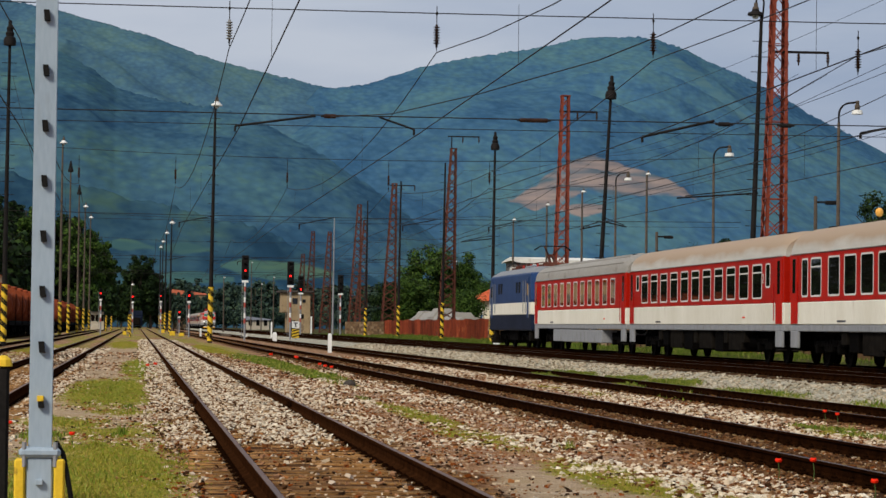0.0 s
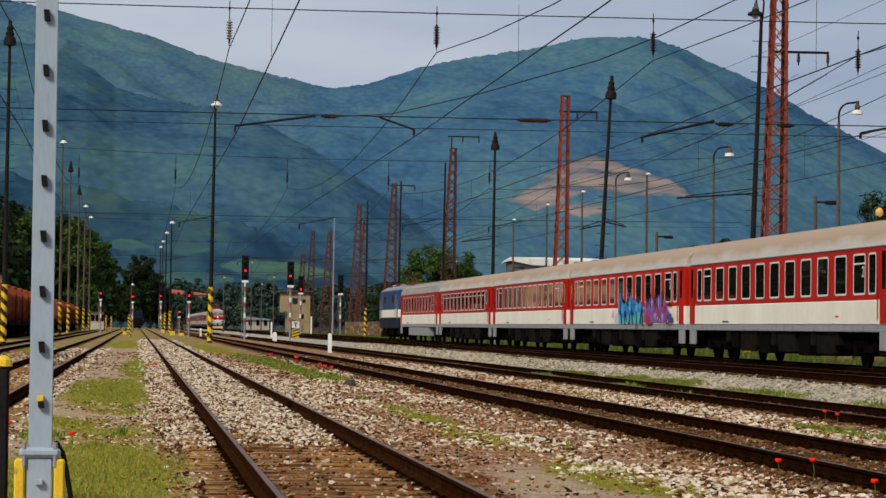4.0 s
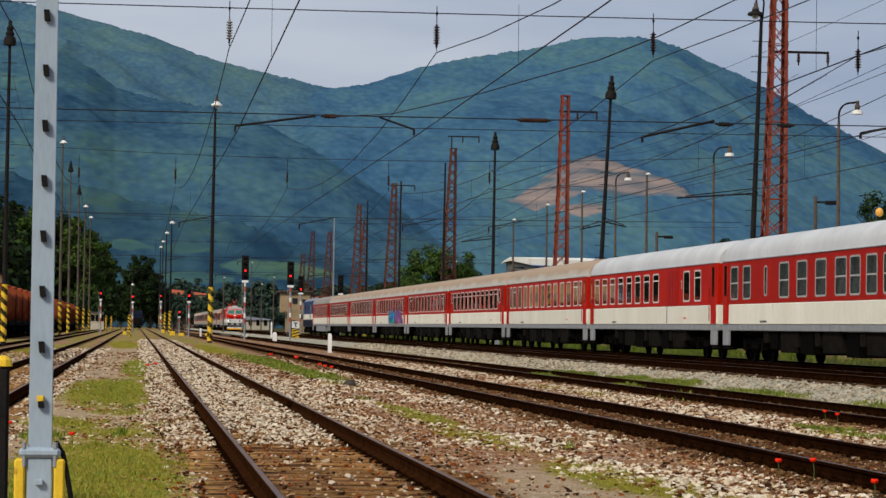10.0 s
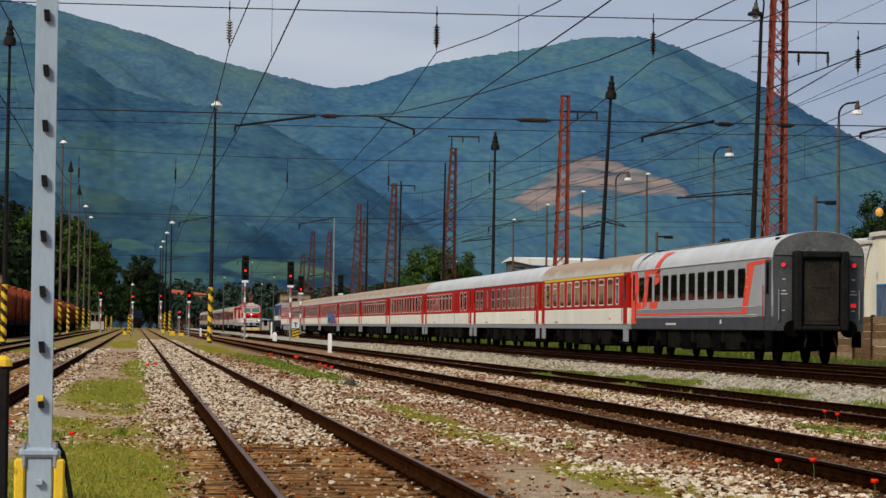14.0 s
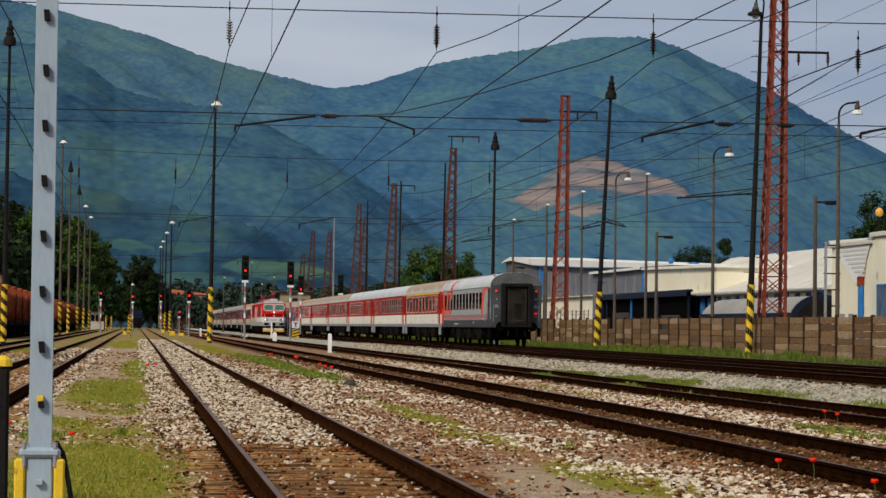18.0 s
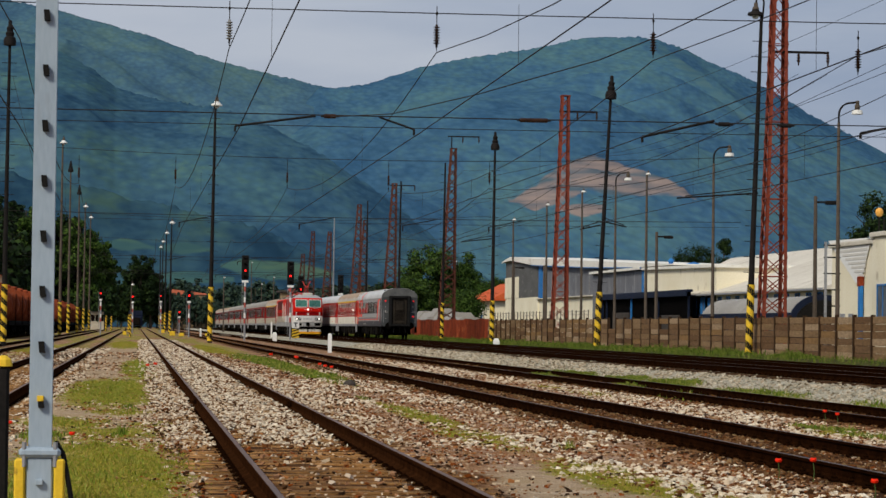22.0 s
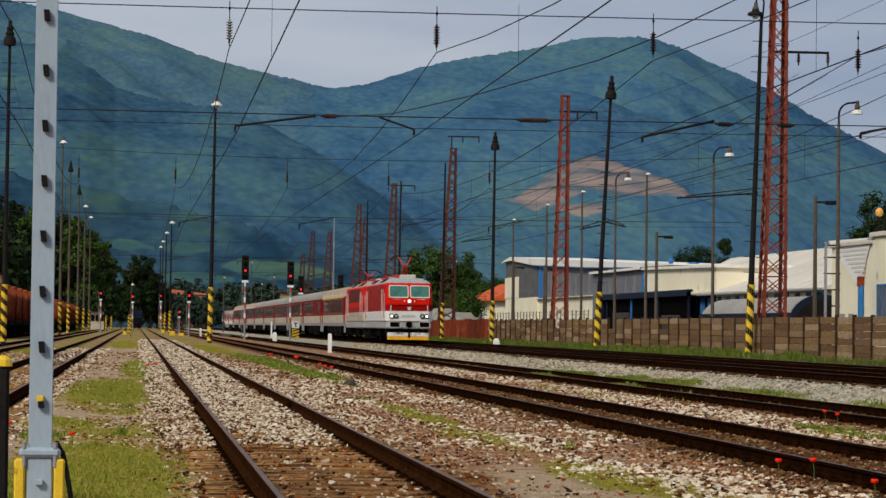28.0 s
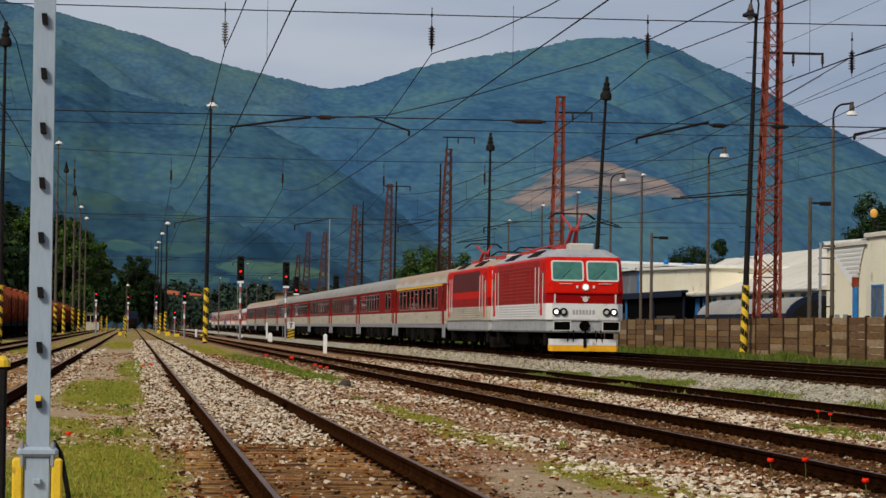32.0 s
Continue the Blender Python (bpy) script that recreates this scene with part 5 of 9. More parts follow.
# emblem and bands of the grey sleeping car
sc = TRAIN_A[10][0]
for s in (-1, 1):
    x = s * (HALF + 0.006)
    box_part("red_line", sc, x - 0.008, x + 0.008, -8.2, 11.6, 1.52, 1.585, "vermilion", 0.002)
    box_part("white_line", sc, x - 0.008, x + 0.008, -9.8, 11.6, 1.475, 1.495, "frame", 0.002)
    box_part("white_line", sc, x - 0.008, x + 0.008, -9.8, 11.6, 1.73, 1.75, "frame", 0.002)
    box_part("white_line", sc, x - 0.008, x + 0.008, -9.8, 11.6, 1.42, 1.432, "frame", 0.002)
    for y in [-p[0] for p in PLANS["sleeper"]]:
        for z in (2.36, 2.66):
            box_part("pillar_bar", sc, x - 0.012, x + 0.012, y - 0.95, y - 0.64, z, z + 0.022, "frame", 0.002)
STROKES = [[(12.1, 3.2), (10.7, 3.2), (10.45, 3.0), (10.3, 2.4), (10.8, 2.0), (11.1, 2.1), (10.9, 2.5), (11.0, 2.9), (12.1, 3.0)],
           [(11.9, 1.76), (9.75, 1.76), (9.9, 2.05), (11.7, 2.05)],
           [(9.15, 3.22), (8.1, 3.22), (8.3, 2.9), (8.65, 1.9), (9.6, 1.76), (9.55, 2.0), (9.05, 2.6)],
           [(8.25, 2.03), (6.45, 2.03), (6.75, 1.76), (8.1, 1.76)],
           [(8.1, 3.22), (6.0, 3.22), (6.15, 3.08), (8.1, 3.06)],
           [(6.95, 3.1), (6.05, 3.2), (6.2, 2.74), (7.3, 2.6)],
           [(-8.4, 3.12), (-11.5, 3.2), (-11.5, 3.1), (-9.35, 3.02), (-8.3, 1.52), (-7.6, 1.52)]]
for outline in STROKES:
    n = len(outline)
    v = [(-HALF - 0.004, y, z) for y, z in outline] + [(-HALF + 0.004, y, z) for y, z in outline]
    part("emblem_stroke", Geo().add(v, [tuple(range(n)), tuple(range(2 * n - 1, n - 1, -1))] + [(i, n + i, n + (i + 1) % n, (i + 1) % n) for i in range(n)]), M["vermilion"], sc, "vermilion emblem stroke")
edge = [(-x, z) for x, z in roof_outline(HALF + 0.035, 3.22, 4.05, 40, 0.85, 0.85) if x > 0 and z < 3.86]


def roof_band(name, mat, centre, lean, wide, label, e=edge):
    v = []
    for xx, zz in e:
        c = centre + lean * (zz - 3.22)
        v += [(xx, c - wide(zz), zz), (xx, c + wide(zz), zz)]
    return part(name, Geo().add(v, [(2 * i, 2 * i + 1, 2 * i + 3, 2 * i + 2) for i in range(len(e) - 1)]), M[mat], sc, label)


roof_band("emblem_stroke", "vermilion", 6.6, -1.6, lambda z: 0.42 if z < 3.7 else 0.75, "vermilion emblem stroke on the roof's edge")
full = [(-x, z) for x, z in roof_outline(HALF + 0.04, 3.22, 4.06, 40, 0.85, 0.85)]
roof_band("roof_seam", "black", 10.6, -1.2, lambda z: 0.04 if z < 3.7 else 0.22, "torn dark seam across the roof", full)
roof_band("roof_seam", "black", 9.2, -1.6, lambda z: 0.03 if z < 3.95 else 0.15, "dark seam across the roof", full)
roof_band("roof_seam", "roof_tan", 0.0, 0.0, lambda z: 0.02 if z < 3.97 else 9.0, "dusty crest of the roof", full[8:])
box_part("roof_hatch", sc, -1.12, -0.85, -11.3, -10.9, 3.72, 3.86, "under_box", 0.02)
bars(sc, -HALF - 0.008, 3.0, 1.16, 9, 0.16, 0.07, "frame")
bars(sc, -HALF - 0.008, -4.6, 1.2, 3, 0.06, 0.14, "frame")
# its dark end wall with tail lamps
endw = Geo()
prof = roof_outline(HALF + 0.01, 3.2, 4.02, 24, 0.85, 0.85)
endw.extrude([(-HALF + 0.03, 1.0), (HALF - 0.03, 1.0)] + prof, -11.93, -11.85)
part("end_wall", endw, M["rzd_end"], sc, "dark grey end wall")
for s in (-1, 1):
    me = shared("tail_lamp", lambda: Geo().tube((0, 0, 0), (0, -0.05, 0), 0.065, 0.065, 12).mesh("tail_lamp", M["tail_light"]))
    piece("tail_lamp", me, sc, pose(s * 1.1, -11.92, 3.0), "lit red tail lamp")
arch = [(x, z) for x, z in roof_outline(HALF - 0.03, 3.3, 4.0, 24, 0.85, 0.85)]
part("end_arch", Geo().extrude(arch, -11.97, -11.92), M["sooty_arch"], sc, "sooty grey arch of the end wall")
for x0, x1, z0, z1 in ((-0.84, -0.6, 1.0, 3.42), (0.6, 0.84, 1.0, 3.42), (-0.6, 0.6, 3.2, 3.42), (-0.6, 0.6, 1.0, 1.16)):
    part("gangway_frame", Geo().box(x0, x1, -12.42, -11.92, z0, z1, 0.05), M["rubber"], sc, "thick black gangway bellows")
part("end_door", Geo().box(-0.56, 0.56, -12.27, -12.2, 1.18, 3.18, 0.02).box(-0.3, 0.3, -12.29, -12.26, 2.3, 3.0, 0.02).box(-0.5, 0.5, -12.29, -12.26, 1.3, 1.42, 0.01), M["sooty_door"], sc, "sooty brown end door")
for s in (-1, 1):
    part("end_handrail", Geo().path([(s * 1.25, -11.93, 1.3), (s * 1.25, -12.02, 1.34), (s * 1.25, -12.02, 2.2), (s * 1.25, -11.93, 2.24)], 0.016, 6), M["rzd_mid"], sc)
    part("brake_hose", Geo().path([(s * 0.4, -11.95, 0.98), (s * 0.44, -12.2, 0.75), (s * 0.5, -12.25, 0.5)], 0.03, 6), M["rubber"], sc)
part("coupling", Geo().box(-0.09, 0.09, -12.4, -11.9, 0.92, 1.08, 0.02).tube((0, -12.36, 1.0), (0, -12.4, 0.5), 0.045, 0.045, 6), M["under"], sc)
box_part("tail_disc", sc, 1.0, 1.16, -11.97, -11.92, 1.72, 1.84, "tail_light", 0.01, "lower red tail lamp")
for s in (-1, 1):
    for z, w in ((2.1, 0.22), (2.2, 0.14), (2.55, 0.1), (1.6, 0.1)):
        box_part("lettering_bar", sc, s * 1.08 - w / 2, s * 1.08 + w / 2, -11.945, -11.925, z, z + 0.03, "frame", 0.002)


def loco(top, low, sill, roofm, label, lit, second=False, z0=1.32, z1=1.96):
    """A box-shaped electric locomotive, its front towards -y."""
    t = thing("electric_locomotive", 0, 0, 0, label, "locomotive", "locomotives")

    def ring(z, w, l, c=0.22):
        return [(-w, -l + c, z), (-w + c, -l, z), (w - c, -l, z), (w, -l + c, z), (w, l - c, z), (w - c, l, z), (-w + c, l, z), (-w, l - c, z)]
    part("solebar", Geo().loft([ring(0.86, 1.36, 7.95), ring(0.92, 1.42, 8.0), ring(z0, 1.42 if z0 < 1.4 else 1.46, 8.0)]), M[sill], t)
    part("lower_body", Geo().loft([ring(z0, 1.45, 8.06), ring(z0 + 0.04, 1.47, 8.08), ring(z1, 1.47, 8.08)]), M[low], t)
    part("waist_band", Geo().loft([ring(z1, 1.465, 8.07), ring(2.32, 1.465, 8.1), ring(2.34, 1.465, 8.16)]), M["loco_dark_red" if top == "loco_red" else top], t)
    part("upper_body", Geo().loft([ring(2.34, 1.465, 8.16), ring(2.4, 1.465, 8.17), ring(2.72, 1.465, 8.12), ring(3.64, 1.43, 7.84), ring(3.72, 1.39, 7.78)]), M[top], t)
    rf = part("roof", Geo().loft([ring(3.72, 1.39, 7.76), ring(3.78, 1.33, 7.6), ring(4.02, 0.96, 7.2), ring(4.04, 0.88, 7.1)]), M[roofm], t)
    # side: ribs below, a louvred panel above, white handrails at the cab doors
    for s in (-1, 1):
        for k in range(6 if z0 < 1.4 else 0):
            box_part("side_rib", t, s * 1.475 - 0.012, s * 1.475 + 0.012, -5.7, 5.7, 1.37 + k * 0.1, 1.41 + k * 0.1, low, 0.006)
        if not second:
            for k in range(10):
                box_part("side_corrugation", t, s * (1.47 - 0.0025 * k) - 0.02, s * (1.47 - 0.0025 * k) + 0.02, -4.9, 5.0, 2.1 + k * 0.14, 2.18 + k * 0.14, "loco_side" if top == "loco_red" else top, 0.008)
        for y in (-3.9, -3.0, 2.8, 3.8) if not second or top != "loco_red" else ():
            box_part("side_grille", t, s * 1.458 - 0.02, s * 1.458 + 0.02, y - 0.28, y + 0.28, 2.75, 3.3, "loco_dark_red" if top == "loco_red" else "black", 0.005)
        for y in (-7.3, -6.25, -5.35, 5.35, 6.25, 7.3):
            bar = "frame" if top == "loco_red" else "rzd_mid"
            me = shared(("handrail", bar), lambda: Geo().tube((0, 0, -0.8), (0, 0, 0.8), 0.018, 0.018, 6).mesh("handrail", M[bar]))
            piece("handrail", me, t, pose(s * 1.5, y, 2.55 if abs(y) < 7 else 2.3))
        for y in (-6.8, 6.8):
            d = box_part("cab_door", t, s * 1.463 - 0.012, s * 1.463 + 0.012, y - 0.32, y + 0.32, 1.5, 3.5, top, 0.006)
            me = shared("cab_door_pane", lambda: Geo().box(-0.012, 0.012, -0.2, 0.2, -0.3, 0.3, 0.004).mesh("cab_door_pane", M["glass"]))
            piece("cab_door_pane", me, d, pose(s * 0.012, 0, 0.4))
        # thin panel over the side, a darker red than the front on red engines
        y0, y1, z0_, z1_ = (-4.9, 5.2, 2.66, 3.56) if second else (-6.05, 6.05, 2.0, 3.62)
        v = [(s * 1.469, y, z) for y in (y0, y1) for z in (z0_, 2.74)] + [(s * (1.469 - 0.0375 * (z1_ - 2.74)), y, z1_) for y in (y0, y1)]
        part("side_panel", Geo().add(v, [(0, 1, 3, 2), (1, 4, 5, 3)]), M["maroon" if second else "loco_side"] if top == "loco_red" else M[top], t, "thin side panel of the engine room")
    for sy in (-1, 1):
        for k in range(4):
            for q in range(3):
                me = shared(("roof_louvre", top), lambda: Geo().box(-0.024, 0.024, -0.42, 0.42, -0.005, 0.05, 0.004).mesh("roof_louvre", M["black" if top == "loco_red" else "mast_brown"]))
                piece("roof_louvre", me, rf, Matrix.Translation((-1.29 + k * 0.098, sy * 3.3 + (q - 1) * 0.92, 3.815 + k * 0.0635)) @ Euler((0, radians(-33), 0)).to_matrix().to_4x4())
    box_part("roof_box", rf, -0.48, 0.48, -7.2, -6.4, 3.9, 4.26, "roof_tan", 0.05)
    box_part("roof_box", rf, -0.5, 0.5, -1.0, 1.4, 4.0, 4.2, roofm, 0.04)
    for y in (-2.5, 0.2, 2.6):
        for x in (-0.35, 0.35):
            me = shared("roof_insulator", lambda: Geo().lathe([(0.05, 0), (0.09, 0.03), (0.05, 0.06), (0.09, 0.1), (0.05, 0.13), (0.085, 0.17), (0.04, 0.2), (0.04, 0.28)], 8).mesh("roof_insulator", M["panto"]))
            piece("roof_insulator", me, rf, pose(x, y, 4.03))
    for x, y0, y1 in ((0.35, -4.4, 4.4), (-0.35, -2.5, 2.6)):
        part("roof_busbar", Geo().tube((x, y0, 4.3), (x, y1, 4.3), 0.03, 0.03, 6), M["panto" if top == "loco_red" else "mast_brown"], rf)
    # pantographs: the front one is folded but for the lit locomotive
    for y, up in ((-4.9, 1.3 if lit else 0.25), (4.9, 0.25 if lit else 0.9)):
        g, low_arm, top_arm = Geo(), Geo(), Geo()
        base = 4.14
        for s in (-1, 1):
            g.box(s * 0.5 - 0.045, s * 0.5 + 0.045, y - 0.75, y + 0.75, base - 0.045, base + 0.045, 0.01)
            low_arm.tube((s * 0.16, y + 0.6, base), (s * 0.09, y - 0.5, base + up * 0.55), 0.09, 0.075, 6)
            top_arm.tube((s * 0.09, y - 0.5, base + up * 0.55), (s * 0.4, y + 0.22, base + up), 0.045, 0.035, 6)
            for dy in (-0.7, 0.7):
                g.tube((s * 0.5, y + dy, 4.0), (s * 0.5, y + dy, base), 0.06, 0.06, 6)
        g.box(-0.5, 0.5, y + 0.4, y + 0.75, base - 0.08, base + 0.14, 0.02).box(-0.55, 0.55, y - 0.78, y - 0.62, base - 0.1, base + 0.06, 0.02)
        low_arm.box(-0.16, 0.16, y - 0.6, y - 0.4, base + up * 0.55 - 0.07, base + up * 0.55 + 0.07, 0.02)
        paint = M["panto" if top == "loco_red" else "mast_brown"]
        pg = part("pantograph", g, paint, t, ("red" if top == "loco_red" else "brown") + " pantograph, " + ("raised" if up > 0.5 else "folded"))
        part("lower_arm", low_arm, paint, pg)
        part("upper_arm", top_arm, paint, pg)
        h = Geo()
        for dy in (0.12, 0.38):
            h.path([(-0.92, y + dy, base + up - 0.16), (-0.62, y + dy, base + up + 0.05), (0.62, y + dy, base + up + 0.05), (0.92, y + dy, base + up - 0.16)], 0.025, 5)
        part("collector_head", h, M["rubber"], pg)
    # the front
    slope = math.degrees(math.atan2(0.28, 0.92))
    for s in (-1, 1):
        m = Matrix.Translation((s * 0.67, -7.985, 3.18)) @ Euler((radians(-slope), 0, 0)).to_matrix().to_4x4() @ Euler((0, 0, radians(90))).to_matrix().to_4x4()
        fr = piece("windscreen", shared("screen_frame", lambda: ring_frame(1.24, 0.82, 0.06, 0.03, 0, 0.1).mesh("windscreen", M["frame"])), t, m, "windscreen in a white rubber frame")
        piece("pane", shared("screen_pane", lambda: Geo().box(-0.012, 0.02, -0.58, 0.58, -0.37, 0.37).mesh("pane", M["screen"])), fr)
        wp = shared("wiper", lambda: Geo().tube((-0.035, 0.3, -0.36), (-0.035, -0.12, 0.06), 0.009, 0.009, 5).mesh("wiper", M["black"]))
        piece("wiper", wp, fr)
        for x, mat, r in ((1.1, "headlight" if lit else "lamp_glass", 0.1), (0.82, "lamp_glass", 0.1)):
            rim = piece("lamp_rim", shared("lamp_rim", lambda: Geo().lathe([(0.13, 0), (0.15, 0.01), (0.15, 0.07), (0.085, 0.07), (0.085, 0.01)], 14, (0, 0, 0), "y").mesh("lamp_rim", M["black"])), t, pose(s * x, -8.07, 1.64))
            piece("lamp_glass", shared(("lens", mat), lambda: Geo().lathe([(0.085, 0.0), (0.085, 0.035), (0.05, 0.055), (0.0, 0.06)], 14, (0, 0, 0), "y").mesh("lamp_glass", M[mat])), rim)
        buf = shared("loco_buffer", lambda: Geo().tube((0, 0, 0), (0, -0.45, 0), 0.11, 0.11, 10).box(-0.3, 0.3, -0.52, -0.44, -0.14, 0.16, 0.02).mesh("buffer", M["under"]))
        bf = piece("buffer", buf, t, pose(s * 0.93, -7.98, 1.1))
        rim = shared("buffer_rim", lambda: Geo().box(-0.34, 0.34, -0.5, -0.46, 0.162, 0.195, 0.006).box(-0.34, 0.34, -0.5, -0.46, -0.175, -0.142, 0.006).box(-0.34, -0.302, -0.5, -0.46, -0.142, 0.162, 0.006).box(0.302, 0.34, -0.5, -0.46, -0.142, 0.162, 0.006).mesh("buffer_rim", M["frame"]))
        piece("buffer_rim", rim, bf, None, "white painted rim")
        piece("white_corner_line", shared("corner_line", lambda: Geo().box(-0.03, 0.03, -0.012, 0.012, -0.18, 0.18, 0.004).mesh("white_corner_line", M["frame"])), t, pose(s * 1.16, -8.12, 2.14))
    lm = piece("top_lamp", shared("top_rim", lambda: Geo().lathe([(0.11, 0), (0.135, 0.02), (0.135, 0.09), (0.1, 0.09), (0.1, 0.03)], 16, (0, 0, 0), "y").mesh("top_lamp", M["frame"])), t, pose(0, -8.12, 2.58))
    piece("lamp_glass", shared(("top_lens", lit), lambda: Geo().lathe([(0.085, 0.0), (0.085, 0.06), (0.05, 0.085), (0.0, 0.095)], 14, (0, 0, 0), "y").mesh("lamp_glass", M["headlight" if lit else "lamp_glass"])), lm)
    for s in (-1, 1):
        box_part("marker_lamp", t, s * 0.32 - 0.04, s * 0.32 + 0.04, -8.2, -8.1, 2.53, 2.64, "frame", 0.01)
        box_part("handle_bar", t, s * 0.75 - 0.25, s * 0.75 + 0.25, -8.17, -8.12, 2.69, 2.715, "frame", 0.005)
    # the winged emblem as a plain ring, and the number as plain bars
    part("front_emblem", Geo().lathe([(0.07, 0), (0.11, 0.0), (0.11, 0.02), (0.07, 0.02)], 14, (0, -8.11, 2.13), "y").box(-0.16, 0.16, -8.13, -8.11, 2.19, 2.215), M["frame"], t)
    for k in range(7):
        box_part("number_bar", t, -0.43 + k * 0.125 - 0.04, -0.43 + k * 0.125 + 0.04, -8.095, -8.075, 1.56, 1.72, "loco_grey", 0.003)
    cp = Geo().tube((0, -7.95, 1.12), (0, -8.06, 1.12), 0.2, 0.2, 16).tube((0, -7.95, 1.02), (0, -8.3, 1.0), 0.06, 0.05, 8).tube((0, -8.25, 1.02), (0, -8.25, 0.62), 0.03, 0.03, 6)
    part("coupler", cp, M["under"], t)
    for x in (-0.62, -0.42, 0.42, 0.62):
        part("brake_hose", Geo().path([(x, -8.0, 0.95), (x * 1.02, -8.15, 0.7), (x * 1.08, -8.1, 0.5)], 0.025, 6), M["rubber"], t)
    for k, mat in ((0, "plough_yellow"), (1, "loco_white")):
        z0, z1 = (0.16, 0.38) if k == 0 else (0.385, 0.62)
        g = Geo()
        v = [(-1.33, -7.75, z0), (-1.2, -8.12, z0), (1.2, -8.12, z0), (1.33, -7.75, z0), (1.3, -7.6, z0), (-1.3, -7.6, z0)]
        v2 = [(a * (1.02 if k == 0 else 1.0), b, z1) for a, b, c in v]
        g.add(v + v2, [(0, 5, 4, 3, 2, 1), (6, 7, 8, 9, 10, 11)] + [(i, (i + 1) % 6, 6 + (i + 1) % 6, 6 + i) for i in range(6)])
        part("snow_plough", g, M["under_box" if second else mat], t, "dark plough plate" if second else ("yellow" if k == 0 else "white") + " plough plate")
    part("plough_split", Geo().box(-0.06, 0.06, -8.16, -8.08, 0.3, 0.62, 0.01), M["black"], t)
    for sy in (-1, 1):
        bogie(t, sy * 4.15, 3.2, 0.62)
        for s in (-1, 1):
            box_part("sand_box", t, s * 1.2 - 0.12, s * 1.2 + 0.12, sy * 6.6 - 0.3, sy * 6.6 + 0.3, 0.35, 0.85, "under_box", 0.03)
    box_part("underframe_box", t, -1.2, 1.2, -1.6, 1.6, 0.35, 0.9, "under", 0.04)
    return t


BLUE = loco("loco_blue", "white", "navy", "rzd_mid", "blue electric locomotive with cream waist band and dark sill", False, True, 1.66, 2.26)
LEAD = loco("loco_red", "loco_white", "loco_grey", "loco_grey", "red and white electric locomotive with lit headlights and raised pantograph", True)
AID = loco("loco_red", "dull_white", "loco_grey", "roof_tan", "red and white electric locomotive coupled behind the first", False, True)
TRAIN_B = []
ORDER_B = [
    ("first", "roof_tan", "first class coach, red and white, with yellow stripe", dict(stripe="yellow")),
    ("baggage", "roof_grey", "red and white coach with a luggage door", {}),
    ("narrow", "roof_grey", "red and white coach with thirteen tall windows", {}),
    ("narrow", "roof_grey", "red and white coach with thirteen tall windows", {}),
    ("compartment", "roof_grey", "red and white compartment coach with grey roof", {}),
    ("compartment", "roof_grey", "red and white compartment coach with grey roof", {}),
    ("open", "roof_tan", "red and white open coach with dusty roof", {}),
    ("narrow", "roof_tan", "red and white coach far back in the train", {}),
    ("compartment", "roof_tan", "red and white coach at the end of the train", {}),
]
pos = 0.0
for i, (plan, roof, label, more) in enumerate(ORDER_B):
    c = coach(plan, roof.replace("grey", "dull"), label, sooty=True, **more)
    TRAIN_B.append((c, pos + 13.2))
    pos += 26.4


# ---- masts, poles, lamps ----
def striped_sleeve(parent, r, z0, z1, bands, slant=0.16):
    """Yellow and black warning bands round the foot of a pole."""
    part("yellow_sleeve", Geo().tube((0, 0, z0), (0, 0, z1), r + 0.006, r + 0.006, 10), M["yellow"], parent, "yellow painted foot")
    step = (z1 - z0) / bands
    for k in range(bands):
        g = Geo()
        n = 10
        v = []
        for zz in (0, step * 0.5):
            for i in range(n):
                a = 2 * math.pi * i / n
                c, s = math.cos(a) * (r + 0.012), math.sin(a) * (r + 0.012)
                v.append((c, s, zz + c / (r + 0.012) * slant * 0.5 + step * 0.25))
        g.add(v, [(i, (i + 1) % n, n + (i + 1) % n, n + i) for i in range(n)])
        part("black_band", g, M["black"], parent, "", pose(0, 0, z0 + k * step))


def bell_lamp(parent, x, y, z, s=1.0, mat="lamp_white", name="lamp_shade"):
    """A bell shade under a dark cap, with its globe."""
    me = shared(("bell", s, mat), lambda: Geo().lathe([(0.1 * s, 0.3 * s), (0.17 * s, 0.29 * s), (0.19 * s, 0.2 * s), (0.36 * s, 0.12 * s), (0.4 * s, 0.0), (0.37 * s, -0.02 * s), (0.2 * s, 0.03 * s)], 14).mesh(name, M[mat], True))
    sh = piece(name, me, parent, pose(x, y, z))
    me = shared(("lamp_cap", s), lambda: Geo().lathe([(0.0, 0.63 * s), (0.07 * s, 0.62 * s), (0.1 * s, 0.58 * s), (0.11 * s, 0.42 * s), (0.16 * s, 0.37 * s), (0.165 * s, 0.28 * s), (0.0, 0.27 * s)], 12).mesh("lamp_cap", M["concrete"], True))
    piece("lamp_cap", me, sh)
    me = shared(("bulb", s), lambda: Geo().lathe([(0.02, 0.06 * s), (0.15 * s, 0.0), (0.16 * s, -0.1 * s), (0.08 * s, -0.18 * s), (0.0, -0.2 * s)], 10).mesh("lamp_globe", M["lamp_glass"], True))
    piece("lamp_globe", me, sh)
    return sh


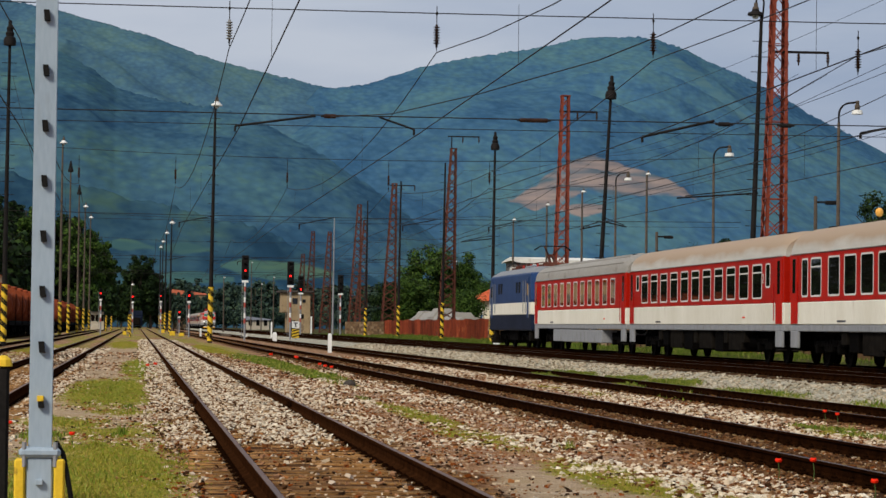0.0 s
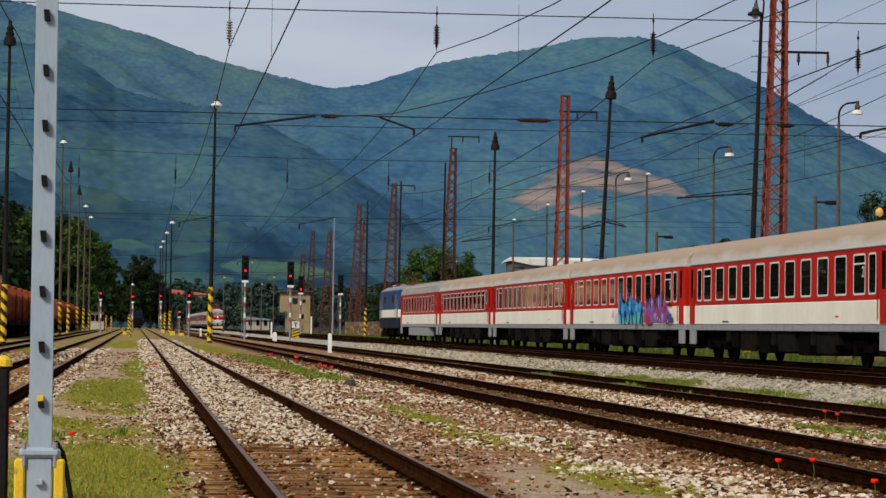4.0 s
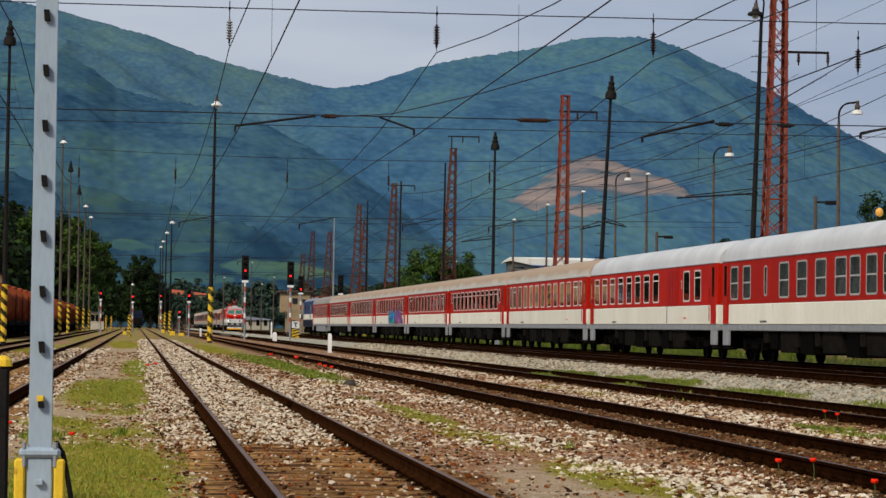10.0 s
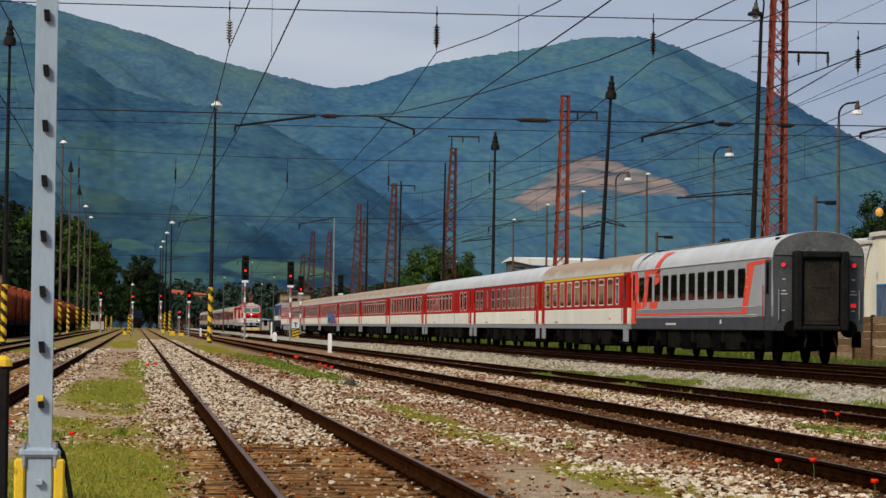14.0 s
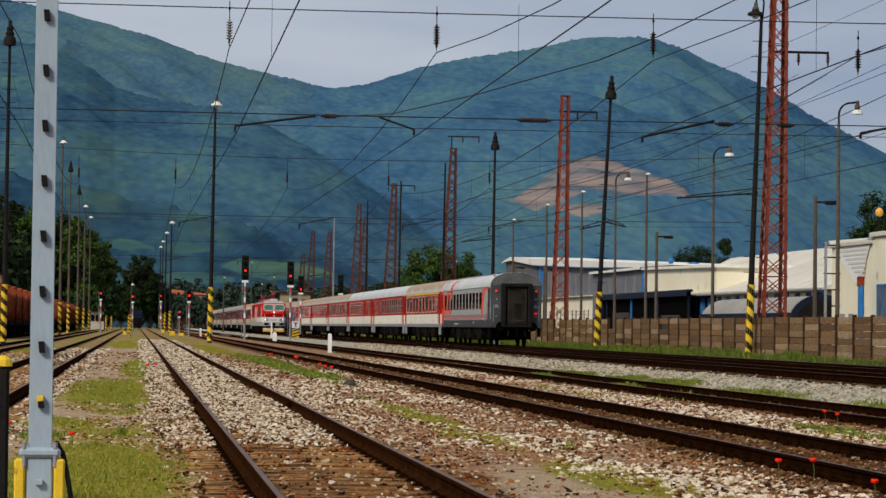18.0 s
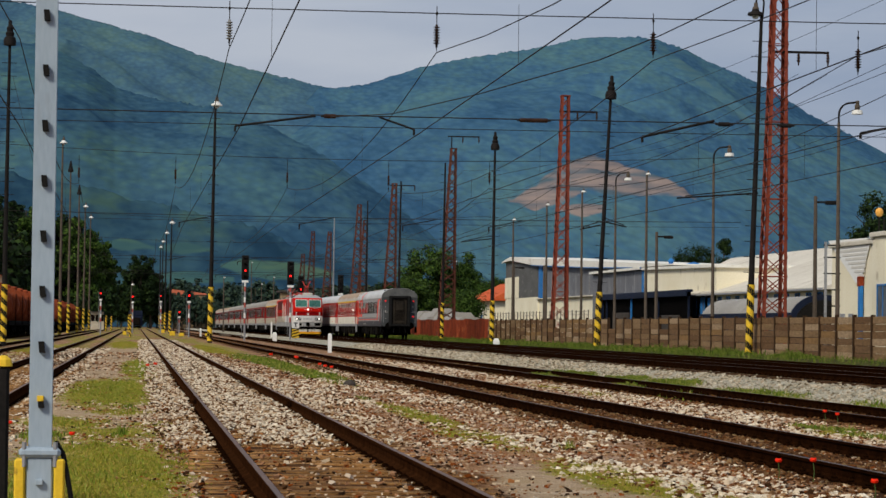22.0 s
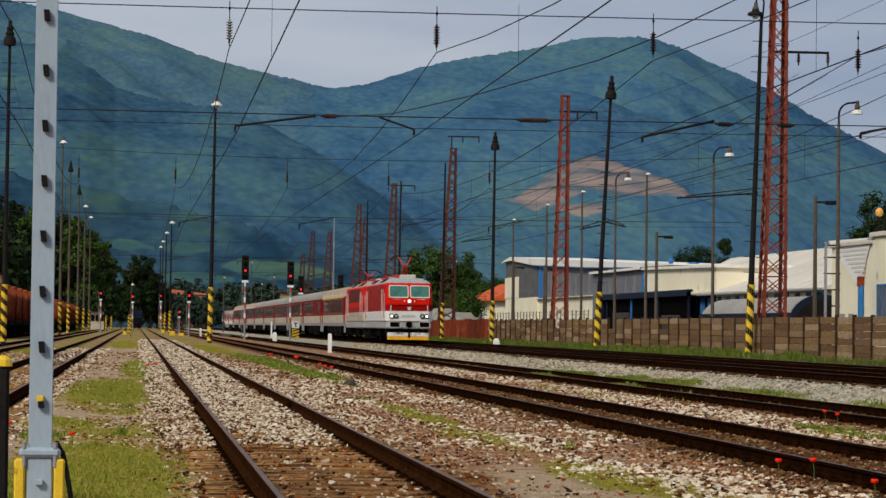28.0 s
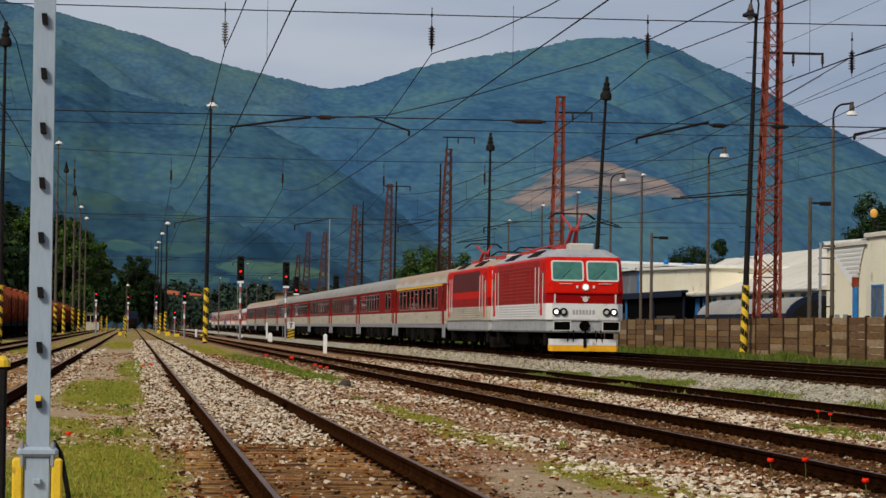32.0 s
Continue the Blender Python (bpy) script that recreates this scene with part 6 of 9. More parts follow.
def span_pole(base, top, stripes=3.4, lamp="", label="dark steel span-wire pole with yellow and black striped foot", r=0.2, pegs=True, mat="mast_dark"):
    """A tall pole that carries the cross wires; it leans a little."""
    t = thing("overhead_line_pole", *base, label, "pole", "overhead line poles")
    d = Vector(top) - Vector(base)
    lean = d.to_track_quat("Z", "X").to_matrix().to_4x4()
    t.matrix_basis = Matrix.Translation(base) @ lean
    h = d.length
    part("shaft", Geo().tube((0, 0, -0.2), (0, 0, h), r * 0.95, r * 0.45, 10), M[mat], t, "", None, True)
    if stripes:
        striped_sleeve(t, r, 0.05, stripes, 5, 0.34)
    if pegs:
        me = shared("peg", lambda: Geo().tube((-0.42, 0, 0), (0.42, 0, 0), 0.018, 0.018, 5).mesh("climbing_peg", M["mast_dark"]))
        z = stripes + 0.6
        while z < h - 0.8:
            piece("climbing_peg", me, t, pose(0, 0, z, 0, 0, 0))
            z += 0.75
    if lamp == "insulator":
        g = Geo().lathe([(0.08, 0), (0.34, 0.05), (0.36, 0.3), (0.3, 0.5), (0.22, 0.55), (0.25, 0.75), (0.17, 0.85), (0.2, 1.05), (0.12, 1.15), (0.1, 1.45), (0.03, 1.5)], 12)
        part("capped_insulator", g, M["mast_dark"], t, "dark hooded insulator", pose(0, 0, h - 0.3), True)
    elif lamp == "bell":
        bell_lamp(t, -0.1, 0, h - 0.1, 1.15 if r > 0.15 else 0.5)
        part("lamp_stem", Geo().tube((0, 0, h - 0.1), (-0.1, 0, h + 0.75), 0.05, 0.04, 6), M["mast_dark"], t)
    elif lamp == "hook":
        g = Geo().path([(-0.06, 0, h - 0.2), (-0.1, 0, h + 0.6), (0.02, 0, h + 0.95), (0.24, 0, h + 0.9), (0.3, 0, h + 0.55)], 0.045, 6)
        part("lamp_hook", g, M["mast_dark"], t)
        bell_lamp(t, 0.3, 0, h - 0.05, 1.0, "mast_dark")
    return t


def lattice_mast(x, y, z, h, w0, w1, label, arm=None, rz=0):
    paint = M["mast_brown" if y > 240 else "mast_red"]
    t = thing("lattice_mast", x, y, z, label, "lattice mast", "red lattice masts", rz=rz)
    n = int(h / 0.95)
    brace = 0.034 if y < 240 else 0.045

    def corner(k, sx, sy):
        f = k / n
        w = (w0 * (1 - f) + w1 * f) / 2
        return Vector((sx * w + (w0 + w1) / 4 - w, sy * w, h * f))
    for sx in (-1, 1):
        for sy in (-1, 1):
            a, b = corner(0, sx, sy), corner(n, sx, sy)
            g = Geo()
            for p, q, s in ((0.16, 0.03, 0), (0.03, 0.16, 1)):
                ring0 = [(a.x, a.y, a.z), (a.x - sx * p, a.y, a.z), (a.x - sx * p, a.y - sy * q, a.z), (a.x, a.y - sy * q, a.z)]
                ring1 = [(b.x, b.y, b.z), (b.x - sx * p, b.y, b.z), (b.x - sx * p, b.y - sy * q, b.z), (b.x, b.y - sy * q, b.z)]
                if sx * sy < 0:
                    ring0, ring1 = ring0[::-1], ring1[::-1]
                g.loft([ring0, ring1])
            part("leg", g, paint, t)
    faces = [((-1, -1), (1, -1)), ((1, -1), (1, 1)), ((1, 1), (-1, 1)), ((-1, 1), (-1, -1))]
    for p, q in faces:
        g = Geo()
        for k in range(n):
            g.tube(corner(k, *p), corner(k + 1, *q), brace, brace, 4, False)
            g.tube(corner(k, *q), corner(k + 1, *p), brace, brace, 4, False)
            if k % 4 == 0:
                g.tube(corner(k, *p), corner(k, *q), 0.035, 0.035, 4, False)
        part("lattice_face", g, paint, t)
    part("cap_plate", Geo().box((w0 - w1) / 4 - w1 / 2 - 0.05, (w0 - w1) / 4 + w1 / 2 + 0.05, -w1 / 2 - 0.05, w1 / 2 + 0.05, h, h + 0.08, 0.01), paint, t)
    if arm:
        az, length = arm
        if az > h:
            part("top_post", Geo().tube((0.1, 0, h), (0.1, 0, az + 0.05), 0.06, 0.06, 6), M["mast_dark"], t)
        a = part("cross_arm", Geo().box(-0.3, length, -0.06, 0.06, az, az + 0.12, 0.01), M["mast_dark"], t, "dark steel bracket arm")
        for xx in (length * 0.42, length - 0.05):
            me = shared("arm_insulator", lambda: Geo().lathe([(0.03, 0.0), (0.09, -0.08), (0.05, -0.14), (0.1, -0.22), (0.05, -0.28), (0.1, -0.36), (0.05, -0.44), (0.03, -0.62)], 8).mesh("hanging_insulator", M["porcelain"]))
            piece("hanging_insulator", me, a, pose(xx, 0, az))
    return t


# the right row of poles, and the lattice masts behind the fence
span_pole((29.5, 129.7, 0.05), (30.0, 129.7, 16.6), 3.4, "hook", r=0.18)
span_pole((28.0, 164.9, 0.03), (28.75, 164.9, 15.6), 3.45, "insulator", r=0.19)
span_pole((28.0, 214.4, 0.06), (28.1, 214.4, 15.6), 3.3, "insulator", r=0.19)
for yy, hh in ((250.0, 16.4), (292.5, 16.9), (335.0, 16.7)):
    span_pole((28.0, yy, 0.06), (28.15, yy, hh), 3.4, "", r=0.17)
lattice_mast(31.9, 134.5, 0.05, 20.5, 1.3, 0.68, "rust-red lattice mast with a bracket arm behind the fence", (15.2, 2.7))
lattice_mast(31.6, 202.0, 0.05, 18.6, 1.25, 0.62, "rust-red lattice mast behind the concrete fence", (17.4, 2.6))
lattice_mast(31.15, 272.0, 0.05, 19.1, 1.75, 0.6, "rust-brown lattice mast with a raised bracket arm", (20.3, 2.9))
lattice_mast(31.3, 337.0, 0.05, 18.9, 1.9, 0.6, "rust-brown lattice mast in the far yard", (18.65, 2.9))
lattice_mast(31.5, 393.0, 0.05, 18.7, 1.9, 0.6, "rust-red lattice mast in the far yard")
lattice_mast(31.75, 385.0, 0.05, 16.1, 1.9, 0.6, "rust-brown lattice mast in the far yard")
lattice_mast(31.5, 454.0, 0.05, 16.8, 1.9, 0.6, "rust-red lattice mast in the far yard")
lattice_mast(31.5, 497.0, 0.05, 18.3, 1.9, 0.6, "rust-red lattice mast in the far yard")
lattice_mast(30.5, 510.0, 0.05, 14.5, 1.9, 0.6, "rust-brown lattice mast in the far yard")
span_pole((23.85, 333.0, 0.0), (23.9, 333.0, 14.4), 0, "", "tall pale concrete pole", 0.14, False, "solebar")

# the middle row and the left row
span_pole((5.75, 215.7, -0.15), (5.95, 215.7, 18.6), 4.3, "bell", r=0.2)
for xx, yy, hh in ((5.9, 440.0, 17.0), (5.8, 508.0, 17.6), (5.8, 575.0, 18.0), (5.8, 635.0, 18.5)):
    span_pole((xx - 0.6, yy, -0.1), (xx - 0.5, yy, hh + 0.5), 3.4, "bell", r=0.2, pegs=False)
span_pole((-7.5, 156.5, 0.05), (-7.4, 156.5, 17.2), 3.3, "insulator", r=0.17)
for k, (yy, hh, lamp) in enumerate(((316.7, 22.0, "bell"), (355.7, 21.0, "insulator"), (409.5, 20.6, "insulator"), (457.0, 20.6, "bell"), (510.0, 20.8, "bell"))):
    span_pole((-8.8, yy, -0.15), (-8.75, yy, hh), 3.7, lamp, "brown concrete pole with yellow and black striped foot", r=0.2, pegs=False, mat="concrete")
span_pole((-0.63, 277.2, -0.17), (-0.55, 277.2, 5.2), 2.3, "bell", "grey platform lamp post with striped foot", 0.09, False, "concrete")
for px, py in ((-4.6, 505.0), (-5.4, 490.0), (-1.2, 430.0)):
    span_pole((px, py, -0.15), (px, py, 2.9), 2.7, "", "short striped clearance post", 0.16, False)


def gooseneck(x, y, h, side=1, arm=1.2, label="concrete lamp post with a bent arm and flat white shade"):
    """A yard lamp: a post, and either a bent arm with socket and flat shade or a bell on its top."""
    t = thing("yard_lamp", x, y, 0.05, label, "lamp post", "yard lamps")
    if arm < 0.5:
        part("post", Geo().tube((0, 0, -0.1), (0, 0, h - 0.5), 0.12, 0.07, 10), M["concrete"], t, "", None, True)
        bell_lamp(t, side * arm, 0, h - 0.5, 0.45)
        return t
    part("post", Geo().tube((0, 0, -0.1), (0, 0, h - 1.1), 0.12, 0.07, 10), M["concrete"], t, "", None, True)
    pts = [(0, 0, h - 1.15)]
    for k in range(8):
        a = math.pi / 2 * k / 7
        pts.append((side * arm * 0.6 * (1 - math.cos(a)), 0, h - 0.75 + 0.62 * math.sin(a)))
    pts.append((side * arm, 0, h - 0.08))
    part("bent_arm", Geo().path(pts, 0.05, 6), M["mast_dark"], t)
    part("socket", Geo().lathe([(0.05, h), (0.1, h - 0.04), (0.1, h - 0.12), (0.075, h - 0.15), (0.13, h - 0.22), (0.13, h - 0.42), (0.1, h - 0.47)], 10), M["concrete"], t, "grey-brown lamp socket", pose(side * arm, 0, 0), True)
    part("lamp_shade", Geo().lathe([(0.1, h - 0.45), (0.25, h - 0.48), (0.29, h - 0.66), (0.27, h - 0.67), (0.2, h - 0.52)], 14), M["lamp_white"], t, "flat white shade", pose(side * arm, 0, 0), True)
    return t


gooseneck(33.86, 129.6, 12.45, 1, 0.92)
gooseneck(34.0, 159.2, 12.2, 1, 0.95)
gooseneck(34.0, 192.6, 12.5, 1, 0.9)
gooseneck(34.0, 180.6, 12.1, 1, 0.1, "straight concrete lamp post with white shade")
gooseneck(34.0, 207.4, 12.2, 1, 0.1, "straight concrete lamp post with white shade")
gooseneck(34.0, 225.6, 12.0, 1, 0.1, "straight concrete lamp post with white shade")
gooseneck(34.0, 246.0, 11.5, 1, 0.1, "straight concrete lamp post with white shade")
for xx, yy, hh in ((14.2, 450.0, 9.4), (23.3, 560.0, 14.4), (24.9, 500.0, 10.4), (22.9, 505.0, 9.2)):
    gooseneck(xx, yy, hh, 1, 0.1, "far lamp post with white shade beside the main line")
gooseneck(38.0, 326.0, 9.6, 1, 0.1, "far concrete lamp post beside trees")
for xx, yy, hh in ((34.0, 176.9, 7.6), (34.0, 134.6, 8.0), (34.2, 228.0, 6.5), (40.5, 292.0, 8.0)):
    t = thing("utility_pole", xx, yy, 0.05, "plain concrete pole with a short bracket", "pole", "concrete poles")
    part("shaft", Geo().tube((0, 0, -0.1), (0, 0, hh), 0.12, 0.09, 8), M["concrete"], t, "", None, True)
    part("bracket", Geo().box(0.0, 0.9, -0.05, 0.05, hh - 0.35, hh - 0.25, 0.01).box(0.5, 1.1, -0.12, 0.12, hh - 0.42, hh - 0.22, 0.04), M["mast_dark"], t)
# a small pylon of the factory and its orange globe lamp
t = thing("switch_frame", 33.75, 131.5, 0.05, "pale concrete twin-post switch frame", "switch frame")
for dx in (0.0, 0.6):
    part("post", Geo().box(dx - 0.06, dx + 0.06, -0.06, 0.06, -0.1, 5.6, 0.01), M["solebar"], t)
for zz in (2.4, 3.2, 4.0, 4.8, 5.4):
    part("rung", Geo().box(-0.1, 0.75, -0.04, 0.04, zz, zz + 0.07, 0.01), M["mast_dark"], t)
t = thing("globe_lamp", 38.3, 138.2, 6.5, "orange globe lamp on a thin stem above the roof", "lamp")
part("globe", Geo().lathe([(0.0, 0.7), (0.14, 0.76), (0.21, 0.92), (0.2, 1.04), (0.13, 1.15), (0.0, 1.2)], 14), M["orange"], t, "", None, True)
part("stem", Geo().tube((0, 0, -0.6), (0, 0, 0.65), 0.04, 0.04, 6), M["mast_dark"], t)


# ---- the near grey mast with its yellow-guarded foot ----
t = thing("steel_mast", -0.612, 18.0, -0.17, "light grey steel mast with black step pegs and yellow guards", "mast")
part("shaft", Geo().loft([[(sx * 0.0745, sy * 0.0745, 0.5) for sx, sy in ((-1, -1), (1, -1), (1, 1), (-1, 1))], [(sx * 0.064, sy * 0.064, 7.5) for sx, sy in ((-1, -1), (1, -1), (1, 1), (-1, 1))]]), M["galvanised"], t)
for k in range(12):
    z = 0.86 + k * 0.3605
    g = Geo().add([(-0.02, 0, 0.03), (0.017, 0, 0.03), (0.026, 0, -0.04), (-0.01, 0, -0.04), (-0.02, -0.045, 0.034), (0.017, -0.045, 0.034), (0.024, -0.045, -0.036), (-0.013, -0.045, -0.036)],
                  [(0, 3, 2, 1), (4, 5, 6, 7), (0, 1, 5, 4), (1, 2, 6, 5), (2, 3, 7, 6), (3, 0, 4, 7)])
    pg = part("step_peg", g, M["black"], t, "black step peg", pose(0.0, -0.0735 + 0.0015 * k, z))
    if k == 0:
        part("peg_plate", Geo().box(-0.022, 0.02, -0.05, 0.0, 0.005, 0.042, 0.003), M["yellow"], pg, "yellow peg top")
col = part("collar", Geo().box(-0.135, 0.135, -0.11, 0.11, 0.5, 0.565, 0.02), M["galvanised"], t, "bolted collar plate")
for sx in (-0.1, 0.1):
    part("bolt", Geo().tube((sx, -0.09, 0.44), (sx, -0.09, 0.6), 0.016, 0.016, 6), M["solebar"], col)
part("foot_box", Geo().box(-0.085, 0.085, -0.08, 0.08, 0.0, 0.5, 0.01), M["galvanised"], t)
for sx in (-1, 1):
    part("yellow_guard", Geo().box(sx * 0.128 - 0.035, sx * 0.128 + 0.035, -0.1, 0.1, 0.0, 0.49, 0.012), M["yellow"], t, "yellow guard plate")
part("foot_peg", Geo().box(-0.025, 0.025, -0.12, -0.08, 0.32, 0.36, 0.006), M["galvanised"], t)
part("cable", Geo().path([(0.1, -0.02, 0.6), (0.15, -0.05, 0.52), (0.185, -0.06, 0.35), (0.215, -0.06, 0.18), (0.26, -0.05, 0.0)], 0.017, 8), M["rubber"], t, "black cable")
t = thing("black_post", -1.0, 21.0, -0.18, "dark steel stub post with rounded top", "post")
part("shaft", Geo().box(-0.045, 0.045, -0.05, 0.05, -0.05, 1.05, 0.02), M["mast_dark"], t)
part("cap", Geo().lathe([(0.07, 1.05), (0.06, 1.1), (0.03, 1.13), (0.0, 1.135)], 10), M["yellow"], t, "yellow cap")


# ---- signals ----
def signal(x, y, z, h, heads, lit, label, head_h=2.3, white=True):
    t = thing("railway_signal", x, y, z, label, "railway signal", "light signals")
    part("post", Geo().tube((0, 0, -0.1), (0, 0, h - head_h), 0.09, 0.08, 10), M["solebar"], t, "", None, True)
    if white:
        zz = 1.6
        k = 0
        while zz < h - head_h - 0.5:
            part("post_band", Geo().tube((0, 0, zz), (0, 0, zz + 0.45), 0.1, 0.1, 10), M["marker_white"] if k % 3 == 1 else M["signal_band" if k % 3 == 0 else "solebar"], t)
            zz += 0.5
            k += 1
    wd = 0.34 if head_h > 1.5 else 0.2
    hd = part("signal_head", Geo().box(-wd, wd, -0.12, 0.12, h - head_h, h, 0.08), M["black"], t, "black signal head")
    for k in range(heads):
        zc = h - head_h * (k + 0.5) / heads
        on = k == lit
        me = shared(("lens", on), lambda: Geo().lathe([(0.1, 0), (0.1, 0.04), (0.06, 0.07), (0, 0.08)], 14, (0, 0, 0), "y").mesh("lens", M["signal_red" if on else "rubber"]))
        piece("lens", me, hd, pose(0, -0.12, zc), "lit red lens" if on else "")
        me = shared("hood", lambda: Geo().add([(math.cos(a) * 0.15, yy, math.sin(a) * 0.15) for yy in (0, -0.28) for a in [math.pi * i / 8 for i in range(9)]], [(i, i + 1, 10 + i, 9 + i) for i in range(8)]).mesh("hood", M["black"]))
        piece("hood", me, hd, pose(0, -0.12, zc))
    part("number_plate_bar", Geo().box(-wd * 0.9, wd * 0.9, -0.1, -0.06, h - head_h - 0.26, h - head_h - 0.06, 0.01), M["marker_white"], t, "white plate under the head")
    part("service_ladder", Geo().tube((-0.25, 0.15, 0.2), (-0.25, 0.15, h - 0.4), 0.02, 0.02, 5).tube((0.1, 0.15, 0.2), (0.1, 0.15, h - 0.4), 0.02, 0.02, 5), M["solebar"], t)
    return t


signal(10.1, 257.0, -0.25, 8.0, 4, 2, "tall light signal showing red on a banded post")
signal(15.0, 268.0, -0.1, 7.6, 4, 2, "tall light signal showing red on a banded post")
signal(19.0, 318.0, 0.0, 7.0, 3, 2, "light signal showing red near the signal box", 1.9)
signal(24.4, 328.0, 0.0, 7.4, 3, 9, "unlit light signal seen near lattice masts", 2.2)
signal(5.7, 300.0, -0.2, 5.1, 3, 1, "low light signal showing red in the yard throat", 1.1)
signal(3.5, 400.0, -0.2, 6.2, 3, 1, "distant light signal showing red", 1.4)
signal(-0.6, 405.0, -0.2, 6.1, 3, 1, "distant light signal showing red", 1.4)
signal(-4.5, 345.0, -0.2, 5.8, 3, 1, "distant light signal showing red by the trees", 1.3)
signal(6.2, 400.0, -0.2, 3.4, 2, 0, "far small light signal showing red", 0.8)


# ---- small lineside things ----
def stake(x, y, z, h, w, name, label, mat="marker_white", cat="marker"):
    g = Geo().loft([[(sx * w, sy * w, -0.1) for sx, sy in ((-1, -1), (1, -1), (1, 1), (-1, 1))], [(sx * w, sy * w, h) for sx, sy in ((-1, -1), (1, -1), (1, 1), (-1, 1))],
                    [(sx * w * 0.6, sy * w * 0.6, h + w) for sx, sy in ((-1, -1), (1, -1), (1, 1), (-1, 1))]])
    return solid(name, g, M[mat], label, cat, m=pose(x, y, z))


stake(10.6, 150.0, -0.33, 1.02, 0.1, "marker_post", "white painted marker post between tracks")
stake(12.9, 256.0, -0.3, 0.65, 0.2, "marker_stone", "white painted block beside the track")
stake(24.4, 184.4, -0.03, 0.32, 0.2, "marker_stone", "white painted block in grass")
stake(15.0, 305.0, -0.1, 1.6, 0.09, "marker_post", "white painted marker post")
stake(22.0, 345.0, 0.0, 2.3, 0.09, "marker_post", "white painted marker post by the signal box")
for xx, yy in ((15.2, 262.0),):
    t = thing("lineside_sign", xx, yy, -0.1, "white lineside sign with a dark mark over a striped board", "sign")
    part("board", Geo().box(-0.36, 0.36, -0.03, 0.03, 1.05, 1.7, 0.01), M["marker_white"], t)
    part("mark", Geo().box(-0.06, 0.06, -0.045, -0.03, 1.15, 1.5).box(-0.2, 0.2, -0.045, -0.03, 1.5, 1.6), M["text_dark"], t)
    part("striped_board", Geo().box(-0.34, 0.34, -0.03, 0.03, 0.1, 0.95, 0.01), M["yellow"], t)
    for k in range(3):
        part("black_stripe", Geo().add([(-0.34, -0.036, 0.12 + k * 0.28), (0.34, -0.036, 0.32 + k * 0.28), (0.34, -0.036, 0.44 + k * 0.28), (-0.34, -0.036, 0.24 + k * 0.28)], [(0, 1, 2, 3)]), M["black"], t)
    part("post", Geo().tube((0, 0.05, -0.1), (0, 0.05, 1.6), 0.04, 0.04, 6), M["solebar"], t)
for xx, yy, hh, w in ((4.3, 330.0, 1.0, 0.32), (5.2, 318.0, 0.7, 0.3), (4.0, 420.0, 1.0, 0.3), (-1.4, 330.0, 0.9, 0.22), (8.6, 330.0, 0.6, 0.35)):
    t = thing("point_lever", xx, yy, -0.2, "yellow point machine box beside the rails", "point machine", "point machines")
    part("box", Geo().box(-w, w, -0.3, 0.3, 0.0, hh * 0.55, 0.04), M["yellow"], t)
    part("lever", Geo().tube((w * 0.3, 0, hh * 0.5), (w * 0.5, 0, hh), 0.05, 0.05, 6), M["black"], t)
for xx, yy, w, h, mat in ((12.6, 318.0, 0.5, 0.3, "marker_white"), (11.0, 340.0, 1.4, 0.3, "concrete"), (7.0, 300.0, 0.2, 1.0, "marker_white")):
    solid("relay_cabinet", Geo().box(-w / 2, w / 2, -0.25, 0.25, 0, h, 0.03), M[mat], "small pale lineside box", "cabinet", "lineside boxes", m=pose(xx, yy, -0.22))
# a brown stump of stone between the sidings
solid("boulder", Geo().lathe([(0.02, 0.19), (0.09, 0.17), (0.15, 0.1), (0.14, 0.0), (0.12, -0.1)], 9), M["tar"], "dark weathered boulder in the gravel", "stone", m=pose(5.0, 64.0, -0.24))


# ---- overhead wires ----
def wire_run(name, x, pts, r, mat, label, drops=None):
    t = thing(name, x, 0, 0, label, "overhead wire", "overhead wires", "structure")
    part("strand", Geo().path([(p[0] - x, p[1], p[2]) for p in pts], r, 5), M[mat], t)
    if drops:
        for y, z0, z1, dx in drops:
            part("dropper", Geo().tube((dx, y, z0), (dx, y, z1), 0.005, 0.005, 4, False), M["wire"], t)
    return t


